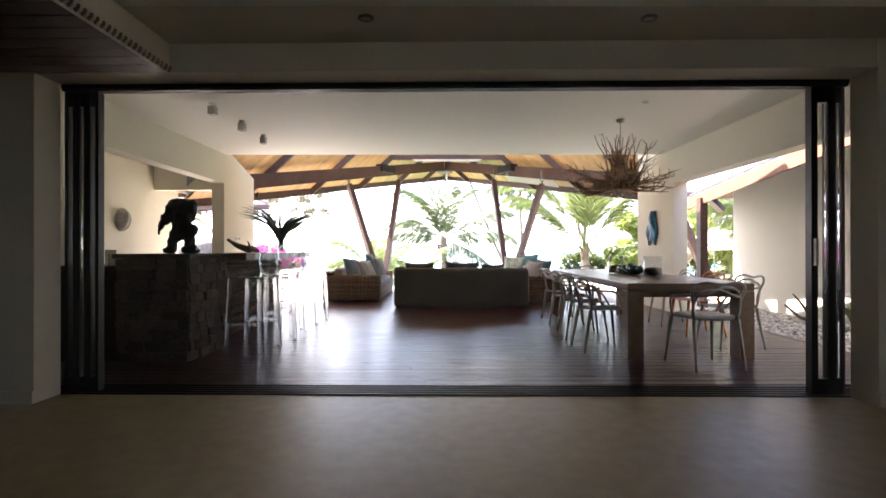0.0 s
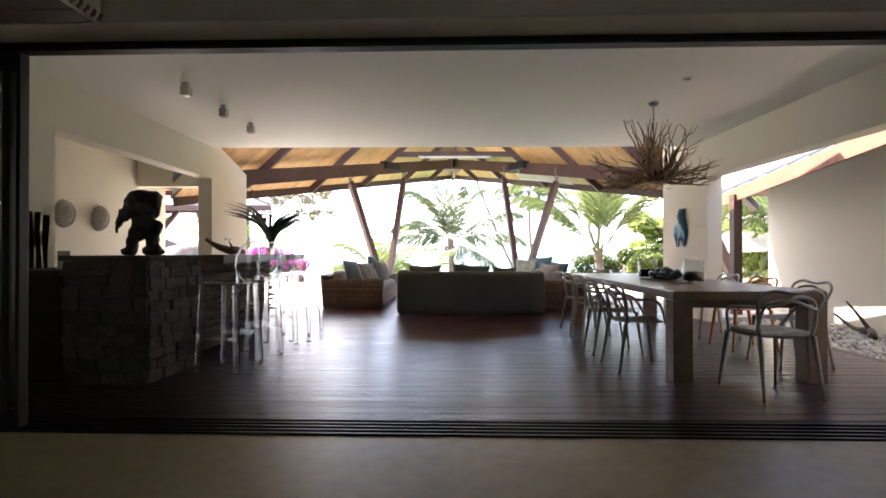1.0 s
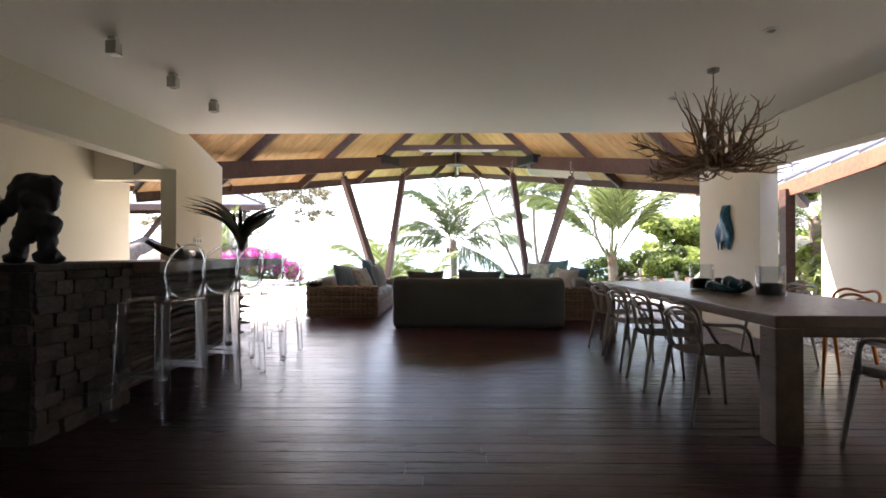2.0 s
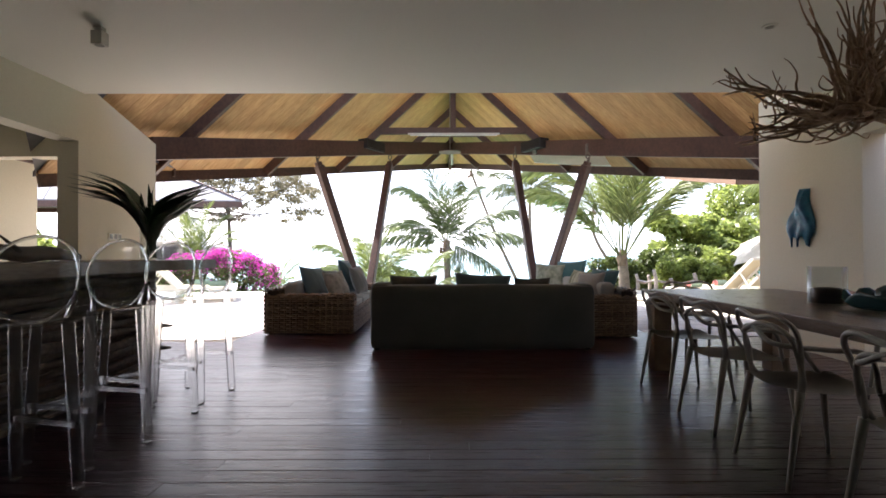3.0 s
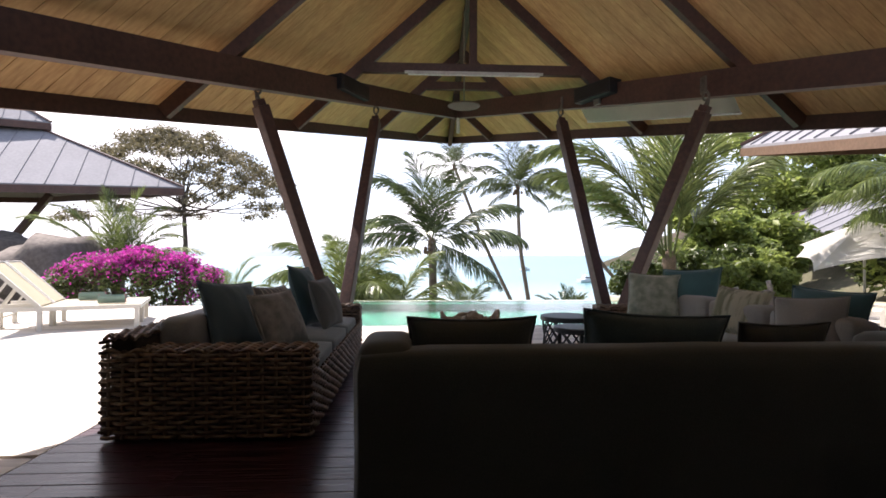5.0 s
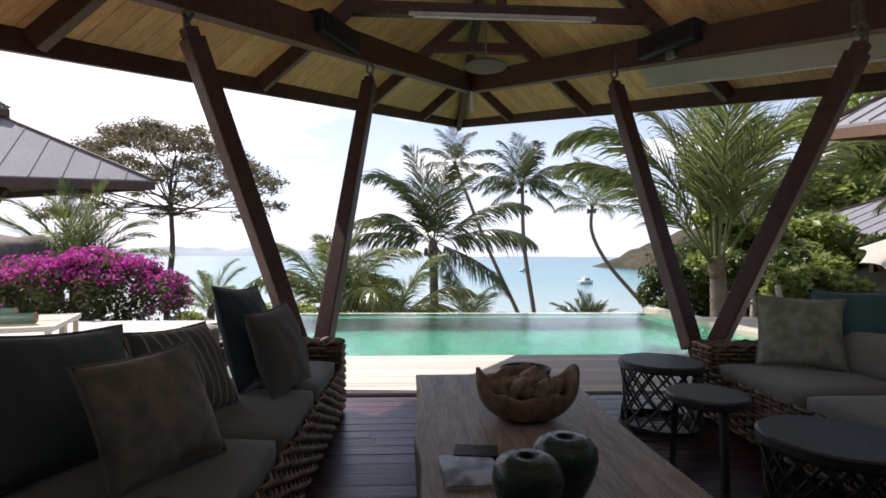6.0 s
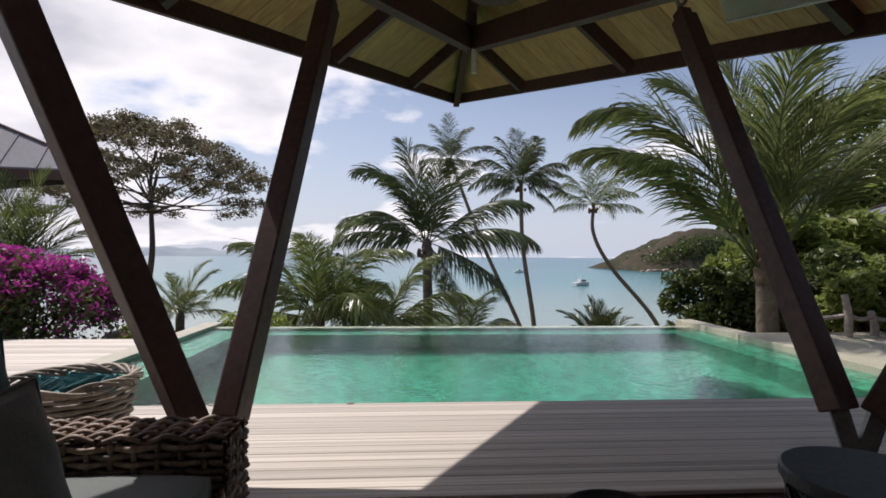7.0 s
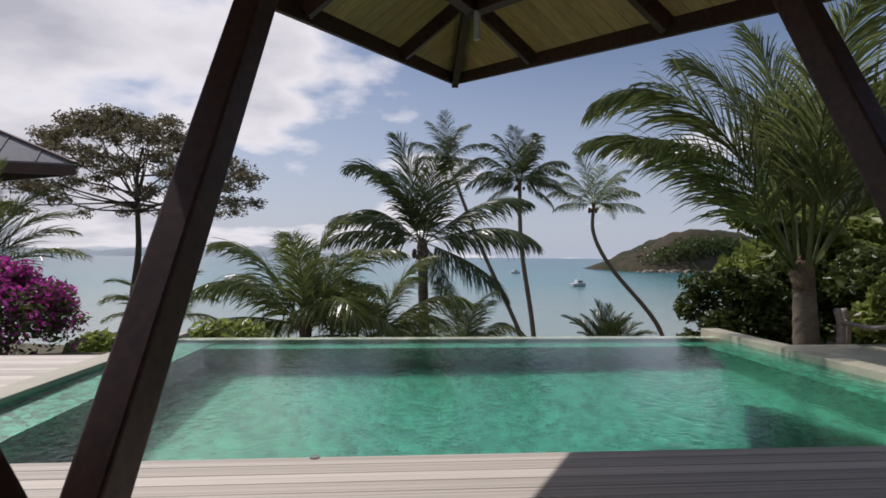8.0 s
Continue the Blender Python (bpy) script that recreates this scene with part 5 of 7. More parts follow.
for x, y in ((0.08, 0.08), (W - 0.08, 0.08), (0.08, 0.92), (W - 0.08, 0.92)):
    part("foot", box(x - 0.03, x + 0.03, y - 0.03, y + 0.03, 0, 0.035), DARKFRAME, sofa)
pillow((-0.42, 9.97, 0.42), 0.56, 0.43, 0.16, CHARCOAL, "charcoal lumbar cushion standing against the sofa back", 0, 14, seed=1)
pillow((0.38, 9.97, 0.42), 0.66, 0.44, 0.16, NAVY, "dark teal cushion standing against the sofa back", 0, 12, 3, seed=2)
pillow((0.98, 9.98, 0.42), 0.42, 0.40, 0.15, CHARCOAL, "small charcoal cushion standing against the sofa back", 0, 16, seed=3)


def rattan_sofa(length, depth, label):
    """Back along y at x = 0, front at x = depth."""
    s = thing("rattan_sofa", (0, 0, 0), label, "sofa", "rattan sofas")
    part("core", box(0.03, depth - 0.03, 0.03, length - 0.03, 0.04, 0.30), WICKERCORE, s)
    part("back_core", box(0.03, 0.19, 0.03, length - 0.03, 0.30, 0.60), WICKERCORE, s, bevel=0.02)
    for y0 in (0.03, length - 0.23):
        part("arm_core", box(0.03, depth - 0.03, y0, y0 + 0.20, 0.30, 0.51), WICKERCORE, s, bevel=0.03)
    flip = pose(0, 0, 0, 0, 0, 90)
    weave_part("front_weave", length, 0.34, Matrix.Translation((depth, 0, 0.02)) @ flip, s)
    weave_part("back_weave", length, 0.58, Matrix.Translation((0, length, 0.02)) @ pose(0, 0, 0, 0, 0, -90), s)
    weave_part("end_weave", depth, 0.505, Matrix.Translation((0, 0, 0.02)), s)
    weave_part("end_weave", depth, 0.505, Matrix.Translation((depth, length, 0.02)) @ pose(0, 0, 0, 0, 0, 180), s)
    for y0 in (0.0, length - 0.24):
        weave_part("arm_weave", depth, 0.24, Matrix.Translation((0, y0, 0.53)) @ pose(0, 0, 0, -90, 0, 0), s, amp=0.012)
        weave_part("arm_weave", 0.24, 0.505, Matrix.Translation((depth, y0, 0.02)) @ flip, s)
        inner = y0 + 0.235 if y0 == 0 else y0
        weave_part("arm_weave", depth - 0.05, 0.20, Matrix.Translation((depth if y0 == 0 else 0.05, inner, 0.32)) @ pose(0, 0, 0, 0, 0, 180 if y0 == 0 else 0), s)
    weave_part("back_weave", length, 0.20, Matrix.Translation((0.0, length, 0.615)) @ pose(0, 0, 0, 0, 0, -90) @ pose(0, 0, 0, -90, 0, 0), s)
    n = 3
    for k in range(n):
        a = 0.25 + (length - 0.50) * k / n
        b = 0.25 + (length - 0.50) * (k + 1) / n
        part("seat_cushion", soft_box(0.20, depth - 0.02, a, b - 0.008, 0.295, 0.43, 0.015, 7), SEATCLOTH, s, "grey-green seat cushion", smooth=True)
        part("back_cushion", soft_box(0.17, 0.40, a + 0.02, b - 0.03, 0.42, 0.70, 0.0, 6), TAUPE, s, "taupe back cushion", smooth=True)
    for x, y in ((0.08, 0.08), (depth - 0.08, 0.08), (0.08, length - 0.08), (depth - 0.08, length - 0.08)):
        part("foot", box(x - 0.03, x + 0.03, y - 0.03, y + 0.03, 0, 0.045), WICKERCORE, s)
    return s


GREYTEAL = material("grey_taupe_cloth", (0.125, 0.130, 0.118), 0.9, second=(0.09, 0.095, 0.088), scale=4, fine=160, bump=0.25, sheen=0.2)
left = rattan_sofa(2.82, 1.20, "long brown woven rattan sofa with grey-green cushions")
left.matrix_basis = pose(-2.49, 10.76, 0)
right = rattan_sofa(2.95, 1.08, "brown woven rattan sofa with grey cushions")
right.matrix_basis = pose(2.42, 10.43 + 2.95, 0, 0, 0, 180)

pillow((-1.92, 11.47, 0.43), 0.60, 0.50, 0.20, NAVY, "large dark teal cushion leaning on the rattan sofa", 72, -20, 4, seed=4)
pillow((-1.56, 11.40, 0.43), 0.43, 0.44, 0.20, FAINTPRINT, "taupe cushion with a faint leaf print leaning on the rattan sofa", 62, -24, -3, seed=5)
pillow((-1.70, 12.00, 0.43), 0.54, 0.46, 0.19, PINSTRIPE, "taupe cushion with thin pale stripes leaning on the rattan sofa", 75, -28, 2, seed=6)
pillow((-1.633, 12.63, 0.43), 0.52, 0.585, 0.19, TEALDARK, "dark teal cushion standing at the end of the rattan sofa", 81, -17, 3, seed=7)
pillow((-1.425, 12.51, 0.43), 0.46, 0.475, 0.19, GREYTEAL, "grey taupe cushion standing at the end of the rattan sofa", 78, -18, -3, seed=8)
pillow((1.78, 12.86, 0.43), 0.52, 0.49, 0.18, PRINT, "pale leaf-printed cushion standing on the rattan sofa", -25, -14, 2, seed=9)
pillow((2.12, 12.74, 0.43), 0.58, 0.55, 0.19, TEAL, "teal cushion standing on the rattan sofa", -45, -14, -3, seed=10)
pillow((1.98, 11.85, 0.43), 0.50, 0.42, 0.19, STRIPE, "olive striped cushion leaning on the rattan sofa", -70, -22, 3, seed=11)
pillow((2.10, 11.05, 0.43), 0.50, 0.46, 0.19, TEAL, "teal cushion leaning on the rattan sofa", -62, -18, 3, seed=12)
pillow((1.92, 10.92, 0.43), 0.44, 0.42, 0.18, TAUPE, "grey cushion leaning on the rattan sofa", -52, -22, -4, seed=13)

# ---- coffee table and what stands on it ----
PALEWOOD = material("pale_worn_timber", (0.37, 0.315, 0.275), 0.45, second=(0.20, 0.165, 0.145), scale=1.6, fine=9, contrast=0.75, bump=0.2, stretch=(9, 0.8, 9))
FRUITWOOD = material("tan_carved_wood", (0.30, 0.235, 0.165), 0.65, second=(0.17, 0.125, 0.085), scale=6, fine=25, contrast=0.7, bump=0.3)
BOWLWOOD = material("brown_carved_wood", (0.27, 0.19, 0.125), 0.6, second=(0.13, 0.088, 0.058), scale=5, fine=22, contrast=0.7, bump=0.4)
GREENCERAMIC = material("dark_green_glaze", (0.038, 0.080, 0.062), 0.26, second=(0.022, 0.048, 0.038), scale=10, fine=70, contrast=0.7, bump=0.5, stretch=(0.5, 0.5, 3))
coffee = thing("coffee_table", (-0.74, 10.99, 0), "low block of pale worn timber used as a coffee table", "coffee table")
bm = bmesh.new()
n = 22
rows_lo, rows_hi = [], []
for i in range(n + 1):
    y = 2.21 * i / n
    x0 = 0.012 * math.sin(y * 4.3) + 0.008 * math.sin(y * 11)
    x1 = 1.00 + 0.04 * i / n + 0.014 * math.sin(y * 3.1 + 1)
    rows_lo.append([bm.verts.new((x0 + 0.015, y, 0.09)), bm.verts.new((x1 - 0.015, y, 0.09))])
    rows_hi.append([bm.verts.new((x0, y, 0.345)), bm.verts.new((x1, y, 0.345))])
for i in range(n):
    a, b, c, d = rows_lo[i], rows_lo[i + 1], rows_hi[i], rows_hi[i + 1]
    for f in ((a[0], b[0], b[1], a[1]), (c[0], c[1], d[1], d[0]), (a[0], c[0], d[0], b[0]), (a[1], b[1], d[1], c[1])):
        bm.faces.new(f)
bm.faces.new((rows_lo[0][0], rows_lo[0][1], rows_hi[0][1], rows_hi[0][0]))
bm.faces.new((rows_lo[n][1], rows_lo[n][0], rows_hi[n][0], rows_hi[n][1]))
bmesh.ops.recalc_face_normals(bm, faces=bm.faces)
part("block", bm, PALEWOOD, coffee, bevel=0.008, segments=1)
part("plinth", box(0.08, 0.94, 0.08, 2.13, 0, 0.09), WICKERCORE, coffee, "dark recessed plinth")

bowl = thing("carved_bowl", (-0.19, 12.23, 0.345), "rough carved brown wooden bowl with a ragged rim", "bowl")
outer, inner_ = [], []
for i in range(13):
    u = i / 12
    ro, ri = [], []
    for k in range(49):
        a = 2 * math.pi * k / 48
        horn = max(0.0, abs(math.cos(a)) - 0.80) / 0.20
        rim = 0.145 + 0.105 * horn ** 1.3 + 0.075 * max(0, math.sin(a)) ** 2 + 0.010 * math.sin(5 * a + 1) + 0.008 * math.sin(11 * a)
        wide = 0.232 + 0.040 * horn * (1 - 0.5 * max(0.0, u - 0.7)) + 0.012 * math.sin(3 * a + 2)
        r = 0.07 + (wide - 0.07) * math.sin(0.5 * math.pi * u) ** 0.75
        z = 0.004 + rim * u ** 1.7
        thick = 0.030 - 0.012 * u
        ro.append((r * math.cos(a), 0.88 * r * math.sin(a), z))
        ri.append(((r - thick) * math.cos(a), 0.88 * (r - thick) * math.sin(a), max(z, 0.04 + 0.75 * z * u)))
    outer.append(ro)
    inner_.append(ri)
bm = sheet(outer + inner_[::-1])
bmesh.ops.remove_doubles(bm, verts=bm.verts, dist=0.0005)
for z_lim in (0.01, 0.06):
    es = [e for e in bm.edges if e.is_boundary and e.verts[0].co.z < z_lim]
    if es:
        bmesh.ops.contextual_create(bm, geom=es)
bmesh.ops.recalc_face_normals(bm, faces=bm.faces)
part("bowl", bm, BOWLWOOD, bowl, smooth=True)
for k, (x, y, r) in enumerate(((-0.10, 0.02, 0.095), (0.05, 0.07, 0.105), (0.06, -0.07, 0.092), (-0.04, -0.08, 0.085), (0.14, -0.01, 0.075))):
    o = part("wooden_fruit", blob(bmesh.new(), (0, 0, 0), (r * 1.1, r * 0.58, r * 0.75), k * 3.0, 0.5), FRUITWOOD, smooth=True)
    o.matrix_basis = pose(-0.19 + x, 12.23 + y, 0.345 + 0.135 + 0.025 * (k % 2), 20 * k, 15 * k, 40 * k)
    tagged(o, "pale carved wooden fruit lying in the carved bowl", "ornament", "wooden fruit")
dish = thing("dark_bowl", (-0.04, 12.90, 0.345), "dark turned wooden bowl standing behind the carved bowl", "bowl")
part("body", lathe([(0.0, 0.0), (0.07, 0.0), (0.11, 0.02), (0.148, 0.06), (0.160, 0.098), (0.156, 0.106), (0.148, 0.100), (0.132, 0.066), (0.09, 0.030), (0.0, 0.020)], 36), PATINA, dish, smooth=True)
part("rim", lathe([(0.146, 0.098), (0.150, 0.108), (0.158, 0.110), (0.163, 0.104), (0.160, 0.096)], 36), PATINA, dish, smooth=True)

for x, y, sc in ((-0.41, 11.19, 1.0), (-0.245, 11.35, 1.0)):
    v = thing("ceramic_vase", (x, y, 0.345), "round dark green ceramic vase with a small mouth", "vase", "green vases")
    prof = [(0.0, 0.0), (0.045, 0.0), (0.054, 0.006), (0.080, 0.05), (0.101, 0.10), (0.111, 0.145), (0.107, 0.178), (0.088, 0.203), (0.058, 0.215), (0.034, 0.214)]
    body = part("body", lathe(prof, 40), GREENCERAMIC, v, smooth=True)
    part("mouth", lathe([(0.034, 0.214), (0.028, 0.215), (0.024, 0.208), (0.026, 0.17), (0.0, 0.16)], 28), PATINA, body, "dark open mouth", smooth=True)
tray = thing("magazine", (-0.545, 11.58, 0.345), "glossy dark magazine lying on the coffee table", "magazine", turn=3)
MAG = material("glossy_magazine_cover", (0.10, 0.11, 0.13), 0.15, second=(0.35, 0.36, 0.38), scale=7, fine=12, contrast=1.2, bump=0.02)
part("pages", box(-0.105, 0.105, -0.14, 0.14, 0.0, 0.012), PAPER, tray)
part("cover", box(-0.108, 0.108, -0.142, 0.142, 0.012, 0.014), MAG, tray)
tray2 = thing("book", (-0.50, 11.76, 0.345), "thin dark book lying beside the magazine", "book", turn=-8)
part("cover", box(-0.09, 0.09, -0.06, 0.06, 0.0, 0.018), PATINA, tray2, bevel=0.002)

# ---- drum stools ----
DRUMTOP = material("dark_slate_lacquer", (0.040, 0.048, 0.052), 0.45, second=(0.028, 0.032, 0.036), scale=3, fine=40, bump=0.05)


def drum(place, r, h, label):
    d = thing("drum_stool", place, label, "stool", "drum stools")
    part("top", lathe([(0.0, h - 0.05), (r, h - 0.05), (r + 0.006, h - 0.04), (r + 0.006, h - 0.008), (r - 0.004, h), (0.0, h)], 36), DRUMTOP, d)
    part("base_ring", lathe([(r - 0.02, 0.0), (r, 0.0), (r, 0.035), (r - 0.02, 0.035), (r - 0.02, 0.0)], 36), DRUMTOP, d)
    bm = bmesh.new()
    n = 15
    for s in (-1, 1):
        for k in range(n):
            pts = []
            for j in range(9):
                a = 2 * math.pi * k / n + s * 1.15 * j / 8
                rr = r - 0.012 - 0.02 * math.sin(math.pi * j / 8)
                pts.append((rr * math.cos(a), rr * math.sin(a), 0.03 + (h - 0.075) * j / 8))
            tube(pts, 0.0085, 5, bm, caps=False)
    part("lattice", bm, DRUMTOP, d, "crossed lattice side")
    return d


drum((0.96, 13.12, 0), 0.275, 0.45, "dark slate drum stool with a lattice side")
drum((0.95, 11.62, 0), 0.275, 0.45, "dark slate drum stool with a lattice side")
side = thing("side_table", (0.80, 12.28, 0), "small round dark side table on three legs", "side table")
part("top", lathe([(0.0, 0.40), (0.195, 0.40), (0.205, 0.41), (0.205, 0.44), (0.198, 0.45), (0.0, 0.45)], 32), DRUMTOP, side)
for k in range(3):
    a = 2 * math.pi * k / 3 + 0.5
    part("leg", bar((0.17 * math.cos(a), 0.17 * math.sin(a), 0), (0.15 * math.cos(a), 0.15 * math.sin(a), 0.40), 0.03, 0.03), DRUMTOP, side)

# ---- towel basket behind the sofa ----
basket = thing("towel_basket", (-2.58, 14.58, 0), "round grey-brown wicker basket full of rolled towels", "basket")
BASKETCANE = material("grey_brown_cane", (0.40, 0.35, 0.28), 0.6, second=(0.24, 0.205, 0.16), scale=6, fine=40, contrast=0.6, bump=0.2, per_island=0.3)
for r in range(13):
    z = 0.02 + 0.032 * r
    rad = 0.25 + 0.06 * r / 12
    pts = [((rad + 0.010 * math.sin(10 * a + math.pi * (r % 2))) * math.cos(a), (rad + 0.010 * math.sin(10 * a + math.pi * (r % 2))) * math.sin(a), z) for a in [2 * math.pi * k / 60 for k in range(60)]]
    part("cane_ring", tube(pts, 0.014, 6, closed=True), BASKETCANE, basket, smooth=True)
bm = bmesh.new()
for s in range(6):
    n = 3 + s % 3
    pts = [((0.322 + 0.026 * math.sin(n * a + 1.7 * s)) * math.cos(a), (0.322 + 0.026 * math.sin(n * a + 1.7 * s)) * math.sin(a), 0.455 + 0.026 * math.cos(n * a + 1.7 * s)) for a in [2 * math.pi * k / 72 for k in range(72)]]
    tube(pts, 0.011, 6, bm, closed=True)
part("rim", bm, BASKETCANE, basket, smooth=True)
part("lining", lathe([(0.0, 0.012), (0.235, 0.012), (0.29, 0.40), (0.285, 0.40), (0.0, 0.03)], 28), WICKERCORE, basket, "dark lining")
TOWEL = material("turquoise_towelling", (0.07, 0.40, 0.45), 0.95, second=(0.05, 0.31, 0.36), scale=12, fine=160, bump=0.5, sheen=0.4)
TOWELPALE = material("pale_aqua_towelling", (0.42, 0.62, 0.60), 0.95, second=(0.34, 0.53, 0.52), scale=12, fine=160, bump=0.5, sheen=0.4)
TOWELEND = material("coral_towelling", (0.50, 0.12, 0.10), 0.95, scale=12, fine=160, bump=0.5, sheen=0.4)


def rolled_towel(place, length, radius, turn, mat, label, end_mat=None, tilt=0.0):
    t = thing("rolled_towel", place, label, "towel", "rolled towels")
    t.matrix_basis = pose(*place, 0, tilt, turn)
    bm = bmesh.new()
    spiral = [((0.25 + 0.75 * k / 40) * radius * math.cos(k * 0.42), (0.25 + 0.75 * k / 40) * radius * math.sin(k * 0.42)) for k in range(41)]
    for x in (-length / 2, length / 2):
        for y, z in spiral:
            bm.verts.new((x, y, z + radius))
    bm.verts.ensure_lookup_table()
    for k in range(40):
        bm.faces.new((bm.verts[k], bm.verts[k + 1], bm.verts[k + 42], bm.verts[k + 41]))
    bmesh.ops.solidify(bm, geom=bm.faces[:], thickness=0.010)
    part("roll", bm, mat, t, smooth=True)
    for s in (-1, 1):
        part("end", lathe([(0.0, -0.004), (radius * 0.9, -0.004), (radius * 0.9, 0.004), (0.0, 0.004)], 18), end_mat or mat, t).matrix_basis = Matrix.Translation((s * (length / 2 - 0.008), 0, radius)) @ pose(0, 0, 0, 0, 90, 0)
    return t


for k, (x, y, a, tl) in enumerate(((-0.10, 0.05, 40, 12), (0.08, -0.06, 70, -10), (0.02, 0.14, 10, 6), (-0.08, -0.12, 100, -5), (0.14, 0.08, 130, 8))):
    rolled_towel((-2.58 + x, 14.58 + y, 0.36), 0.26, 0.055, a, TOWEL, "rolled turquoise towel standing in the basket", tilt=tl)

# ---- roof fittings ----
FANWHITE = material("white_enamel", (0.62, 0.61, 0.57), 0.4, scale=3, fine=40, bump=0.02)
fan = thing("ceiling_fan", (0.20, 13.0, 4.38), "dark bladed ceiling fan hung from the roof", "ceiling fan")
part("rod", tube([(0, 0, 0.1), (0, 0, roof_z(0.2, 13.0) - 4.38)], 0.012, 8), DULLMETAL, fan)
part("motor", lathe([(0, 0.12), (0.05, 0.12), (0.09, 0.08), (0.095, 0.03), (0.06, 0.0), (0, -0.01)], 24), FANWHITE, fan, smooth=True)
for k in range(4):
    a = 2 * math.pi * k / 4 + 0.35
    part("blade", box(0.10, 0.62, -0.06, 0.06, 0.045, 0.053), BEAMWOOD, fan).matrix_basis = pose(0, 0, 0, 0, 0, math.degrees(a)) @ pose(0, 0, 0, 10, 0, 0)
batten = thing("strip_light", (0.17, 15.0, 3.69), "slim white strip light under a timber tie", "light fitting")
part("tube", tube([(-0.95, 0, 0), (0.95, 0, 0)], 0.018, 10), FANWHITE, batten)
part("housing", box(-1.0, 1.0, -0.02, 0.02, 0.014, 0.042), FANWHITE, batten)
plate_ = thing("round_plate", (0.10, 15.82, 3.47), "brown round wooden disc hung under the ridge", "light fitting")
part("disc", lathe([(0, 0), (0.25, 0.0), (0.26, 0.01), (0.25, 0.022), (0, 0.03)], 36), BEAMWOOD, plate_)
part("stem", tube([(0, 0, 0.03), (0, 0, roof_z(0.10, 15.82) - 3.47)], 0.012, 8), DULLMETAL, plate_)
lamp_ = thing("pendant_tube", (0.19, 18.08, 3.58), "short white tube light hanging at the beam corner", "light fitting")
part("tube", tube([(0, 0, 0), (0, 0, 0.32)], 0.035, 12), FANWHITE, lamp_)
for sgn, (x, y, z) in ((-1, (-1.60, 14.88, 3.34)), (1, (1.90, 14.80, 3.33))):
    sp = thing("loudspeaker", (x, y, z), "black box loudspeaker strapped to the main beam", "loudspeaker", "beam loudspeakers", turn=sgn * 28.5)
    cabinet = part("cabinet", box(-0.12, 0.12, -0.33, 0.33, -0.02, 0.19), PATINA, sp, bevel=0.012)
    part("grille", box(-sgn * 0.12 - 0.006, -sgn * 0.12 + 0.006, -0.29, 0.29, 0.01, 0.165), DARKFRAME, cabinet)
    part("bracket", box(-0.02, 0.02, -0.05, 0.05, -0.10, -0.02), STEEL, sp)
CANVAS = leafy("off_white_canvas", (0.82, 0.80, 0.75), (0.77, 0.75, 0.70), 0.5, 1.0, 0.03)
CANVAS.node_tree.nodes["Principled BSDF"].inputs["Specular IOR Level"].default_value = 0.05
for sgn, a, b in ((1, (2.72, 13.15, 2.72), (1.72, 15.45, 3.20)), (-1, (-2.45, 13.9, 3.00), (-1.92, 15.0, 3.18))):
    bl = thing("canvas_blind", (0, 0, 0), "off-white canvas blind stretched below the eave", "blind", "eave blinds")
    a, b = Vector(a), Vector(b)
    out = Vector((sgn * 0.88, 0.47, 0))
    grid = []
    for i in range(13):
        p = a + (b - a) * i / 12
        grid.append([p + out * (0.12 + 0.05 * j) + Vector((0, 0, 0.30 - 0.30 * j / 5 - 0.02 * math.sin(math.pi * i / 12))) for j in range(6)])
    bm = sheet(grid)
    bmesh.ops.solidify(bm, geom=bm.faces[:], thickness=0.004)
    part("sheet", bm, CANVAS, bl)
    part("batten", tube([a + out * 0.37, b + out * 0.37], 0.014, 8), FANWHITE, bl)

# ---- plants ----
PALMLEAF = leafy("palm_leaflets", (0.100, 0.130, 0.050), (0.055, 0.080, 0.030), 0.30, 0.30)
# paler copy of the palm leaf colour with the sun's brightness put in
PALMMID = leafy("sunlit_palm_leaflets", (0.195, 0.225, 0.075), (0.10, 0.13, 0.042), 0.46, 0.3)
PALMYOUNG = leafy("young_palm_leaflets", (0.20, 0.235, 0.075), (0.10, 0.14, 0.042), 0.40, 0.32)
PALMDARK = leafy("far_palm_leaflets", (0.105, 0.130, 0.050), (0.060, 0.080, 0.032), 0.32, 0.32)
SHRUBLEAF = leafy("shrub_leaves", (0.30, 0.345, 0.09), (0.13, 0.185, 0.045), 0.56, 0.36)
# darker copy of SHRUBLEAF with garden shade in its colour; headland scrub shares it
SHRUBDARK = leafy("dark_and_shaded_shrub_leaves", (0.105, 0.135, 0.036), (0.045, 0.070, 0.018), 0.35, 0.36)
TREELEAF = leafy("tree_leaves", (0.19, 0.165, 0.090), (0.10, 0.088, 0.050), 0.35)
BRACT = leafy("magenta_bracts", (0.60, 0.075, 0.40), (0.40, 0.030, 0.27), 0.4, 0.7)
BOUGLEAF = leafy("bougainvillea_leaves", (0.14, 0.17, 0.05), (0.06, 0.08, 0.025), 0.35)
TRUNK = material("ringed_palm_trunk", (0.20, 0.165, 0.125), 0.9, second=(0.11, 0.09, 0.068), scale=2, fine=14, contrast=0.7, bump=0.6, stretch=(1, 1, 5))
BARK = material("grey_brown_bark", (0.11, 0.09, 0.07), 0.9, second=(0.06, 0.05, 0.04), scale=4, fine=20, contrast=0.7, bump=0.6)
HUSK = material("brown_palm_fibre", (0.17, 0.12, 0.075), 0.95, second=(0.085, 0.06, 0.04), scale=6, fine=30, contrast=0.7, bump=0.5)


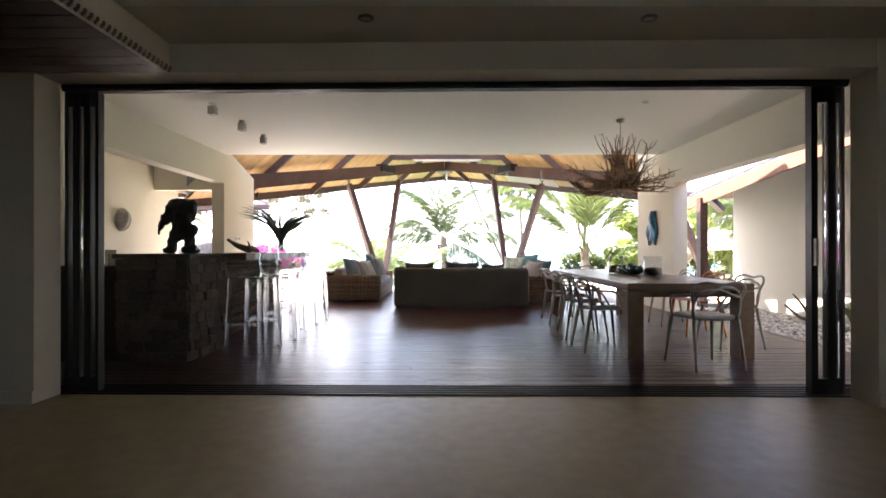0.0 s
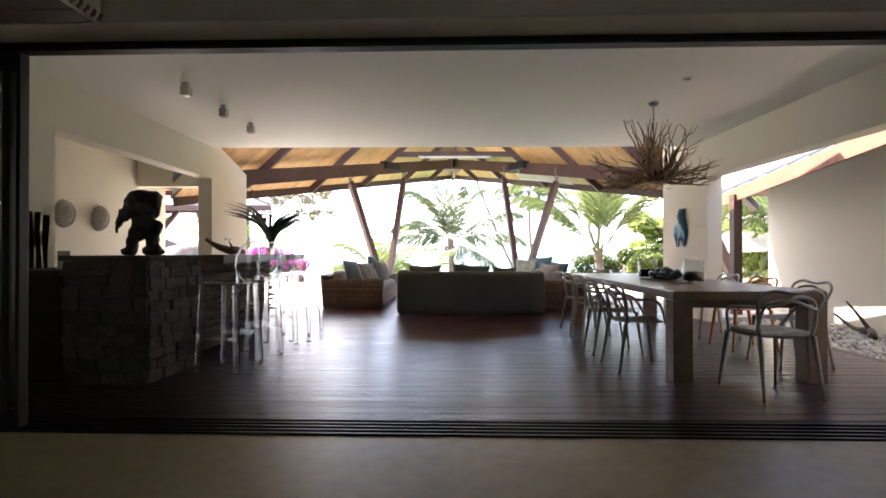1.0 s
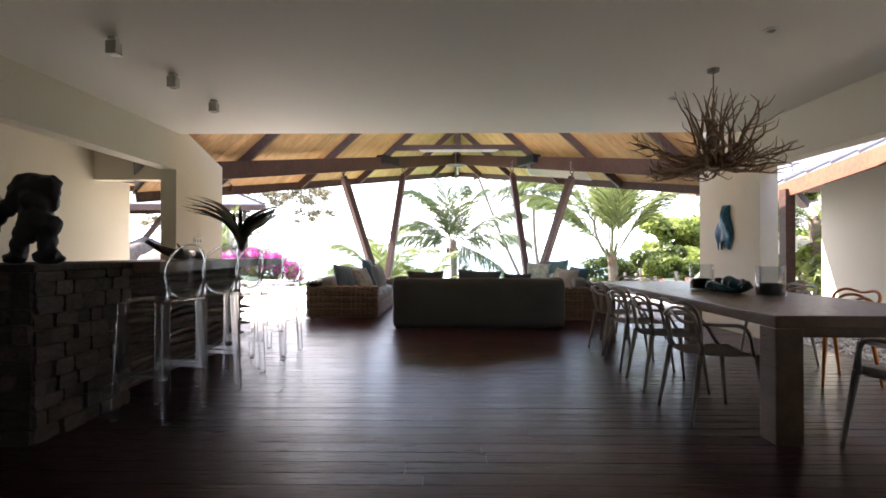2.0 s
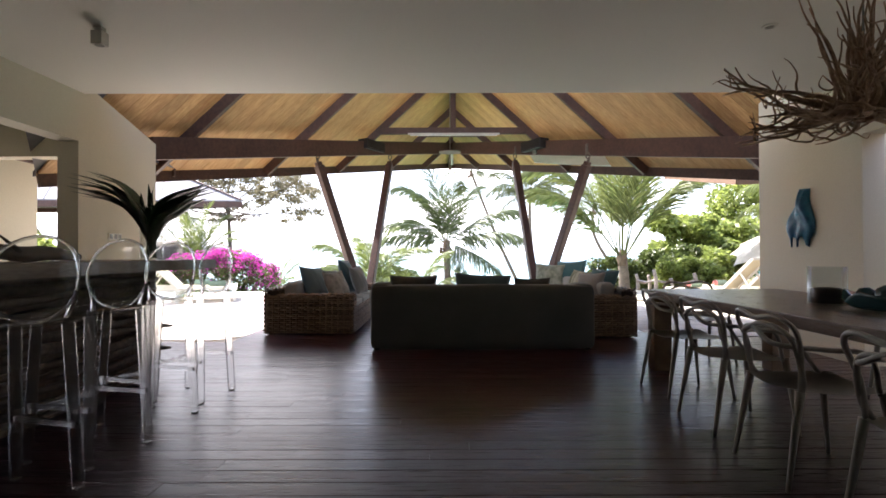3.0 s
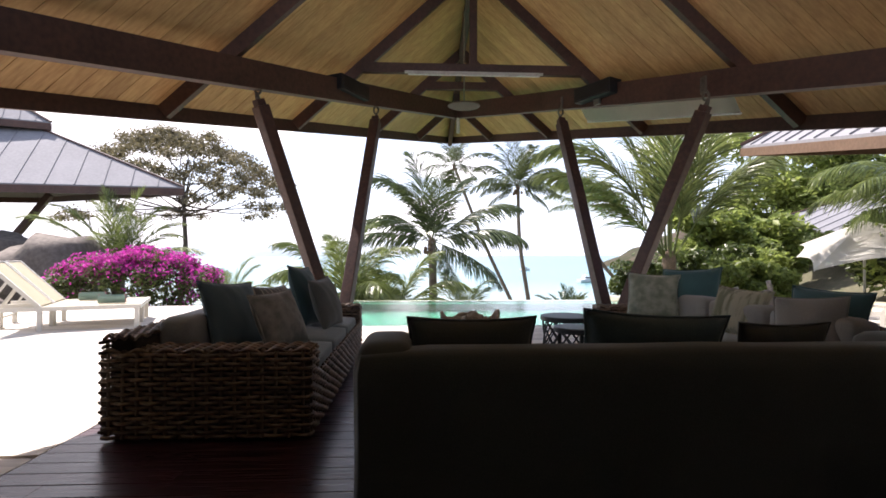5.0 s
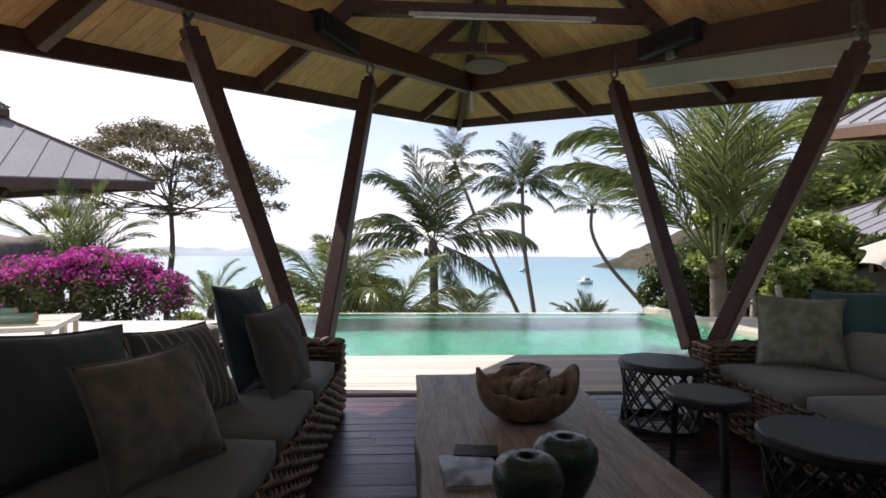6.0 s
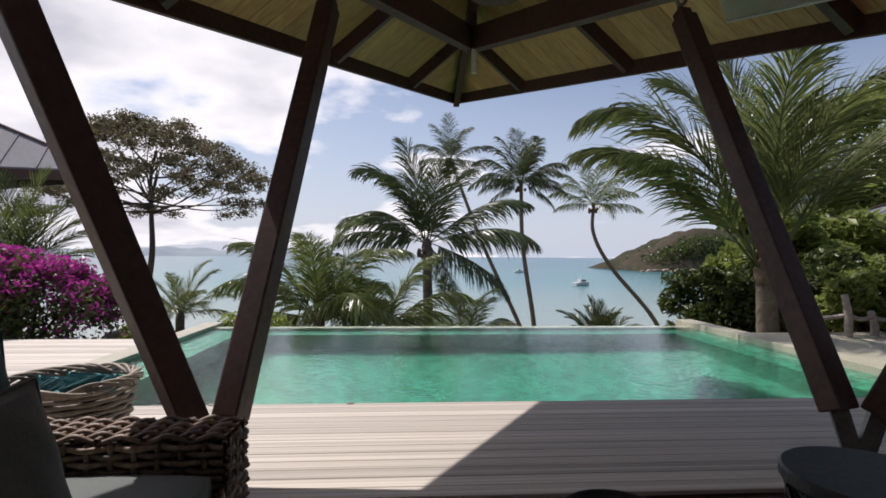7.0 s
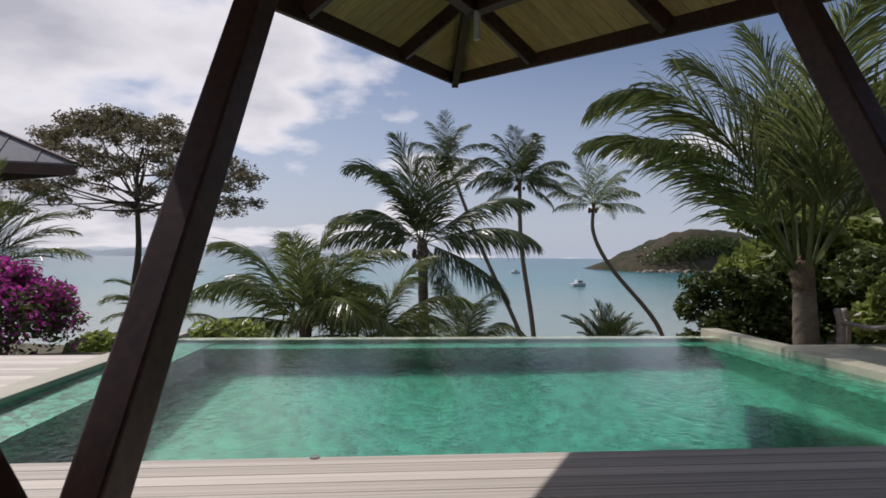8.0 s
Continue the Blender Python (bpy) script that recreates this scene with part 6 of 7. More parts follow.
def mesh_from(name, verts, faces, mat, parent=None, smooth=False, label=""):
    me = bpy.data.meshes.new(name)
    me.from_pydata([tuple(v) for v in verts], [], faces)
    me.materials.append(mat)
    if smooth:
        me.polygons.foreach_set("use_smooth", [True] * len(me.polygons))
    ob = new(name, me)
    ob.parent = parent
    return tagged(ob, label) if label else ob


def frond(r, azimuth, lift, length, droop, leaflets=60, leaf=0.75, width=0.017, hang=1.0, bare=0.12):
    """One feathered palm leaf from the origin: an arching stalk with narrow hanging leaflets on both sides."""
    d = Vector((math.cos(azimuth) * math.cos(lift), math.sin(azimuth) * math.cos(lift), math.sin(lift)))
    side0 = Vector((-math.sin(azimuth), math.cos(azimuth), 0))
    fore = Vector((math.cos(azimuth), math.sin(azimuth), 0))
    n = 22
    p = Vector((0, 0, 0))
    spine, dirs = [p.copy()], [d.copy()]
    twist = r.uniform(-0.35, 0.35)
    angle = lift
    for i in range(n):
        u = i / n
        angle -= droop * (0.15 + 2.55 * u * u) / n
        angle = max(angle, -1.5)
        d = (fore * math.cos(angle) + Vector((0, 0, math.sin(angle))) + side0 * twist * u * 0.6).normalized()
        p = p + d * length / n
        spine.append(p.copy())
        dirs.append(d.copy())
    verts, faces = [], []
    down = Vector((0, 0, -1))
    # stalk: three-sided
    for i, q in enumerate(spine):
        w = 0.026 * length / 3.2 * (1 - 0.9 * i / n) + 0.002
        s = side0
        t = s.cross(dirs[i])
        verts.extend((q + s * w, q - s * w, q - t * w * 1.2))
    for i in range(n):
        for k in range(3):
            a, b = 3 * i + k, 3 * i + (k + 1) % 3
            faces.append((a, b, b + 3, a + 3))
    for k in range(leaflets):
        u = min(0.995, max(bare - 0.01, bare + (1 - bare) * (k + r.uniform(-0.4, 0.4)) / leaflets))
        f = u * n
        i = min(n - 1, int(f))
        q = spine[i].lerp(spine[i + 1], f - i)
        d = dirs[i]
        t = side0.cross(d)
        if t.z < 0:
            t = -t
        long = leaf * length / 3.2 * (math.sin(math.pi * (0.20 + 0.74 * u)) ** 0.75)
        for sg in (-1, 1):
            ln = long * r.uniform(0.82, 1.12)
            if r.random() < 0.04:
                continue
            steep = max(0.0, d.z)
            sag = hang * r.uniform(0.55, 1.25) * (1.0 - 0.45 * steep)
            way = (side0 * sg * (0.95 - 0.35 * u) * (1 - 0.35 * steep) * r.uniform(0.8, 1.2) + d * (0.45 + 0.55 * u + 0.45 * steep) + t * r.uniform(-0.05, 0.30) + down * 0.30 * sag).normalized()
            w1 = (way + down * 0.14 * sag).normalized()
            w2 = (way + down * 0.34 * sag).normalized()
            w3 = (way + down * 0.60 * sag).normalized()
            a = q
            b = a + way * ln * 0.22
            c = b + w1 * ln * 0.28
            e1 = c + w2 * ln * 0.27
            e = e1 + w3 * ln * 0.23
            w = width * length / 3.2 * r.uniform(0.8, 1.25)
            # the blade is folded upright near the stalk and lies flat further out
            nn = (d + t * r.uniform(-0.5, 0.5)).normalized()
            base = len(verts)
            for pt, h in ((a, w * 0.5), (b, w), (c, w * 0.95), (e1, w * 0.6)):
                verts.append(pt + nn * h)
                verts.append(pt - nn * h)
            verts.append(e)
            for k2 in (0, 2, 4):
                faces.append((base + k2, base + k2 + 1, base + k2 + 3, base + k2 + 2))
            faces.append((base + 6, base + 7, base + 8))
    return verts, faces


def palm(name, label, crown, trunk_points, trunk_r, n, length, mat, seed, lift=(1.45, -0.45), droop=(0.9, 1.9), leaflets=60, nuts=True, leaf=0.75, width=0.017, fronds=(), hang=1.0, spear=0.0, bare=0.12):
    """A palm: tapered trunk, fibre, nuts and one mesh for each frond; fronds may be given as (azimuth, lift, length, droop)."""
    r = random.Random(seed)
    base = Vector(trunk_points[0])
    p = thing(name, base, label, "palm tree", "coconut palms")
    pts = curve_points([Vector(q) - base for q in trunk_points], 8)
    rad = [trunk_r[0] + (trunk_r[1] - trunk_r[0]) * j / (len(pts) - 1) + 0.008 * (j % 2) for j in range(len(pts))]
    rad[0] *= 1.25
    part("trunk", tube(pts, rad, 12), TRUNK, p, smooth=True)
    c = Vector(crown) - base
    fibre = min(0.05 * length, 1.15 * trunk_r[1])
    bm = blob(bmesh.new(), c + Vector((0, 0, -0.02 * length)), (fibre, fibre, 0.08 * length), seed, 0.3)
    part("crown_fibre", bm, HUSK, p, "brown fibrous crown base", smooth=True)
    plan = list(fronds)
    for k in range(n):
        f = (k + 0.5) / n
        plan.append((k * 2.39996 + r.uniform(-0.3, 0.3), lift[0] + (lift[1] - lift[0]) * f + r.uniform(-0.13, 0.13), length * r.uniform(0.82, 1.1), (droop[0] + (droop[1] - droop[0]) * math.sin(math.pi * (0.1 + 0.55 * f))) * r.uniform(0.8, 1.2)))
    for az, el, long, bend in plan:
        v, fc = frond(r, az, el, long, bend, leaflets, leaf, width, hang, bare)
        ob = mesh_from("frond", v, fc, mat, p)
        ob.location = c + Vector((math.cos(az), math.sin(az), 0)) * 0.03 * length
    if spear:
        part("spear_leaf", tube([c, c + Vector((0.02, 0, spear * 0.5)), c + Vector((0.06, 0, spear))], [0.035, 0.022, 0.006], 6), mat, p, "closed upright young leaf", smooth=True)
    if nuts:
        for k in range(9):
            a = r.uniform(0, 6.28)
            part("coconut", blob(bmesh.new(), c + Vector((0.08 * length * math.cos(a), 0.08 * length * math.sin(a), -0.08 * length - r.uniform(0, 0.06) * length)), (0.1, 0.1, 0.13), k, 0.1), HUSK, p, smooth=True)
    return p


palm("palm_tree", "coconut palm with a short trunk and drooping green fronds", (0.15, 34, 1.75), [(0.25, 34, -4.2), (0.22, 34, -1.5), (0.15, 34, 1.75)], (0.24, 0.19), 0, 4.3, PALMLEAF, 1, leaflets=105, width=0.0215, leaf=1.12, hang=2.2,
     fronds=((2.95, 1.22, 5.1, 1.5), (2.2, 1.45, 4.8, 0.40), (0.7, 1.25, 4.4, 0.9), (4.9, 1.25, 4.2, 1.0), (0.10, 0.72, 5.0, 1.15), (-0.25, 0.32, 4.9, 1.15),
             (-0.65, -0.30, 4.3, 0.75), (3.2, 0.62, 4.1, 1.45), (3.45, 0.28, 4.0, 0.95), (2.7, 0.75, 3.8, 1.3), (-1.0, -0.75, 3.7, 0.5), (1.5, 0.6, 4.0, 1.2), (3.9, 1.2, 3.9, 1.3)))
palm("palm_tree", "tall slender coconut palm standing on the shore", (7.4, 48, 6.5), [(8.75, 48, -7), (8.3, 48, -3), (7.55, 48, 2), (7.4, 48, 6.5)], (0.19, 0.13), 5, 4.2, PALMDARK, 2, lift=(1.5, 0.2), droop=(0.8, 1.5), width=0.023, leaflets=66, leaf=1.05, hang=2.2,
     fronds=((0.1, 0.80, 4.0, 1.7), (3.1, 0.85, 4.0, 1.6), (0.4, 0.35, 3.7, 1.4), (2.8, 0.30, 4.1, 1.3), (3.5, 0.05, 3.6, 1.1), (-0.3, 0.02, 3.5, 1.1), (1.6, 1.45, 4.4, 0.5), (2.4, 1.30, 4.3, 0.8), (0.7, 1.28, 4.2, 0.8),
             (-1.4, 1.2, 4.0, 1.2), (-2.0, 0.4, 3.6, 1.5), (-0.9, 0.5, 3.6, 1.5), (1.2, 0.5, 3.8, 1.4), (3.3, -0.4, 3.0, 0.8), (-0.1, -0.45, 3.0, 0.8)))
palm("palm_tree", "tall leaning coconut palm standing on the shore", (2.6, 52, 8.8), [(9.4, 52, -7.2), (8.0, 52, -3.8), (5.2, 52, 2.2), (2.6, 52, 8.8)], (0.19, 0.12), 4, 3.5, PALMDARK, 3, lift=(1.5, 0.2), droop=(0.8, 1.5), width=0.020, leaflets=60, leaf=1.02, hang=2.2,
     fronds=((2.9, 0.75, 3.5, 1.4), (0.2, 0.75, 3.3, 1.5), (1.5, 1.42, 4.2, 0.4), (2.2, 1.25, 3.9, 0.8), (0.8, 1.2, 3.8, 0.9), (3.4, 0.1, 2.8, 1.0), (-0.3, 0.0, 3.0, 1.0), (-1.5, 0.5, 3.3, 1.3), (-0.9, -0.3, 2.8, 0.8)))
palm("palm_tree", "tall curving coconut palm standing on the shore", (13.5, 50, 5.2), [(19.6, 50, -7), (18.3, 50, -3.6), (14.9, 50, 0.4), (13.5, 50, 3.0), (13.5, 50, 5.2)], (0.18, 0.12), 4, 4.0, PALMYOUNG, 4, lift=(1.4, 0.2), droop=(1.0, 1.7), width=0.020, leaflets=60, leaf=1.02, hang=2.2,
     fronds=((3.0, 0.55, 3.6, 1.2), (0.1, 0.60, 3.8, 1.3), (3.3, 0.1, 3.2, 0.9), (-0.2, 0.1, 3.6, 0.9), (1.9, 1.40, 4.4, 0.5), (1.0, 1.25, 4.2, 0.9), (2.7, 1.1, 4.0, 1.3), (-1.2, 0.9, 3.6, 1.5), (-1.9, 0.3, 3.2, 1.2)))
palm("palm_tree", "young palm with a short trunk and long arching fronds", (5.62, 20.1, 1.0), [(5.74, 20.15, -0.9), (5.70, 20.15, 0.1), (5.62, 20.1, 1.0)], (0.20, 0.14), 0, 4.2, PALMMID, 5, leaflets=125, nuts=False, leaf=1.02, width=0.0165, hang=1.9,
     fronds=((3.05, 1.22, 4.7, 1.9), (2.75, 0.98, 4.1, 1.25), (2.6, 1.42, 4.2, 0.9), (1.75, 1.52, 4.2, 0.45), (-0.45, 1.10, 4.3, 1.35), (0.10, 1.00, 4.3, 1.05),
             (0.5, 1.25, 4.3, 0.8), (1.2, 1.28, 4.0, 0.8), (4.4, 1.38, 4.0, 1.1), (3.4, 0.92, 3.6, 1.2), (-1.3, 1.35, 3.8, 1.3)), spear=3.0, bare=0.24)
palm("palm_tree", "small palm with pale feathered fronds below the pool edge", (-3.3, 27, -0.75), [(-3.3, 27, -2.6), (-3.3, 27, -0.75)], (0.18, 0.16), 15, 3.5, PALMYOUNG, 6, lift=(1.5, 0.2), droop=(0.7, 1.8), nuts=False, leaflets=95, width=0.0190, leaf=1.05, hang=2.1)
palm("palm_tree", "small palm with green fronds below the pool edge", (-1.5, 28, -1.3), [(-1.5, 28, -3), (-1.5, 28, -1.3)], (0.18, 0.16), 14, 3.2, PALMYOUNG, 7, lift=(1.4, 0.2), droop=(0.9, 1.8), nuts=False, leaflets=92, width=0.0190, leaf=1.05, hang=2.1)
palm("palm_tree", "small palm with green fronds below the pool edge", (1.6, 31, -2.2), [(1.6, 31, -3.6), (1.6, 31, -2.2)], (0.18, 0.16), 14, 3.0, PALMYOUNG, 8, lift=(1.4, 0.2), droop=(0.9, 1.7), nuts=False, leaflets=76, width=0.0170, leaf=1.0, hang=2.0)
palm("palm_tree", "small feathery palm below the pool edge", (4.9, 26, -1.5), [(4.9, 26, -2.4), (4.9, 26, -1.5)], (0.12, 0.10), 22, 1.45, PALMLEAF, 9, lift=(1.5, 0.7), droop=(0.3, 0.9), nuts=False, leaflets=70, width=0.030, leaf=1.05, hang=0.6)
palm("palm_tree", "palm with grey-green fronds behind the bougainvillea", (-10.0, 24.3, 0.6), [(-10.0, 24.3, -1.6), (-10.0, 24.3, 0.6)], (0.2, 0.18), 14, 2.7, PALMYOUNG, 10, lift=(1.52, 0.55), droop=(0.3, 1.2), nuts=False, leaflets=80, width=0.018, leaf=1.0, hang=1.0)
palm("palm_tree", "small palm with green fronds beside the tree", (-8.6, 30, -0.9), [(-8.6, 30, -2.6), (-8.6, 30, -0.9)], (0.16, 0.14), 15, 2.0, PALMYOUNG, 11, lift=(1.4, 0.1), droop=(0.7, 1.5), nuts=False, leaflets=64, width=0.023, leaf=1.05, hang=1.1)
palm("palm_tree", "leafy palm with bright yellow-green fronds beside the deck", (12.1, 19.3, 2.2), [(12.5, 19.5, -0.5), (12.3, 19.4, 0.9), (12.1, 19.3, 2.2)], (0.24, 0.2), 6, 3.0, PALMYOUNG, 12, nuts=False, lift=(1.3, 0.3), droop=(0.9, 1.7), leaflets=110, width=0.013, leaf=1.0, hang=2.0,
     fronds=((3.0, 0.75, 3.4, 1.9), (2.7, 0.45, 3.0, 1.5), (3.4, 0.55, 3.1, 1.6), (3.2, 0.15, 2.6, 1.2)))


def leaf_cloud(r, n, inside, size, flat=0.3):
    """Loose leaves: each a bent diamond of two triangles, at places that inside() returns."""
    verts, faces = [], []
    for _ in range(n):
        c = inside(r)
        s = size * r.uniform(0.6, 1.3)
        a = Vector((r.gauss(0, 1), r.gauss(0, 1), r.gauss(0, 1) * (1 - flat))).normalized()
        b = a.cross(Vector((r.gauss(0, 1), r.gauss(0, 1), r.gauss(0, 1)))).normalized()
        k = len(verts)
        verts += [c - a * s, c + b * s * 0.42 + Vector((0, 0, 0.12 * s)), c + a * s, c - b * s * 0.42 + Vector((0, 0, 0.12 * s))]
        faces += [(k, k + 1, k + 2), (k, k + 2, k + 3)]
    return verts, faces


def clump_points(r, clumps, rim=0.55):
    """A point in one of some ellipsoid clumps, mostly towards its skin."""
    c, e = r.choice(clumps)
    d = Vector((r.gauss(0, 1), r.gauss(0, 1), r.gauss(0, 1))).normalized()
    q = (rim + (1 - rim) * r.random()) if r.random() < 0.8 else r.random()
    return Vector(c) + Vector((d.x * e[0], d.y * e[1], d.z * e[2])) * q


def shrub(place, label, clumps, n, size, mat, seed, stems=6):
    r = random.Random(seed)
    s = thing("shrub", place, label, "shrub", "garden shrubs")
    v, f = leaf_cloud(r, n, lambda q: clump_points(q, clumps), size)
    mesh_from("foliage", v, f, mat, s)
    for k in range(stems):
        c, e = clumps[k % len(clumps)]
        part("stem", tube(curve_points([(r.uniform(-0.2, 0.2), r.uniform(-0.2, 0.2), -0.3), Vector(c) * 0.5, Vector(c) + Vector((0, 0, e[2] * 0.3))], 4), [0.04 - 0.003 * j for j in range(9)], 6), BARK, s, smooth=True)
    return s


def random_clumps(r, n, box_, size):
    return [((r.uniform(*box_[0]), r.uniform(*box_[1]), r.uniform(*box_[2])), (r.uniform(*size), r.uniform(*size), r.uniform(*size) * 0.8)) for _ in range(n)]


r_ = random.Random(77)
shrub((12.2, 27.2, 0.1), "dense bright green broad-leaved shrub before the low villa",
      random_clumps(r_, 52, ((-2.5, 2.1), (-0.9, 0.9), (0.1, 2.6)), (0.45, 0.75)), 15500, 0.18, SHRUBLEAF, 31)
shrub((7.6, 20.3, -0.2), "low green broad-leaved shrub beside the pool path",
      random_clumps(r_, 18, ((-0.7, 0.9), (-0.6, 0.7), (0.2, 1.0)), (0.28, 0.45)), 6000, 0.10, SHRUBLEAF, 42)
shrub((9.4, 22.6, -0.1), "tall broad-leaved green shrub on the bank", random_clumps(r_, 16, ((-0.8, 0.7), (-1.2, 1.2), (0.3, 1.1)), (0.4, 0.6)), 7000, 0.11, SHRUBLEAF, 32)
shrub((17.5, 33.0, 1.0), "big leafy green tree mass on the bank", random_clumps(r_, 44, ((-1.5, 6.5), (-2, 2), (0.3, 7.2)), (0.9, 1.5)), 20000, 0.19, SHRUBLEAF, 33)
shrub((24.0, 38.0, 1.5), "big leafy green tree mass on the hill", random_clumps(r_, 30, ((-1.5, 9), (-3, 3), (0.5, 5.0)), (1.1, 2.0)), 11000, 0.24, SHRUBLEAF, 34)
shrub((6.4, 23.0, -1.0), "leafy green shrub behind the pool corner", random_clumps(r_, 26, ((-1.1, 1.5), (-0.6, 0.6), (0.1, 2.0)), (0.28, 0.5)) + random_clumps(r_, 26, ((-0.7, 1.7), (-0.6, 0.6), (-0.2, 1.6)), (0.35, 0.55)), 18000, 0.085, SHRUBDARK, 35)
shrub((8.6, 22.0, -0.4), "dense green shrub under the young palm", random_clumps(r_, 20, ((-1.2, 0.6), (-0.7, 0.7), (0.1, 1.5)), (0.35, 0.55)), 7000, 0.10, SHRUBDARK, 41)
shrub((14.5, 19.5, -0.2), "dark green hedge at the edge of the garden", random_clumps(r_, 24, ((-3.5, 5), (-1.5, 1.5), (0.3, 4.2)), (0.8, 1.3)), 6500, 0.16, SHRUBLEAF, 36)
shrub((10.0, 12.4, -0.2), "green garden shrub beside the wing wall", random_clumps(r_, 14, ((-1.6, 1.6), (-1.0, 1.4), (0.2, 2.4)), (0.5, 0.9)), 3800, 0.12, SHRUBLEAF, 37)
shrub((7.6, 11.6, -0.2), "spiky yellow-green garden plant beside the wing wall", random_clumps(r_, 8, ((-0.6, 0.6), (-0.5, 0.5), (0.2, 1.3)), (0.3, 0.5)), 1600, 0.16, PALMYOUNG, 38)
shrub((-7.7, 12.6, -0.3), "leafy green shrub beside the deck beyond the bar", random_clumps(r_, 16, ((-0.9, 0.7), (-0.9, 0.9), (0.4, 2.0)), (0.35, 0.55)), 5000, 0.11, SHRUBLEAF, 43)
shrub((-4.9, 22.4, -0.9), "low green garden shrub beyond the deck", random_clumps(r_, 8, ((-1.6, 1.6), (-0.5, 0.5), (-0.2, 0.8)), (0.3, 0.5)), 1800, 0.10, SHRUBLEAF, 39)
shrub((-13.5, 26.0, -0.2), "green bushes behind the boulders", random_clumps(r_, 12, ((-3, 2), (-1, 1), (0.1, 1.2)), (0.4, 0.8)), 3000, 0.12, SHRUBLEAF, 40)

# hedge added to stand for the deep shade on the bank
shrub((13.6, 22.0, 0.2), "added hedge, dark for the shade on the bank behind the umbrella", random_clumps(r_, 34, ((-2.4, 3.0), (-0.8, 0.8), (0.1, 1.9)), (0.45, 0.75)), 9000, 0.13, SHRUBDARK, 44)

# bougainvillea
r_ = random.Random(55)
boug = thing("bougainvillea", (-7.25, 20.05, -0.28), "bougainvillea bush covered in magenta flowers", "flowering bush")
clumps = []
for k in range(120):
    x, y = r_.uniform(-1.75, 1.80), r_.uniform(-0.75, 0.75)
    top = 1.52 * math.sqrt(max(0.05, 1 - (x / 2.35) ** 2 - 0.45 * (y / 0.95) ** 2)) + 0.12 * noise.noise((x * 1.4, y * 1.4, 3.0))
    e = r_.uniform(0.15, 0.29)
    clumps.append(((x, y, top - e * r_.uniform(0.5, 1.6)), (e, e, e * 0.8)))
    clumps.append(((x, y - 0.1, r_.uniform(0.15, max(0.3, top - 0.35))), (e * 1.2, e * 1.2, e * 1.1)))
v, f = leaf_cloud(r_, 16000, lambda q: clump_points(q, clumps), 0.055)
mesh_from("foliage", v, f, BOUGLEAF, boug)


def flower_place(q):
    while True:
        p = clump_points(q, clumps, 0.85)
        if q.random() < 0.02 + 1.1 * max(0, (p.z - 0.66)) * (0.70 + 1.3 * noise.noise(p * 2.3)) + (0.22 if p.x > 1.2 else 0):
            return p + Vector((0, -0.03, 0.05))


v, f = leaf_cloud(r_, 10500, flower_place, 0.042, 0.0)
mesh_from("bloom", v, f, BRACT, boug, label="papery magenta flowers")
for k in range(8):
    c, e = clumps[k * 29]
    part("stem", tube(curve_points([(c[0] * 0.6, 0, 0), (c[0] * 0.8, c[1] * 0.5, c[2] * 0.5), c], 4), [0.035 - 0.003 * j for j in range(9)], 6), BARK, boug, smooth=True)

# umbrella-crowned tree
r_ = random.Random(66)
tree = thing("tree", (-19.4, 50, -7.0), "wide flat-crowned tree with a slim dark trunk by the sea", "tree")
tree.scale = (1.79, 1.79, 1.79)
fork = Vector((0.05, 0, 6.1))
part("trunk", tube(curve_points([(0, 0, -0.5), (-0.12, 0.05, 2.5), (0.1, 0, 4.6), fork, (0.0, 0, 7.6), (0.15, 0.1, 8.8)], 4), [0.16 - 0.0058 * j for j in range(21)], 9), BARK, tree, smooth=True)
crown_clumps = []
for k in range(150):
    a = k * 2.39996
    rr = 4.75 * math.sqrt((k + 0.5) / 150)
    low = rr > 2.6 and r_.random() < 0.40
    z = 9.85 - 0.115 * rr * rr + r_.uniform(-0.45, 0.25) - (r_.uniform(0.4, 1.5) if low else 0.0)
    c = Vector((rr * math.cos(a) - 0.15, rr * 0.9 * math.sin(a), z))
    crown_clumps.append((tuple(c), (r_.uniform(0.45, 0.80), r_.uniform(0.45, 0.80), r_.uniform(0.22, 0.40))))
    if k % 6 == 0 or (low and k % 4 == 1):
        start = Vector((0.0, 0, r_.uniform(6.3, 8.4) if not low else r_.uniform(5.7, 7.0)))
        mid = start.lerp(c, 0.5) + Vector((r_.uniform(-0.25, 0.25), r_.uniform(-0.25, 0.25), r_.uniform(-0.3, 0.05)))
        part("limb", tube(curve_points([start, mid, c], 4), [0.046 - 0.0045 * j for j in range(9)], 6), BARK, tree, smooth=True)
        for j in range(2):
            q = mid.lerp(c, 0.4 + 0.3 * j)
            e = c + Vector((r_.uniform(-0.8, 0.8), r_.uniform(-0.8, 0.8), r_.uniform(-0.3, 0.2)))
            part("twig", tube([q, q.lerp(e, 0.5) + Vector((0, 0, 0.08)), e], [0.018, 0.013, 0.007], 5), BARK, tree, smooth=True)
v, f = leaf_cloud(r_, 31000, lambda q: clump_points(q, crown_clumps, 0.05), 0.078)
mesh_from("crown", v, f, TREELEAF, tree, label="sparse olive-green leaves")

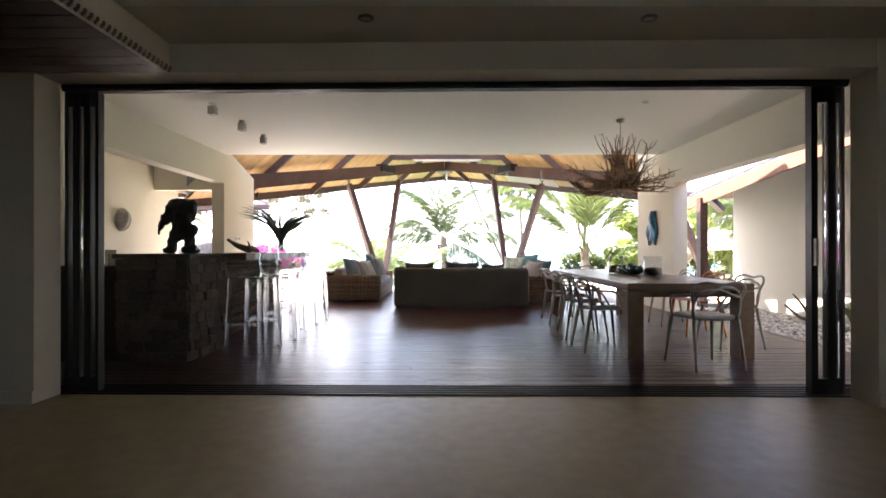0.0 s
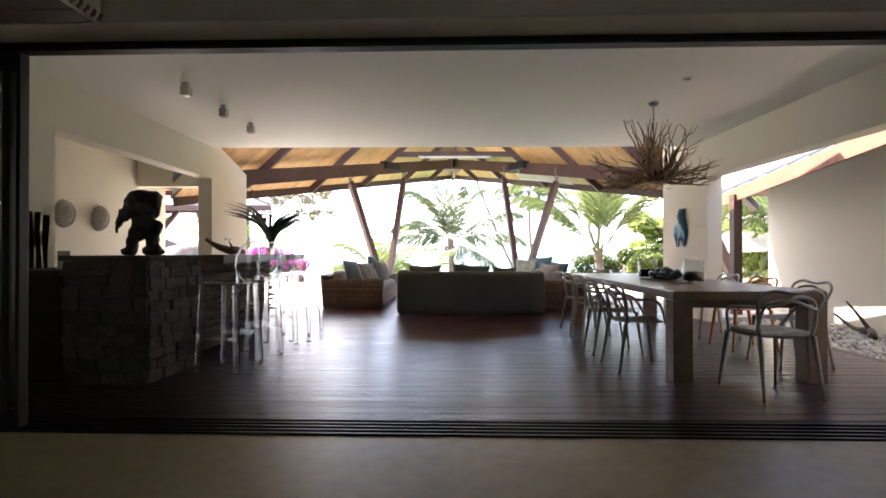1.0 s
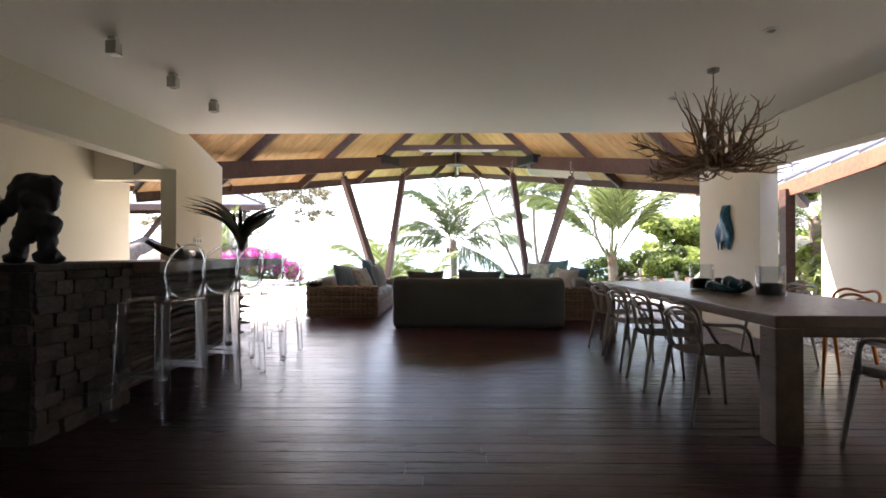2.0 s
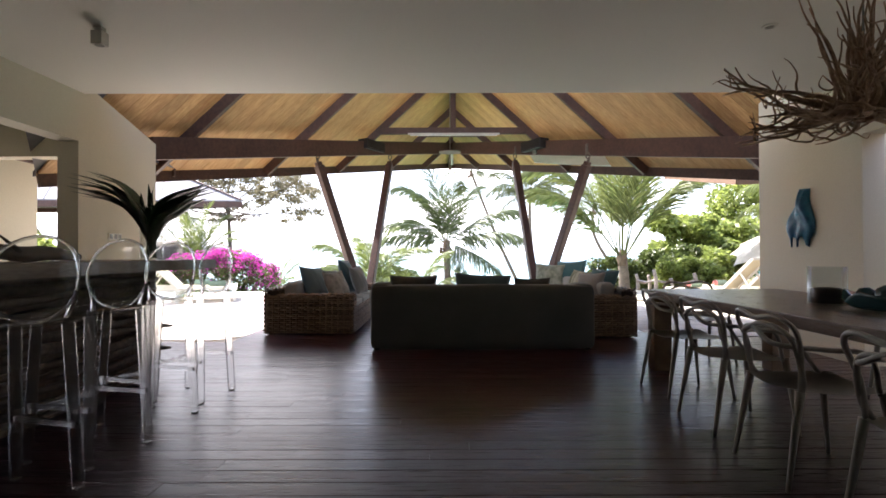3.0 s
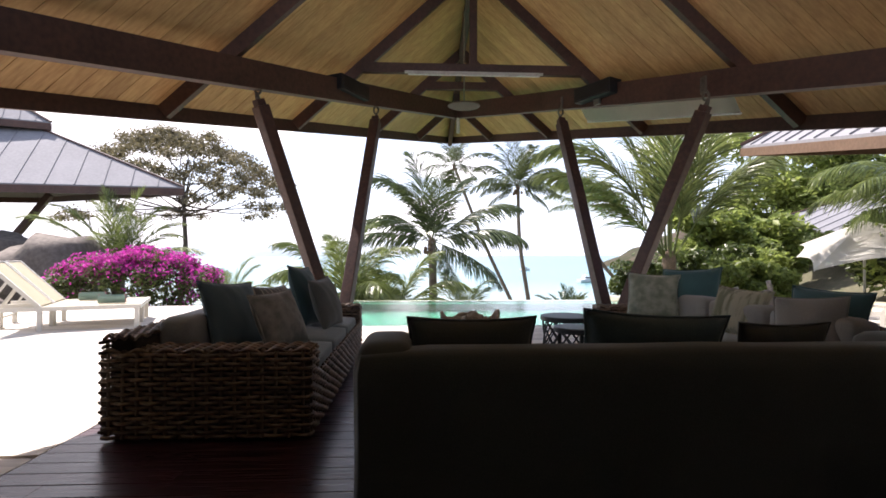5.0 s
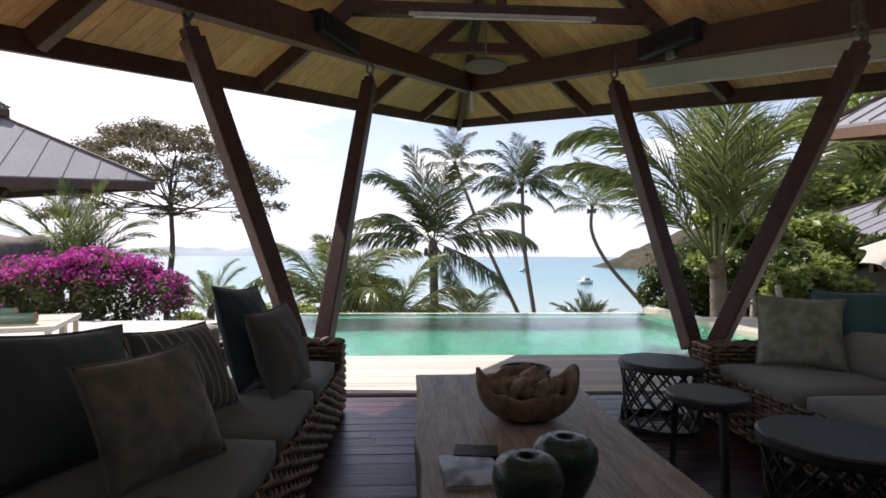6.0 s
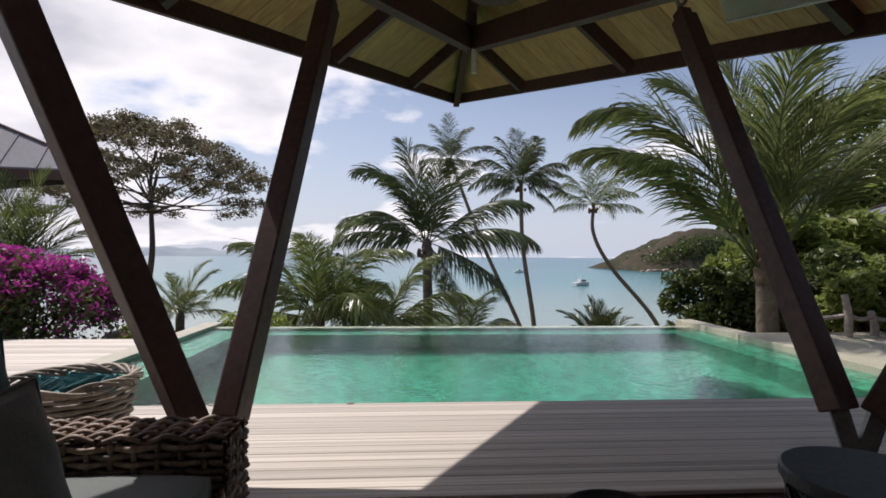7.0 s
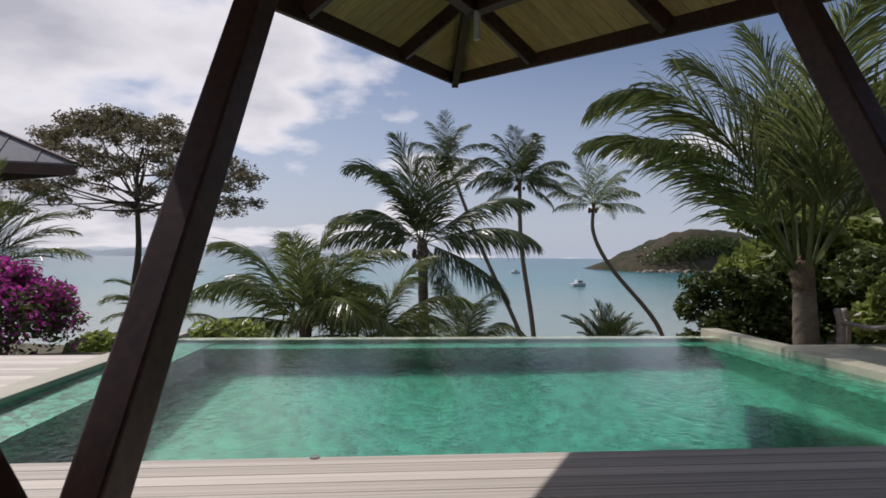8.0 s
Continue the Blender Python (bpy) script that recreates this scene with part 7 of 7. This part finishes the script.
# ---- boulders ----
GRANITE = material("grey_granite", (0.16, 0.135, 0.112), 0.9, second=(0.085, 0.07, 0.06), scale=0.8, fine=9, contrast=0.6, bump=0.5)
for k, (x, y, z, r) in enumerate(((-10.9, 22.8, 0.45, 1.55), (-13.4, 23.6, 0.6, 1.5), (-9.9, 21.7, -0.1, 0.8), (-15.6, 21.5, 0.7, 1.8), (-11.0, 20.2, -0.2, 0.6), (-7.2, 24.5, -1.2, 0.9), (-5.5, 24.8, -1.5, 0.7))):
    b = part("boulder", blob(bmesh.new(), (0, 0, 0), (r, r * 0.9, r * 0.75), k * 5.0, 0.35), GRANITE, smooth=True)
    b.location = (x, y, z)
    tagged(b, "rounded grey granite boulder in the garden", "boulder", "garden boulders")

# ---- sun loungers ----
LOUNGEWHITE = material("white_painted_timber", (0.64, 0.62, 0.56), 0.5, second=(0.54, 0.52, 0.46), scale=3, fine=40, contrast=0.4, bump=0.05)
SLING = material("cream_sling_cloth", (0.50, 0.44, 0.30), 0.85, second=(0.42, 0.36, 0.24), scale=4, fine=160, contrast=0.4, bump=0.1)


def lounger():
    """Feet end at the origin, head towards minus y."""
    s = thing("sun_lounger", (0, 0, 0), "white sun lounger with a cream sling and raised back", "sun lounger", "sun loungers")
    for sx in (-0.32, 0.32):
        part("side_rail", box(sx - 0.02, sx + 0.02, -1.95, 0, 0.29, 0.35), LOUNGEWHITE, s)
        for y in (-0.06, -1.25, -1.9):
            part("leg", box(sx - 0.025, sx + 0.025, y - 0.03, y + 0.03, 0, 0.29), LOUNGEWHITE, s)
        part("back_rail", bar((sx, -1.25, 0.34), (sx, -1.85, 0.98), 0.04, 0.05), LOUNGEWHITE, s)
        part("back_prop", bar((sx, -1.88, 0.30), (sx, -1.62, 0.72), 0.025, 0.03), LOUNGEWHITE, s)
    part("cross_rail", box(-0.30, 0.30, -0.05, 0, 0.29, 0.35), LOUNGEWHITE, s)
    part("cross_rail", bar((-0.32, -1.85, 0.98), (0.32, -1.85, 0.98), 0.04, 0.04), LOUNGEWHITE, s)
    part("cross_rail", bar((-0.32, -1.9, 0.15), (0.32, -1.9, 0.15), 0.03, 0.03), LOUNGEWHITE, s)
    part("seat_sling", box(-0.30, 0.30, -1.25, -0.06, 0.335, 0.342), SLING, s, "cream cloth sling")
    part("back_sling", bar((0, -1.25, 0.365), (0, -1.84, 0.985), 0.60, 0.008), SLING, s, "cream cloth sling")
    return s


lg = lounger()
heading = lambda dx, dy: math.degrees(math.atan2(-dx, dy))
spots = (((-4.95, 16.0), 0.93, 0.37), ((-5.22, 16.68), 0.93, 0.37), ((5.08, 15.38), -0.57, 0.82), ((6.00, 16.06), -0.57, 0.82))
for k, ((x, y), dx, dy) in enumerate(spots):
    m = pose(x, y, 0, 0, 0, heading(dx, dy))
    if k == 0:
        lg.matrix_basis = m
    else:
        copy_thing(lg, m)
    q = m @ Vector((0.0, (-0.42, -0.80, -0.52, -0.52)[k], 0.343))
    rolled_towel(tuple(q), 0.36, 0.075, 16 + 5 * k, TOWELPALE, "rolled pale aqua towel lying on a sun lounger", TOWELEND)

# ---- neighbouring pavilions ----


BROWNBOARD = material("brown_fascia_board", (0.13, 0.075, 0.042), 0.7, second=(0.09, 0.05, 0.028), scale=2, fine=20, bump=0.1)
EAVERED = material("rust_brown_eave_board", (0.26, 0.105, 0.055), 0.6, second=(0.16, 0.07, 0.04), scale=2, fine=20, bump=0.1)


def hip_roof(name, label, outline, apex, posts, seams=0.42, under=None, fascia=None, deep=0.24):
    """Metal roof over a plan outline with levels of its own, up to one apex; standing seams, fascia and slanting posts."""
    h = under or thing(name, (0, 0, 0), label, "pavilion", "neighbouring pavilions")
    A = Vector(apex)
    pts = [Vector(p) for p in outline]
    for a, b in zip(pts, pts[1:] + pts[:1]):
        bm = bmesh.new()
        up = Vector((0, 0, 0.07))
        lo = [bm.verts.new(q) for q in (a, b, A)]
        hi = [bm.verts.new(q + up) for q in (a, b, A)]
        for f in (lo, hi[::-1], *[(lo[i], hi[i], hi[(i + 1) % 3], lo[(i + 1) % 3]) for i in range(3)]):
            bm.faces.new(f)
        bmesh.ops.recalc_face_normals(bm, faces=bm.faces)
        part("roof_plane", bm, ROOFMETAL, h)
        part("fascia", bar(a - Vector((0, 0, deep * 0.4)), b - Vector((0, 0, deep * 0.4)), 0.05, deep), fascia or BEAMWOOD, h, "dark fascia board")
        edge = (b - a)
        foot = a + edge * max(0, min(1, (A - a).dot(edge) / edge.length_squared))
        n = int(edge.length / seams)
        for k in range(1, n):
            u = k / n
            p = a + edge * u
            uf = (foot - a).length / edge.length
            lim = u / uf if u < uf else (1 - u) / (1 - uf)
            q = p + (A - foot) * lim
            if (q - p).length > 0.15:
                part("seam", bar(p + Vector((0, 0, 0.08)), q + Vector((0, 0, 0.08)), 0.022, 0.035), ROOFMETAL, h)
        tagged(part("hip_cap", bar(a + Vector((0, 0, 0.09)), A + Vector((0, 0, 0.09)), 0.14, 0.05), BEAMWOOD, h), "dark hip capping")
    for p, q in posts:
        part("post", bar(p, q, 0.2, 0.2), BEAMWOOD, h, "slanting dark timber post")
    return h


big = hip_roof("pavilion", "open pavilion with a two-tiered grey metal roof and slanting posts", ((-8.6, 25.6, 3.32), (-17.5, 31.5, 3.6), (-24, 29, 3.4), (-18, 22.0, 3.05)), (-16.6, 27.8, 6.5), seams=0.72,
               posts=(((-16.4, 26.5, -0.3), (-13.6, 26.5, 3.2)), ((-16.4, 26.5, -0.3), (-18.8, 26.5, 3.2))))
hip_roof("pavilion", "", ((-14.0, 27.1, 5.85), (-16.5, 30.5, 5.85), (-20.5, 28.5, 5.85), (-18, 24.8, 5.75)), (-17.2, 27.8, 7.6), (), under=big)
hip_roof("pavilion", "garden pavilion with a grey metal roof beside the deck", ((6.1, 18.0, 3.3), (5.15, 12.9, 2.45), (10.5, 10.4, 2.4), (12.9, 16.4, 3.2)), (9.4, 14.2, 5.3),
         (((7.2, 13.3, -0.2), (5.95, 13.3, 2.45)), ((7.2, 13.3, -0.2), (8.6, 12.0, 2.6))), fascia=BROWNBOARD, deep=0.16)
hip_roof("pavilion", "low villa with a grey metal roof among the trees", ((14.15, 28.7, 2.44), (15.7, 23.6, 1.24), (27, 22.5, 1.6), (29, 29, 2.6), (22, 37, 2.6)), (22.3, 28.6, 4.75), (((17, 28.5, -0.4), (17, 28.5, 2.7)),))

# the wing on the other side of the garden court
wing = thing("house_wing", (0, 0, 0), "cream house wing with a low metal roof and rust-brown eave board", "house")
bm = side_wall([(4.2, -0.3), (10.35, -0.3), (10.35, 2.44), (4.2, 3.12)], 5.9, 6.15)
part("wall", bm, PLASTER, wing, "cream plastered wall")
eA, eB, eC, eD = Vector((4.95, 10.7, 2.01)), Vector((4.95, 4.2, 2.735)), Vector((9.5, 4.2, 4.9)), Vector((9.5, 10.7, 4.18))
bm = bmesh.new()
lo = [bm.verts.new(q) for q in (eA, eB, eC, eD)]
hi = [bm.verts.new(q + Vector((0, 0, 0.06))) for q in (eA, eB, eC, eD)]
for f in (lo, hi[::-1], *[(lo[i], hi[i], hi[(i + 1) % 4], lo[(i + 1) % 4]) for i in range(4)]):
    bm.faces.new(f)
bmesh.ops.recalc_face_normals(bm, faces=bm.faces)
part("roof", bm, ROOFMETAL, wing, "grey metal roof")
for k in range(1, 14):
    p = eA.lerp(eB, k / 14)
    q = eD.lerp(eC, k / 14)
    part("seam", bar(p + Vector((0, 0, 0.08)), q + Vector((0, 0, 0.08)), 0.03, 0.05), ROOFMETAL, wing)
part("eave_board", bar(eA - Vector((0, 0, 0.06)), eB - Vector((0, 0, 0.06)), 0.05, 0.22), EAVERED, wing, "rust-brown eave board")
part("eave_board", bar(eA - Vector((0, 0, 0.06)), eD - Vector((0, 0, 0.06)), 0.05, 0.22), EAVERED, wing, "rust-brown eave board")
part("post", box(4.88, 5.02, 9.65, 9.8, -0.3, 2.06), BEAMWOOD, wing, "squared timber post")
part("post", bar((5.75, 10.5, 1.9), (5.3, 10.2, 2.15), 0.12, 0.12), BEAMWOOD, wing, "timber bracket")

# pebble court with driftwood and a bromeliad
PEBBLE = material("pale_pebbles", (0.46, 0.43, 0.37), 0.8, second=(0.24, 0.22, 0.19), scale=4, fine=25, contrast=0.7, bump=0.3, per_island=0.4)
r_ = random.Random(9)
verts, faces = [], []
ico = bmesh.new()
bmesh.ops.create_icosphere(ico, subdivisions=1, radius=1)
iv, jf = [v.co.copy() for v in ico.verts], [[v.index for v in f.verts] for f in ico.faces]
ico.free()
for k in range(3600):
    x, y = r_.uniform(4.32, 5.88), r_.uniform(4.0, 9.25)
    s = r_.uniform(0.022, 0.05)
    base = len(verts)
    q = Euler((r_.uniform(0, 6), r_.uniform(0, 6), r_.uniform(0, 6))).to_matrix()
    for v in iv:
        w = q @ Vector((v.x * s, v.y * s * 0.8, v.z * s * 0.6))
        verts.append((x + w.x, y + w.y, -0.045 + w.z + r_.uniform(0, 0.003)))
    faces += [[base + i for i in f] for f in jf]
tagged(mesh_from("pebbles", verts, faces, PEBBLE, smooth=True), "bed of pale grey pebbles in the court", "pebbles", kind="stuff")
tagged(part("trim_court", box(4.2, 4.30, 3.82, 9.3, -0.25, 0.0), BEAMWOOD), "dark timber edge of the hall floor", **structure)
tagged(part("court_bed", box(4.30, 5.9, 3.82, 9.3, -0.27, -0.07), GROUND), "sandy bed under the court pebbles", **structure)
logs = thing("driftwood_sculpture", (5.55, 7.65, -0.04), "grey driftwood branch lying on the pebbles", "driftwood")
part("trunk", tube(curve_points([(-0.25, -0.35, 0.04), (0, 0, 0.08), (0.1, 0.4, 0.05), (0.05, 0.7, 0.22)], 5), [0.05 - 0.0022 * j for j in range(16)], 8), DRIFT, logs, smooth=True)
part("branch", tube(curve_points([(0, 0, 0.08), (-0.1, 0.1, 0.3), (-0.22, 0.12, 0.45)], 4), [0.03 - 0.0025 * j for j in range(9)], 7), DRIFT, logs, smooth=True)
brom = thing("potted_spiky_plant", (5.62, 6.95, -0.05), "spiky green plant growing in the pebbles", "plant")
bm = bmesh.new()
for k in range(22):
    a = k * 2.4
    blade(bm, curve_points([(0, 0, 0), (0.15 * math.cos(a), 0.15 * math.sin(a), 0.3), (0.42 * math.cos(a), 0.42 * math.sin(a), r_.uniform(0.3, 0.5))], 5), 0.022)
part("foliage", bm, PALMYOUNG, brom)

# ---- shade umbrella, rail, rocks ----
umb = thing("garden_umbrella", (10.73, 20.15, -0.05), "white cloth garden umbrella tilted over the loungers", "umbrella")
part("pole", tube([(0, 0, 0), (0, 0, 2.02)], 0.03, 8), LOUNGEWHITE, umb)
peak = Vector((0, 0, 2.02))
corners = [Vector(q) for q in ((-2.03, -0.85, 0.78), (0.1, -1.75, 1.15), (1.9, -0.6, 1.62), (1.5, 1.5, 1.75), (-0.3, 1.8, 1.45), (-1.30, 0.65, 1.10))]
for a, b in zip(corners, corners[1:] + corners[:1]):
    rows = []
    for i in range(7):
        u = i / 6
        rim = a.lerp(b, u)
        rim = rim + (peak - rim) * 0.10 * math.sin(math.pi * u)
        rows.append([peak.lerp(rim, v / 4) - Vector((0, 0, 0.025 * math.sin(math.pi * v / 4) * math.sin(math.pi * u))) for v in range(5)])
    bm = sheet(rows)
    bmesh.ops.solidify(bm, geom=bm.faces[:], thickness=0.004)
    part("canopy_panel", bm, CANVAS, umb, "white cloth panel")
    part("rib", tube([peak - Vector((0, 0, 0.02)), a - Vector((0, 0, 0.02))], 0.010, 5), LOUNGEWHITE, umb)
rail = thing("driftwood_railing", (6.25, 19.1, -0.1), "pale driftwood railing beside the pool path", "railing")
for k, (x, y, h) in enumerate(((0.0, 0.0, 0.72), (0.55, 0.12, 0.45), (-0.25, 0.75, 0.55), (1.1, -0.2, 0.62), (0.35, 1.3, 0.5))):
    part("post", tube(curve_points([(x, y, -0.2), (x + 0.02, y, h * 0.5), (x - 0.03, y + 0.02, h)], 4), [0.065 - 0.002 * j for j in range(9)], 9), PALEWOOD, rail, smooth=True)
for a, b in (((0, 0, 0.42), (0.55, 0.12, 0.36)), ((-0.25, 0.75, 0.36), (0, 0, 0.40)), ((0.55, 0.12, 0.34), (1.1, -0.2, 0.40)), ((0.35, 1.3, 0.3), (-0.25, 0.75, 0.33))):
    part("rail", tube(curve_points([a, ((a[0] + b[0]) / 2, (a[1] + b[1]) / 2, (a[2] + b[2]) / 2 - 0.06), b], 4), 0.035, 7), PALEWOOD, rail, smooth=True)
tagged(part("path", box(4.62, 9.5, 16.95, 19.6, -0.35, -0.04), POOLRIM, bevel=0.02), "pale stone path beside the pool", **structure)

# ---- sea: boats, headland, far islands ----
BOATWHITE = material("white_gelcoat", (0.80, 0.80, 0.80), 0.3, scale=1, fine=10, contrast=0.3, bump=0.01)


def boat(place, scale, turn):
    b = thing("motor_boat", place, "white motor boat anchored on the bay", "boat", "boats on the bay", turn=turn)
    rows = []
    for i in range(9):
        u = i / 8
        half = 1.15 * (1 - max(0, (u - 0.45) / 0.55) ** 2.2) * scale
        x = (-3.2 + 6.4 * u) * scale
        rows.append([(x, -half, (0.95 + 0.35 * u) * scale), (x * 0.97, -half * 0.75, 0.2 * scale), (x * 0.95, 0, -0.3 * scale), (x * 0.97, half * 0.75, 0.2 * scale), (x, half, (0.95 + 0.35 * u) * scale), (x * 0.99, 0, (0.9 + 0.35 * u) * scale)])
    bm = sheet([row + [row[0]] for row in rows])
    bmesh.ops.remove_doubles(bm, verts=bm.verts, dist=0.01)
    bmesh.ops.holes_fill(bm, edges=bm.edges)
    part("hull", bm, BOATWHITE, b)
    cabin = part("cabin", box(-1.2 * scale, 1.1 * scale, -0.8 * scale, 0.8 * scale, 0.9 * scale, 2.0 * scale), BOATWHITE, b, bevel=0.2 * scale)
    part("window", box(-0.9 * scale, 1.12 * scale, -0.82 * scale, 0.82 * scale, 1.4 * scale, 1.75 * scale), DARKFRAME, cabin)
    part("flybridge", box(-1.0 * scale, 0.3 * scale, -0.7 * scale, 0.7 * scale, 2.35 * scale, 2.45 * scale), BOATWHITE, b)
    part("mast", tube([(-0.2 * scale, 0, 2.0 * scale), (-0.2 * scale, 0, 3.4 * scale)], 0.05 * scale, 6), BOATWHITE, b)


boat((55.2, 174, SEA_Z), 1.0, 25)
boat((62.0, 300, SEA_Z), 0.9, 10)

HEADROCK = material("pale_shore_granite", (0.30, 0.25, 0.20), 0.9, second=(0.16, 0.13, 0.11), scale=0.5, fine=4, contrast=0.7, bump=0.3)
HILL = material("scrubby_headland", (0.035, 0.040, 0.022), 0.95, spec=0.1, second=(0.075, 0.060, 0.046), scale=0.03, fine=0.2, contrast=0.8, bump=0.6)
# far hills: the haze of distance is mixed into their base colour
FARHILL = material("haze_tinted_far_hills", (0.27, 0.32, 0.35), 1.0, second=(0.24, 0.29, 0.33), scale=0.002, fine=0.02, contrast=0.5, bump=0.0)


def hill(name, label, x0, x1, y, depth, height, mat, n=60, rough=0.25, seed=0.0, profile=None):
    rows = []
    for j in range(13):
        v = j / 12
        row = []
        for i in range(n + 1):
            u = i / n
            env = profile(u) if profile else math.sin(math.pi * u) ** 0.7
            z = height * env * math.sin(math.pi * min(1, v * 1.15 + 0.0)) ** 0.8 if v < 0.87 else 0
            x, yy = x0 + (x1 - x0) * u, y + depth * v
            z *= 1 + rough * noise.fractal((x * 6 / (x1 - x0) + seed, yy * 3 / depth, seed), 1.0, 2.0, 5)
            row.append((x, yy, SEA_Z - 0.5 + max(0, z)))
        rows.append(row)
    tagged(part(name, sheet(rows), mat, smooth=True), label, kind="structure")


hill("headland_ground", "scrubby rocky headland across the bay", 150, 500, 330, 130, 24, HILL, n=220, seed=3.0, rough=0.6, profile=lambda u: min(1.0, 0.10 + (u / 0.15) ** 0.75) if u > 0.004 else 0)
# scrub and boulders on the headland
r_ = random.Random(91)


def headland_place(q):
    x = q.triangular(156, 330, 190)
    u = (x - 150) / 350
    high = 24 * min(1.0, 0.10 + (u / 0.15) ** 0.75)
    return Vector((x, 352 + q.uniform(-12, 30), SEA_Z + high * q.uniform(0.35, 0.98) + q.gauss(0, 0.8)))


v, f = leaf_cloud(r_, 9000, headland_place, 1.5)
tagged(mesh_from("headland_scrub", v, f, SHRUBDARK), "dense green scrub covering the headland", "scrub", kind="stuff")
for k in range(16):
    x = 151 + k * 3.6 + r_.uniform(-1.5, 1.5)
    rr = r_.uniform(0.9, 2.4)
    b = part("boulder", blob(bmesh.new(), (0, 0, 0), (rr * 1.5, rr, rr * 0.8), k * 2.0, 0.4), HEADROCK, smooth=True)
    b.location = (x, 331 + r_.uniform(-3, 3), SEA_Z + 0.1)
    tagged(b, "pale granite boulder on the shore of the headland", "boulder", "shore boulders")
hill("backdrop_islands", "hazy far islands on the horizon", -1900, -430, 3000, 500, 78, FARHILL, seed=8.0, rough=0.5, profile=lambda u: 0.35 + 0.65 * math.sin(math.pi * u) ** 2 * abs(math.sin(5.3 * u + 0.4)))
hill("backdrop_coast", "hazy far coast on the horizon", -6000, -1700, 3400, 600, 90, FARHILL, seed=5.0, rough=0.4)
